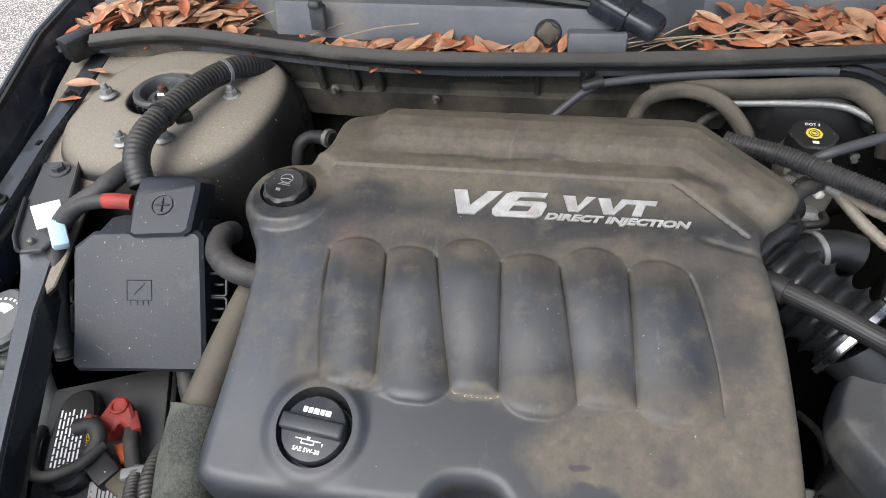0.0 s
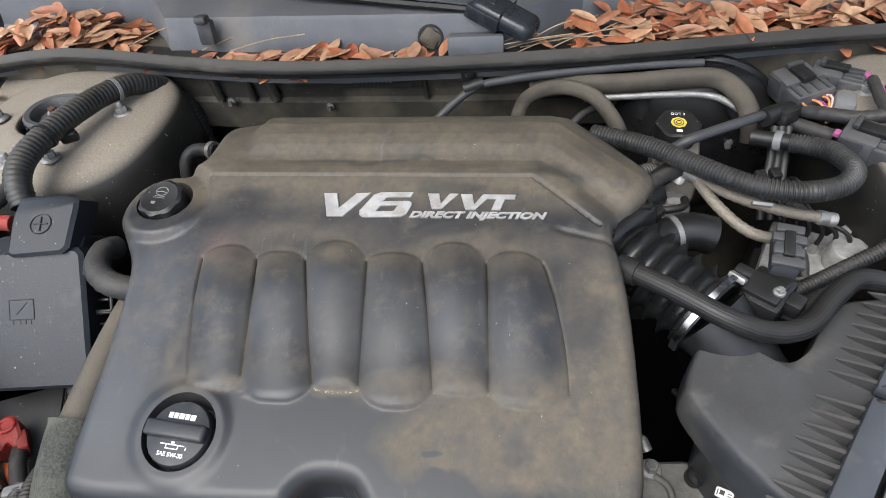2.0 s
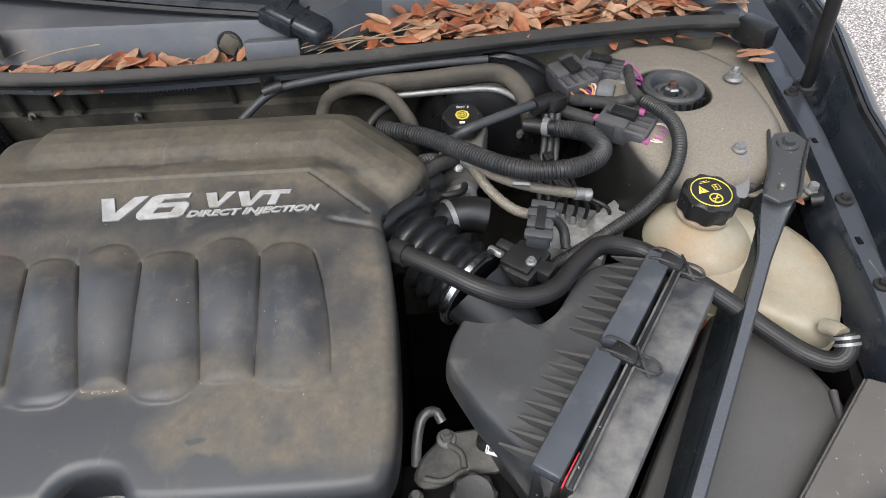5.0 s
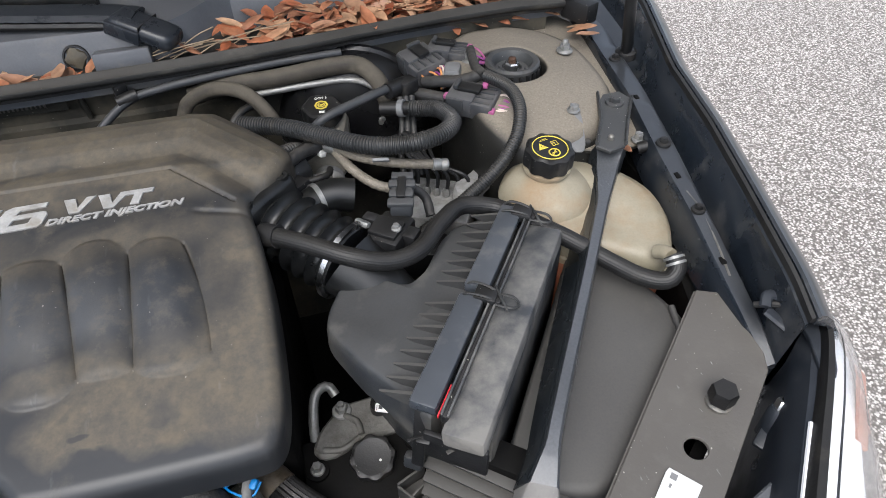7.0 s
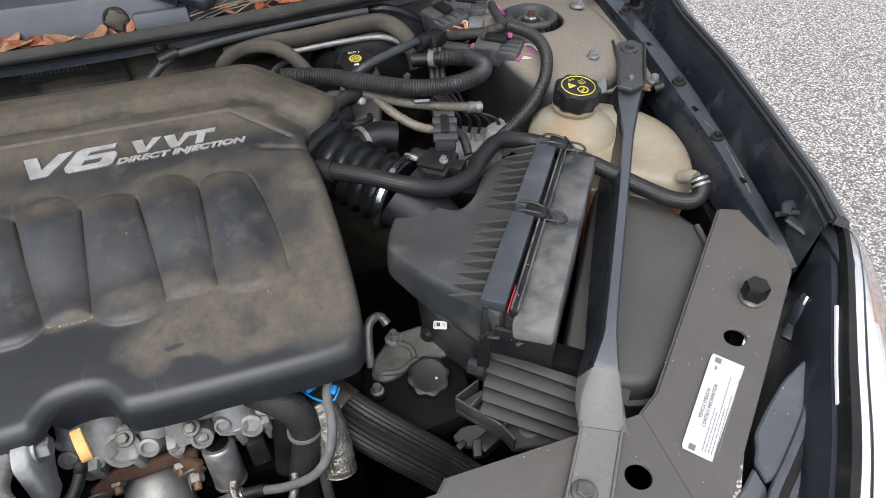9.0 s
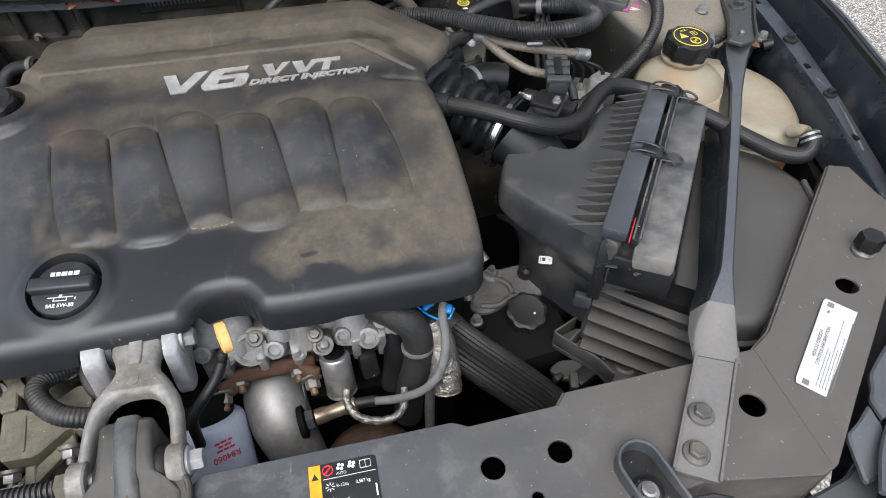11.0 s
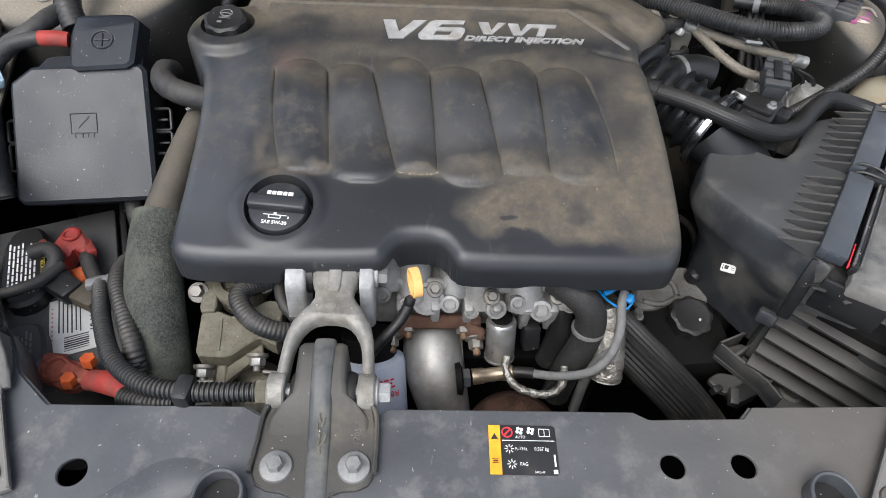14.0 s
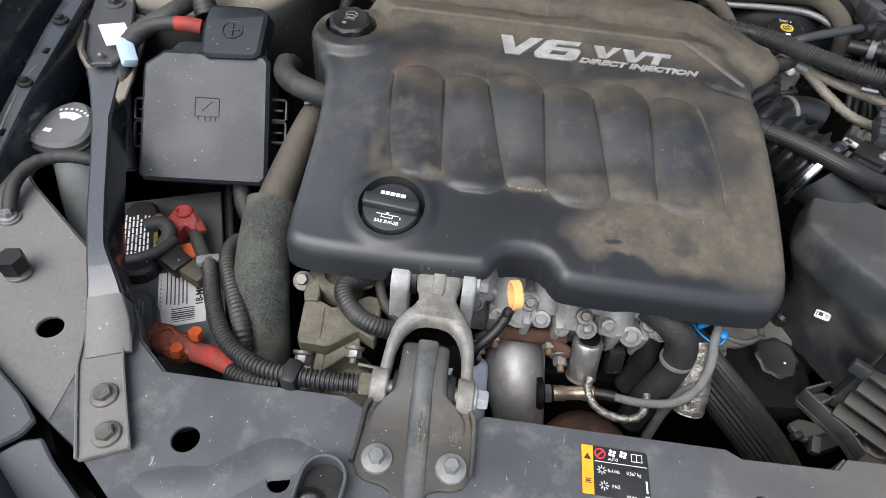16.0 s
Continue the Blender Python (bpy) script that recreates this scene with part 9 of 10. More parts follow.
for a, b in (((-0.012, -0.002), (0.016, -0.002)), ((0.016, -0.002), (0.016, 0.020)), ((0.016, 0.020), (-0.012, 0.020)), ((-0.012, 0.020), (-0.012, -0.002)), ((-0.004, 0.004), (0.008, 0.016)), ((-0.008, -0.002), (-0.008, -0.007)), ((0.0, -0.002), (0.0, -0.007)), ((0.006, -0.002), (0.006, -0.007)), ((0.012, -0.002), (0.012, -0.007))):
    sweep(bm, [FM @ Vector((*a, 0.0002)), FM @ Vector((*b, 0.0002))], 0.0006, 5)
part("moulded_mark", bm, FUSE, fb)
SCUFF = material("pale_scuff", (0.085, 0.088, 0.092), None, 60, 0.6, bump=0)
rn = random.Random(8)
for k in range(16):
    cx, cy = rn.gauss(-0.024, 0.020), rn.gauss(-0.010, 0.020)
    a, ln = rn.uniform(0, 3.1), rn.uniform(0.004, 0.018)
    part("scratch", sweep(bmesh.new(), [FM @ Vector((cx, cy, 0.0001)), FM @ Vector((cx + math.cos(a) * ln, cy + math.sin(a) * ln, 0.0001))], rn.uniform(0.00012, 0.00026), 4), SCUFF, fb)
for sx, ys in ((-1, ((0.018, -0.007), (-0.009, -0.040))), (1, ((0.026, 0.001), (-0.001, -0.026)))):
    for y0, y1 in ys:
        ring = [FM @ Vector((sx * x, y, z)) for x, y, z in ((0.073, y0, -0.020), (0.088, y0, -0.022), (0.0905, y0 - 0.002, -0.022), (0.0905, y1 + 0.002, -0.022), (0.088, y1, -0.022), (0.073, y1, -0.020))]
        lt = part("latch", sweep(bmesh.new(), ring, 0.0021, 8), BLACK, fb)
        part("latch_rib", at_fuse(box((sx * 0.081, (y0 + y1) / 2, -0.024), (0.012, 0.003, 0.004), 0.001)), BLACK, lt)
part("loom_port", at_fuse(box((0.02, -0.05, -0.12), (0.05, 0.03, 0.05), 0.006)), BLACK, fb)
pipe_thing("fuse_loom", [(-0.40, 0.345, 0.75), (-0.392, 0.32, 0.735), (-0.375, 0.295, 0.728), (-0.355, 0.275, 0.722), (-0.345, 0.25, 0.70)], 0.011, TAPE, "taped loom from the fuse box to the hose", "wiring loom", wrapped)

# ---- looms over the left tower ----
ll = thing("tower_loom", (-0.44, 0.66, 0.88), "thick black convoluted loom arching over the tower", "wiring loom")
part("loom_body", ribbed([(-0.376, 0.742, 0.775), (-0.380, 0.748, 0.800), (-0.388, 0.752, 0.835), (-0.404, 0.742, 0.872), (-0.424, 0.708, 0.903), (-0.444, 0.666, 0.913), (-0.458, 0.616, 0.918), (-0.470, 0.570, 0.918), (-0.477, 0.530, 0.914), (-0.473, 0.500, 0.904), (-0.462, 0.478, 0.885)], 0.0150, 0.0060, 0.0007), LOOM, ll, sharp=60)
for f, w in (((-0.437, 0.682, 0.9095), GREYPL), ((-0.470, 0.570, 0.918), BLACK), ((-0.379, 0.746, 0.795), BLACK)):
    i = {GREYPL: (-0.42, -0.85, 0.2), BLACK: (-0.25, -0.95, 0.0)}[w] if f[2] > 0.85 else (0, 0, 1)
    part("cable_tie", lathe([(0.0150, -0.0025), (0.0164, -0.0025), (0.0164, 0.0025), (0.0150, 0.0025)], aim(f, i), 28), w, ll)
part("anchor", box((-0.458, 0.590, 0.902), (0.022, 0.012, 0.016), 0.004, (20, 0, 30)), BLACK, ll)
l2 = thing("fender_loom", (-0.51, 0.45, 0.87), "taped loom with red sleeve beside the fuse box", "wiring loom")
part("loom_body", wrapped([(-0.482, 0.502, 0.895), (-0.490, 0.478, 0.897), (-0.503, 0.456, 0.892), (-0.530, 0.440, 0.880), (-0.548, 0.425, 0.862), (-0.550, 0.402, 0.84), (-0.538, 0.350, 0.80), (-0.53, 0.32, 0.76)], 0.0115, pitch=0.009, depth=0.0014), TAPE, l2)
part("plus_lead", wrapped([(-0.536, 0.434, 0.878), (-0.514, 0.440, 0.888), (-0.492, 0.443, 0.892), (-0.484, 0.444, 0.892)], 0.0085), TAPE, l2)
part("red_sleeve", tube([(-0.486, 0.4435, 0.8925), (-0.470, 0.444, 0.893), (-0.455, 0.446, 0.890)], 0.0088, 16), RED, l2, "bright red sleeve")
tg = thing("wiring_tag", (-0.565, 0.440, 0.862), "white paper tag with pale blue tape round the loom", "tag")
part("paper", box((-0.561, 0.434, 0.874), (0.030, 0.032, 0.0015), 0.0004, (20, 8, 40)), WHITEPAPER, tg)
part("tape", box((-0.541, 0.414, 0.864), (0.018, 0.034, 0.016), 0.004, (26, 16, 40)), PALEBLUE, tg)

# ---- washer filler, fender wiring, apron plate ----
wf = thing("washer_filler", (-0.605, 0.335, 0.70), "grey plastic washer filler cap with white symbol", "washer cap")
CAPGREY = material("weathered_grey_cap", (0.085, 0.088, 0.092), (0.115, 0.118, 0.12), 16, 0.5, bump=0.15, dust=(0.2, 0.195, 0.185), dust_amount=0.25, up_dust=0.3, speck=0.2)
capl = rounded([(-0.024, -0.036), (0.012, -0.040), (0.036, -0.022), (0.030, 0.010), (0.012, 0.036), (-0.010, 0.042), (-0.030, 0.020), (-0.034, -0.020)], 2)
m = pose(-0.592, 0.330, 0.812, 4, 0, -4)
cp = part("cap", plate(capl, 0.004, 0.012, (), 0.004, m), CAPGREY, wf, "weathered grey cap")
part("rim", plate([(x * 1.07, y * 1.07) for x, y in capl], -0.006, 0.004, (), 0.001, m), GREYDARK, cp)
bm = bmesh.new()
fan = lambda r, a: (0.000 + r * math.cos(radians(a)), -0.006 + r * math.sin(radians(a)))
plate([fan(0.024, 55 + 8 * k) for k in range(10)] + [fan(0.013, 127 - 8 * k) for k in range(10)], 0.0046, 0.0004, (), 0.0001, m, bm)
for k in range(7):
    plate([fan(r, 50 + 12 * k + q) for r, q in ((0.028, -3), (0.028, 3), (0.031, 3), (0.031, -3))][::-1], 0.0046, 0.0004, (), 0.0001, m, bm)
part("symbol", bars([(-0.012, -0.016, 0.009, 0.006)], m @ pose(0, 0, 0.0042), bm), WHITEINK, cp)
PALEPL = material("pale_translucent_plastic", (0.22, 0.24, 0.23), (0.3, 0.32, 0.31), 14, 0.5, bump=0.1, dust=DUST, dust_amount=0.25)
part("neck", tube([(-0.592, 0.330, 0.802), (-0.590, 0.322, 0.775), (-0.580, 0.290, 0.72), (-0.560, 0.25, 0.66), (-0.55, 0.24, 0.58)], 0.026, 26), PALEPL, wf, "pale translucent neck")
pipe_thing("washer_lead", [(-0.586, 0.196, 0.804), (-0.592, 0.222, 0.814), (-0.590, 0.246, 0.818), (-0.574, 0.268, 0.818), (-0.545, 0.276, 0.815), (-0.505, 0.282, 0.80)], 0.0075, TAPE, "black lead looping from the ground screw", "cable", wrapped)
gs = thing("ground_screw", (-0.585, 0.191, 0.80), "zinc ground screw with ring terminal", "bolt")
part("ring", lathe([(0.011, 0), (0.011, 0.002), (0.006, 0.002)], pose(-0.585, 0.191, support_top(-0.585, 0.191)), 20), STEEL, gs)
part("head", bolt_mesh(0.006, 0.006, 0.009, m=pose(-0.585, 0.191, support_top(-0.585, 0.191) + 0.002)), STEEL, gs)
fp = thing("fender_plug", (-0.64, 0.40, 0.82), "black wiring plug clipped to the fender apron", "connector")
for dx in (-0.006, 0.006):
    part("latch", box((-0.650 + dx, 0.398, 0.846), (0.006, 0.012, 0.006), 0.001, (0, 0, -8)), GREYPL, fp)
part("plug", box((-0.650, 0.415, 0.838), (0.022, 0.038, 0.018), 0.003, (0, 0, -8)), CAPGREY, fp, "grey plug shell")
part("neck", box((-0.648, 0.445, 0.838), (0.012, 0.026, 0.012), 0.002, (0, 0, -8)), BLACK, fp)
part("lead", tube([(-0.650, 0.395, 0.832), (-0.652, 0.372, 0.822), (-0.640, 0.355, 0.81), (-0.62, 0.35, 0.80)], 0.0045), RUBBER, fp)
part("lead", tube([(-0.646, 0.455, 0.838), (-0.632, 0.468, 0.842), (-0.618, 0.462, 0.842)], 0.0042), RUBBER, fp)
ap = thing("apron_shelf", (-0.60, 0.46, 0.80), "dusty painted apron shelf below the fender ledge", "body panel", kind="structure")
part("shelf", plate(rounded([(-0.525, 0.345), (-0.552, 0.372), (-0.600, 0.405), (-0.650, 0.480), (-0.688, 0.60), (-0.72, 0.72), (-0.73, 0.84), (-0.60, 0.84), (-0.58, 0.70), (-0.56, 0.52), (-0.535, 0.41)], 1), lambda x, y: 0.842 + 0.10 * (y - 0.40), 0.006, [ring_hole(-0.578, 0.425, 0.004)], 0.0015), TOWER, ap)
ap = thing("apron_shelf", (0.62, 0.55, 0.80), "dusty painted apron shelf below the fender ledge", "body panel", kind="structure")
part("shelf", plate(rounded([(0.60, 0.50), (0.66, 0.48), (0.710, 0.49), (0.735, 0.60), (0.750, 0.84), (0.60, 0.86), (0.60, 0.55)], 1), lambda x, y: 0.850 + 0.05 * (y - 0.50), 0.006, (), 0.0015), TOWER, ap)


# ---- cowl, windscreen and dead leaves ----
SEAL = [(-0.668, 0.742, 0.914), (-0.60, 0.760, 0.916), (-0.54, 0.762, 0.918), (-0.463, 0.752, 0.918), (-0.356, 0.732, 0.918), (-0.250, 0.718, 0.918), (-0.137, 0.715, 0.918), (0.006, 0.722, 0.918), (0.144, 0.733, 0.918), (0.278, 0.748, 0.918), (0.45, 0.772, 0.918), (0.60, 0.785, 0.918), (0.700, 0.785, 0.916)]


def seal_y(x):
    return float(np.interp(x, [p[0] for p in SEAL], [p[1] for p in SEAL]))


sl = thing("hood_seal", (0, 0.72, 0.90), "black rubber hood seal along the cowl edge", "rubber seal", kind="structure")
pts = even(curve_points(SEAL, 10), 0.012)
rings = [[p + Vector((0, dy, dz)) for dy, dz in ((-0.006, -0.006), (-0.007, -0.002), (-0.006, 0.0008), (-0.002, 0.002), (0.002, 0.006), (0.006, 0.008), (0.009, 0.006), (0.010, -0.008), (0.004, -0.010), (-0.003, -0.009))] for p in pts]
part("bulb", loft(rings), SEALRUBBER, sl)
rings = [[p + Vector((0, dy, dz)) for dy, dz in ((-0.002, -0.014), (-0.002, -0.009), (0.055, -0.010), (0.055, -0.030), (0.006, -0.017))] for p in pts]
part("carrier", loft(rings), RUBBER, sl)
for s, x, y in ((-1, -0.690, 0.748), (1, 0.722, 0.772)):
    part("end_block", box((x, y, 0.906), (0.030, 0.052, 0.034), 0.005, (0, 0, 28 * s)), BLACK, sl)


def back_y(x):
    """Where the rear wall of the leaf gutter stands: far back at both ends, close behind the seal in the middle."""
    return float(np.interp(x, (-0.74, -0.47, -0.43, -0.40, 0.10, 0.13, 0.19, 0.76), (0.90, 0.87, 0.83, 0.785, 0.775, 0.80, 0.875, 0.89)))


cw = thing("cowl_panel", (0, 0.80, 0.86), "grey plastic cowl panel below the windscreen", "cowl panel", kind="structure")
rings = []
for k in range(101):
    x = -0.74 + 1.48 * k / 100
    a, b = seal_y(x) + 0.012, back_y(x)
    rings.append([Vector((x, a, 0.898)), Vector((x, a + 0.012, 0.893)), Vector((x, b - 0.006, 0.895)), Vector((x, b, 0.900)), Vector((x, b + 0.014, 0.944)), Vector((x, b + 0.018, 0.950)), Vector((x, 0.925, 0.962)), Vector((x, 0.925, 0.955)), Vector((x, b + 0.022, 0.944)), Vector((x, b + 0.006, 0.890)), Vector((x, a, 0.888))])
part("tray", loft(rings), COWL, cw, sharp=30)
part("drain_grommet", lathe([(0.017, 0), (0.018, 0.002), (0.017, 0.004), (0.015, 0.004), (0.014, 0.001)], aim((-0.018, 0.7855, 0.921), (0, -0.95, 0.3)), 28), BLACK, cw)
part("drain_dirt", lathe([(0.0145, 0), (0.013, 0.004), (0.004, 0.006)], aim((-0.018, 0.7855, 0.921), (0, -0.95, 0.3)), 14, wave=lambda a, j: 1 + 0.2 * math.sin(4 * a + j)), CORDBROWN, cw)
part("step_panel", box((0.045, 0.768, 0.918), (0.075, 0.024, 0.030), 0.004, (-14, 0, 2)), COWL, cw)
part("clip", box((-0.330, 0.778, 0.940), (0.022, 0.016, 0.034), 0.004, (-10, 0, 0)), GREYDARK, cw, "dark push clip")
part("clip", box((-0.330, 0.775, 0.960), (0.018, 0.020, 0.012), 0.005, (-10, 0, 0)), GREYDARK, cw, "dark push clip")
part("clip", box((0.46, 0.886, 0.950), (0.03, 0.02, 0.02), 0.004), GREYDARK, cw, "dark push clip")

gl = thing("windscreen", (0, 1.1, 0.95), "tinted windscreen glass above a dark dashboard", "windscreen", kind="structure")
GLASS, n_, l_, b_, c_ = special("windscreen_glass")
b_.inputs["Base Color"].default_value, b_.inputs["Roughness"].default_value = (0.55, 0.62, 0.64, 1), 0.02
b_.inputs["Transmission Weight"].default_value = 1.0
rings = []
for k in range(21):
    x = -0.72 + 1.44 * k / 20
    bow = 0.06 * (x / 0.72) ** 2
    rings.append([Vector((x, 0.885 + bow, 0.962)), Vector((x, 1.45 + bow, 1.30)), Vector((x, 1.452 + bow, 1.295)), Vector((x, 0.888 + bow, 0.957))])
part("pane", loft(rings), GLASS, gl)
part("dashboard", box((0, 1.25, 0.93), (1.4, 0.62, 0.04), 0.01), DEEP, gl)
part("frit_band", loft([[Vector((x, 0.884 + 0.06 * (x / 0.72) ** 2, 0.9655)), Vector((x, 0.95 + 0.06 * (x / 0.72) ** 2, 1.005)), Vector((x, 0.951 + 0.06 * (x / 0.72) ** 2, 1.004)), Vector((x, 0.885 + 0.06 * (x / 0.72) ** 2, 0.964))] for x in [-0.72 + 1.44 * k / 20 for k in range(21)]]), DEEPGLOSS, gl)


def wiper(path, cap, label):
    """A broad pressed arm on a capped pivot, and the blade lying along the glass."""
    ob = thing("windscreen_wiper", cap[-1], label, "wiper", group="windscreen wipers")
    a, b = Vector(cap[0]), Vector(cap[-1])
    mid, d = (a + b) / 2, b - a
    turn = (0, math.degrees(math.atan2(-d.z, d.xy.length)), math.degrees(math.atan2(d.y, d.x)))
    cp = part("pivot_cap", box(mid[:], (d.length + 0.010, 0.046, 0.026), 0.012, turn, segments=4), BLACKARM, ob, sharp=50)
    e = a.lerp(b, 0.22)
    part("cap_seat", box((e.x, e.y, e.z - 0.004), (d.length * 0.62, 0.052, 0.020), 0.003, turn), BLACKARM, cp)
    part("cap_joint", box(a.lerp(b, 0.52)[:], (0.0016, 0.0464, 0.0264), 0.0004, turn), RUBBER, cp)
    q = even(curve_points(path, 8), 0.012)
    part("arm", sweep(bmesh.new(), q, lambda i, f: 0.026 - 0.008 * f, 8, 0.34), BLACKARM, ob, sharp=30)
    part("arm_edge", sweep(bmesh.new(), [v + Vector((0, -0.020, -0.008)) for v in q], 0.005, 6), RUBBER, ob)
    part("blade", sweep(bmesh.new(), [v + Vector((-0.01, 0.040, 0.004)) for v in q[4:]], 0.007, 8, 1.3), RUBBER, ob)


BLACKARM = material("black_wiper_paint", (0.014, 0.017, 0.022), (0.022, 0.026, 0.032), 20, 0.28, bump=0.08, dust=(0.12, 0.115, 0.11), dust_amount=0.2, up_dust=0.12)
wiper([(0.075, 0.800, 0.962), (0.03, 0.812, 0.966), (-0.09, 0.830, 0.972), (-0.30, 0.868, 0.984), (-0.55, 0.93, 1.00)], [(0.048, 0.803, 0.962), (0.118, 0.768, 0.938)], "black windscreen wiper arm resting above the cowl")

# hood propped open above the bay, on a dark rod
hd = thing("hood", (0, 0.93, 0.96), "dark underside of the raised hood", "car hood")
rings = []
for k in range(13):
    x = -0.74 + 1.48 * k / 12
    f = 0.05 * (x / 0.74) ** 2
    rings.append([Vector((x, 0.95, 0.985)), Vector((x, 0.68, 1.45 - f)), Vector((x, 0.37 + f, 1.90 - f)), Vector((x, 0.385 + f, 1.92 - f)), Vector((x, 0.70, 1.47 - f)), Vector((x, 0.97, 1.005))])
part("skin", loft(rings), HOODUNDER, hd)
pr = thing("hood_prop_rod", (0.757, 0.669, 0.885), "dark prop rod holding the hood open", "prop rod")
part("rod", tube([(0.757, 0.669, 0.880), (0.740, 0.648, 0.935), (0.700, 0.640, 1.20), (0.66, 0.670, 1.45)], 0.0085, 14, 0.03), BLACK, pr)
part("socket", lathe([(0.016, 0), (0.016, 0.010), (0.011, 0.014)], pose(0.757, 0.669, 0.872), 20), BLACK, pr)

LEAFTONES = ((0.36, 0.105, 0.045), (0.25, 0.07, 0.032), (0.38, 0.165, 0.085), (0.44, 0.27, 0.16), (0.32, 0.17, 0.10))


def leaf_material():
    m, n, l, b, co = special("dead_leaf")
    info = n.new("ShaderNodeObjectInfo")
    r = n.new("ShaderNodeValToRGB")
    r.color_ramp.interpolation = "LINEAR"
    els = r.color_ramp.elements
    for k, c in enumerate(LEAFTONES):
        e = els[k] if k < 2 else els.new(0.5)
        e.color = (*c, 1)
    for k, e in enumerate(sorted(els, key=lambda q: q.position)):
        e.position = k / (len(LEAFTONES) - 1)
    l.new(info.outputs["Random"], r.inputs["Fac"])
    t = n.new("ShaderNodeTexNoise")
    t.inputs["Scale"].default_value, t.inputs["Detail"].default_value = 70, 4
    l.new(co, t.inputs["Vector"])
    mr = n.new("ShaderNodeMapRange")
    mr.inputs["From Min"].default_value, mr.inputs["From Max"].default_value, mr.inputs["To Min"].default_value, mr.inputs["To Max"].default_value = 0.3, 0.7, 0.65, 1.2
    l.new(t.outputs["Fac"], mr.inputs["Value"])
    hs = n.new("ShaderNodeHueSaturation")
    l.new(r.outputs["Color"], hs.inputs["Color"])
    l.new(mr.outputs["Result"], hs.inputs["Value"])
    l.new(hs.outputs["Color"], b.inputs["Base Color"])
    b.inputs["Roughness"].default_value = 0.48
    b.inputs["Subsurface Weight"].default_value = 0.0
    return m


LEAF = leaf_material()


def leaf_mesh(rn):
    """A pointed oval leaf with a raised midrib and curled rims."""
    length, width = rn.uniform(0.040, 0.062), rn.uniform(0.016, 0.026)
    curl, bend = rn.uniform(-0.25, 0.55), rn.uniform(-0.35, 0.35)
    bm = bmesh.new()
    nu, rows = 9, []
    for i in range(nu):
        f = i / (nu - 1)
        w = width / 2 * math.sin(math.pi * min(1, max(0.0, f * 0.96 + 0.02))) ** 0.8
        x = (f - 0.5) * length
        row = []
        for s in (-1, -0.5, 0, 0.5, 1):
            z = curl * abs(s) ** 1.6 * w * 1.1 + bend * length * (f - 0.5) ** 2 + (0.0004 if s == 0 else 0) + 0.0006 * math.sin(9 * f + 3 * s + curl * 9)
            row.append(bm.verts.new((x, s * w, z)))
        rows.append(row)
    for a, b in zip(rows, rows[1:]):
        for k in range(4):
            bm.faces.new((a[k], a[k + 1], b[k + 1], b[k]))
    return finish(bm, "leaf", LEAF, 80)


rl = random.Random(42)
LEAVES = [leaf_mesh(rl) for _ in range(12)]


def drop_leaf(heap, x, y, z, tilt=20):
    ob = new("leaf", rl.choice(LEAVES))
    ob.matrix_basis = Matrix.Translation(-Vector(heap.location)) @ pose(x, y, z, rl.gauss(0, tilt), rl.gauss(0, tilt), rl.uniform(0, 360)) @ Matrix.Scale(rl.uniform(0.7, 1.0), 4)
    ob.parent = heap
    return ob


heap = thing("leaf_heap", (-0.58, 0.80, 0.893), "dry orange-brown fallen leaves heaped in the cowl gutter", "leaves", group="leaf heaps")
for k in range(210):
    x = rl.uniform(-0.725, -0.45)
    a, b = seal_y(x) + 0.020, 0.866
    drop_leaf(heap, x, a + (b - a) * rl.random(), 0.898 + 0.052 * rl.random() * math.sin(math.pi * min(1, max(0.05, (-0.43 - x) / 0.3))), 12)
for x, y, z in ((-0.655, 0.715, 0.885), (-0.66, 0.68, 0.882), (-0.665, 0.65, 0.88), (-0.60, 0.775, 0.893), (-0.56, 0.785, 0.893)):
    drop_leaf(heap, x, y, z, 10)
heap = thing("leaf_heap", (-0.16, 0.75, 0.893), "dry orange-brown fallen leaves along the cowl seal", "leaves", group="leaf heaps")
for k in range(95):
    x = rl.triangular(-0.40, 0.04, -0.12)
    drop_leaf(heap, x, rl.uniform(seal_y(x) + 0.020, 0.768), 0.900 + 0.020 * rl.random(), 14)
for k in range(60):
    x = rl.uniform(-0.43, -0.18)
    drop_leaf(heap, x, rl.uniform(seal_y(x) + 0.018, seal_y(x) + 0.04), 0.899 + 0.008 * rl.random(), 9)
heap = thing("leaf_heap", (0.45, 0.82, 0.893), "dry orange-brown fallen leaves heaped in the cowl well", "leaves", group="leaf heaps")
for k in range(285):
    x = rl.triangular(0.12, 0.75, 0.36)
    a, b = seal_y(x) + 0.020, back_y(x) - 0.012
    drop_leaf(heap, x, a + (b - a) * rl.random(), 0.899 + 0.030 * rl.random() ** 0.8, 12)
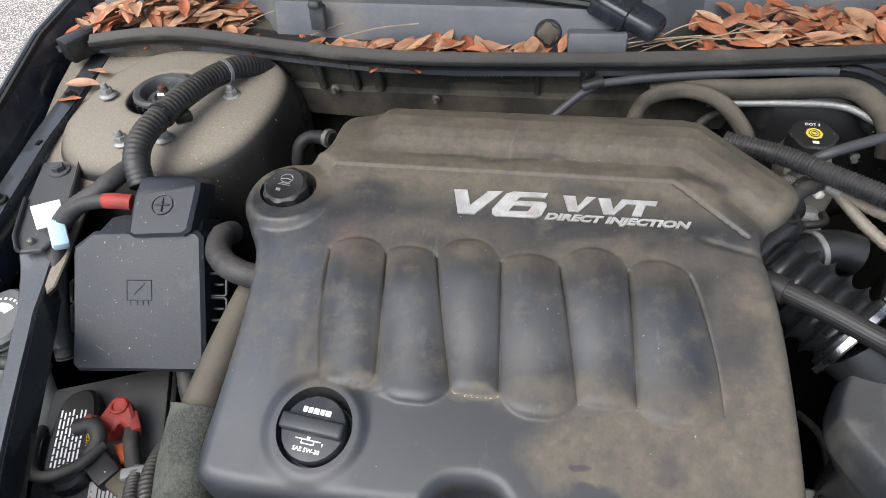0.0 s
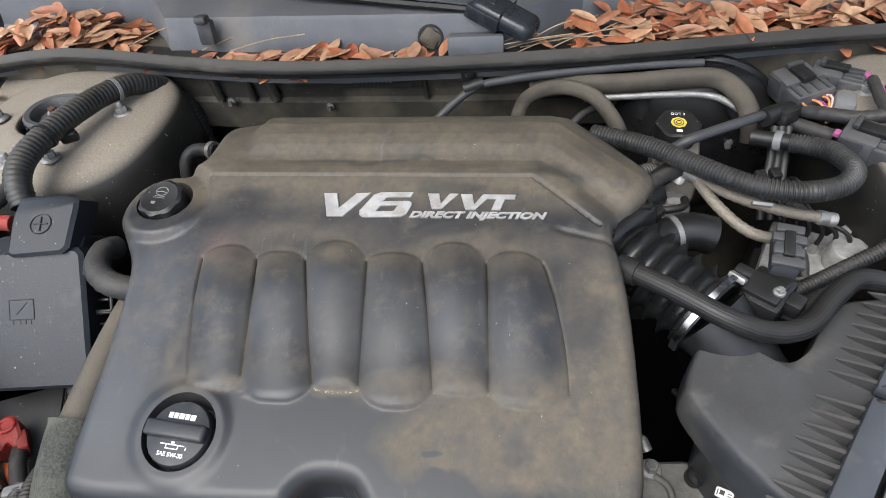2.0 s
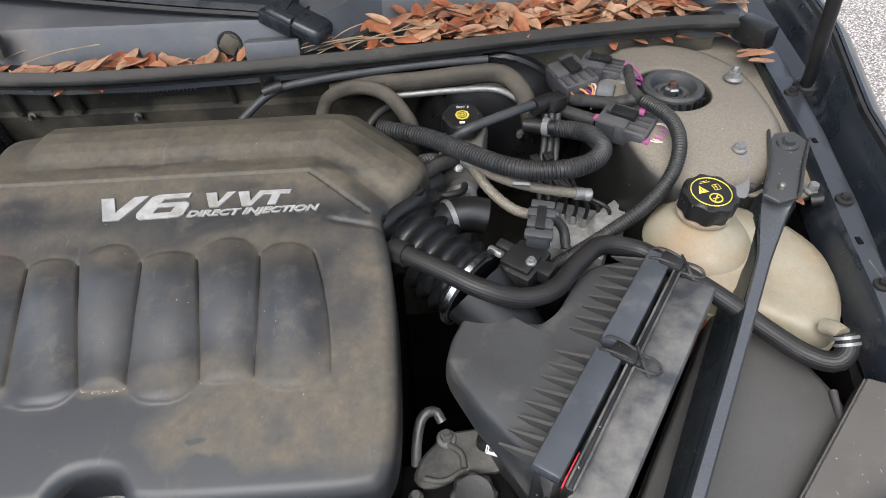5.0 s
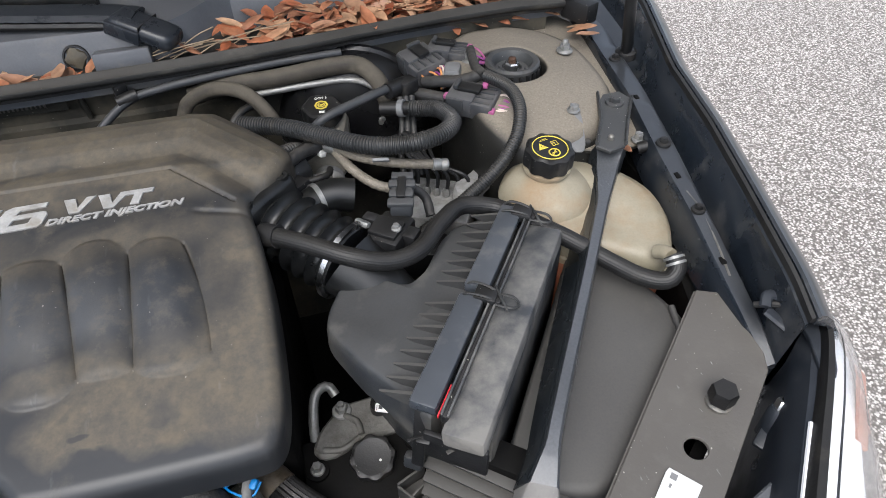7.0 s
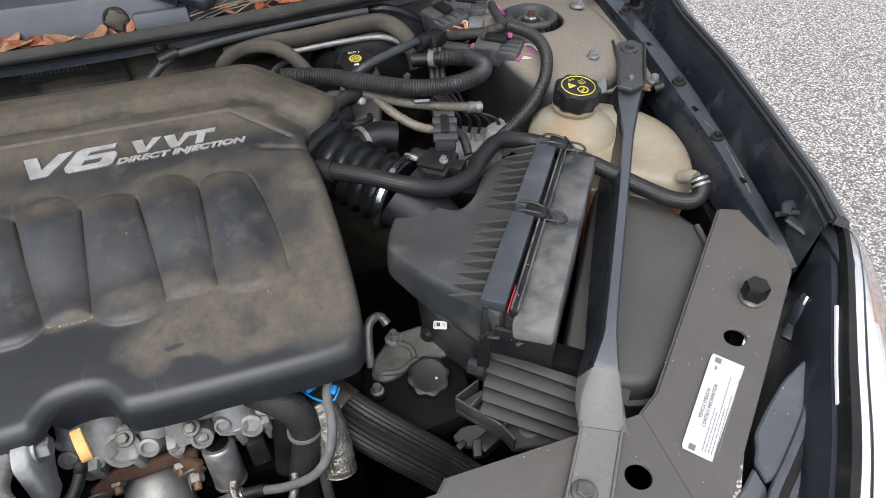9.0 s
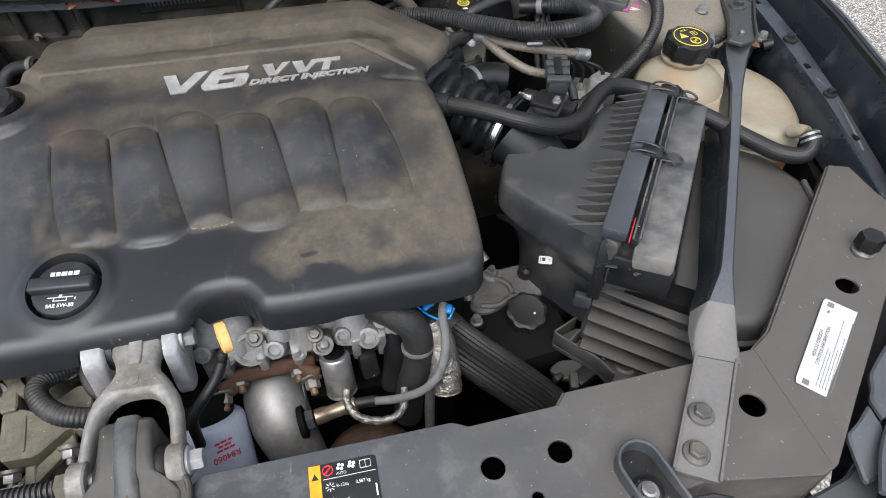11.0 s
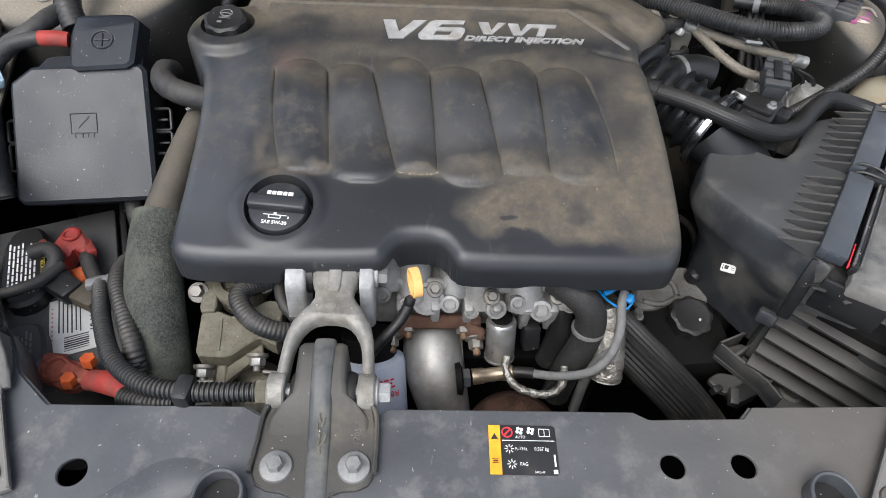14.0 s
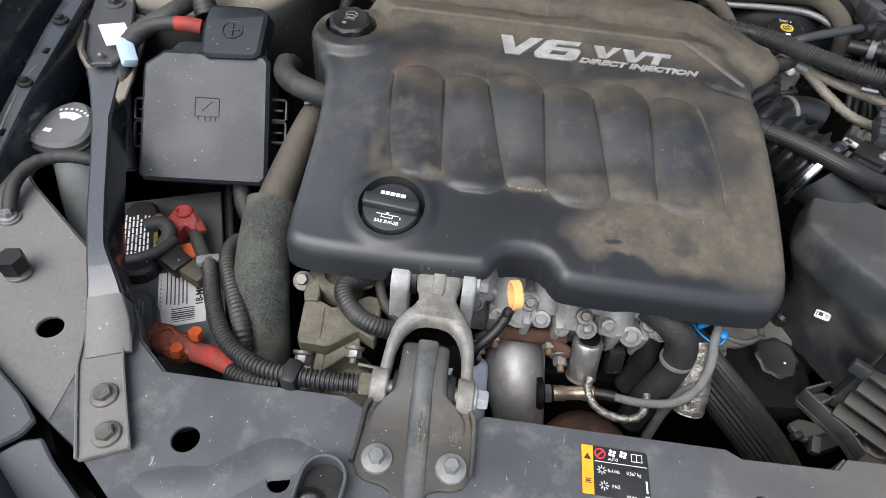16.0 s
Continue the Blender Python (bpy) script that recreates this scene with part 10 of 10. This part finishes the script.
for x, y, z in ((0.525, 0.785, 0.892), (0.560, 0.796, 0.893), (0.60, 0.803, 0.893), (0.64, 0.801, 0.892), (0.680, 0.80, 0.891), (0.712, 0.755, 0.889), (0.716, 0.72, 0.888), (0.714, 0.74, 0.892), (0.655, 0.476, 0.850), (0.665, 0.482, 0.852)):
    drop_leaf(heap, x, y, z, 12)
tw = thing("twig_litter", (0.12, 0.78, 0.893), "pale dry twigs and straw among the leaves", "twigs")
for k in range(14):
    x = rl.uniform(0.06, 0.20) if k < 10 else rl.uniform(-0.50, -0.28)
    y = seal_y(x) + 0.025 + 0.03 * rl.random()
    a = radians(rl.uniform(-20, 50))
    ln = rl.uniform(0.05, 0.14)
    p = Vector((x, y, 0.905 + 0.02 * rl.random()))
    part("twig", tube([p, p + Vector((math.cos(a) * ln / 2, math.sin(a) * ln / 4, 0.012)), p + Vector((math.cos(a) * ln, math.sin(a) * ln / 2, 0.012 + 0.01 * rl.random()))], 0.0009, 6, 0.01), TWIG, tw)

# ---- firewall details ----
vp = thing("identity_plate", (-0.108, 0.752, 0.85), "small dark plate with embossed pale marks on the firewall", "plate")
m = pose(-0.108, 0.7605, 0.872, 86, 0, 0.5)
part("plate_body", plate([(-0.060, -0.012), (0.060, -0.012), (0.060, 0.012), (-0.060, 0.012)], 0.001, 0.0015, (), 0.0004, m), FIREWALL, vp)
rn = random.Random(17)
part("marks", bars([(-0.050 + 0.0058 * k, 0.0, rn.choice((0.0022, 0.0034, 0.0028)), 0.009) for k in range(15)], m @ pose(0, 0, 0.001)), DULLBOLT, vp)
for x, w in ((-0.34, 0.006), (-0.29, 0.006), (-0.255, 0.008), (-0.03, 0.004)):
    solid("firewall_rib", tube([(x, 0.762, 0.890), (x + 0.002, 0.759, 0.865), (x + 0.003, 0.762, 0.842)], w, 10), FIREWALL, "pressed rib on the painted firewall", "body panel", kind="structure")
for x, z in ((-0.318, 0.842), (-0.17, 0.832)):
    solid("firewall_stud", lathe([(0.006, 0), (0.006, 0.004), (0.003, 0.005), (0.003, 0.012)], aim((x, 0.757, z), (0, -1, 0.1)), 10), DULLBOLT, "small stud on the firewall", "stud")
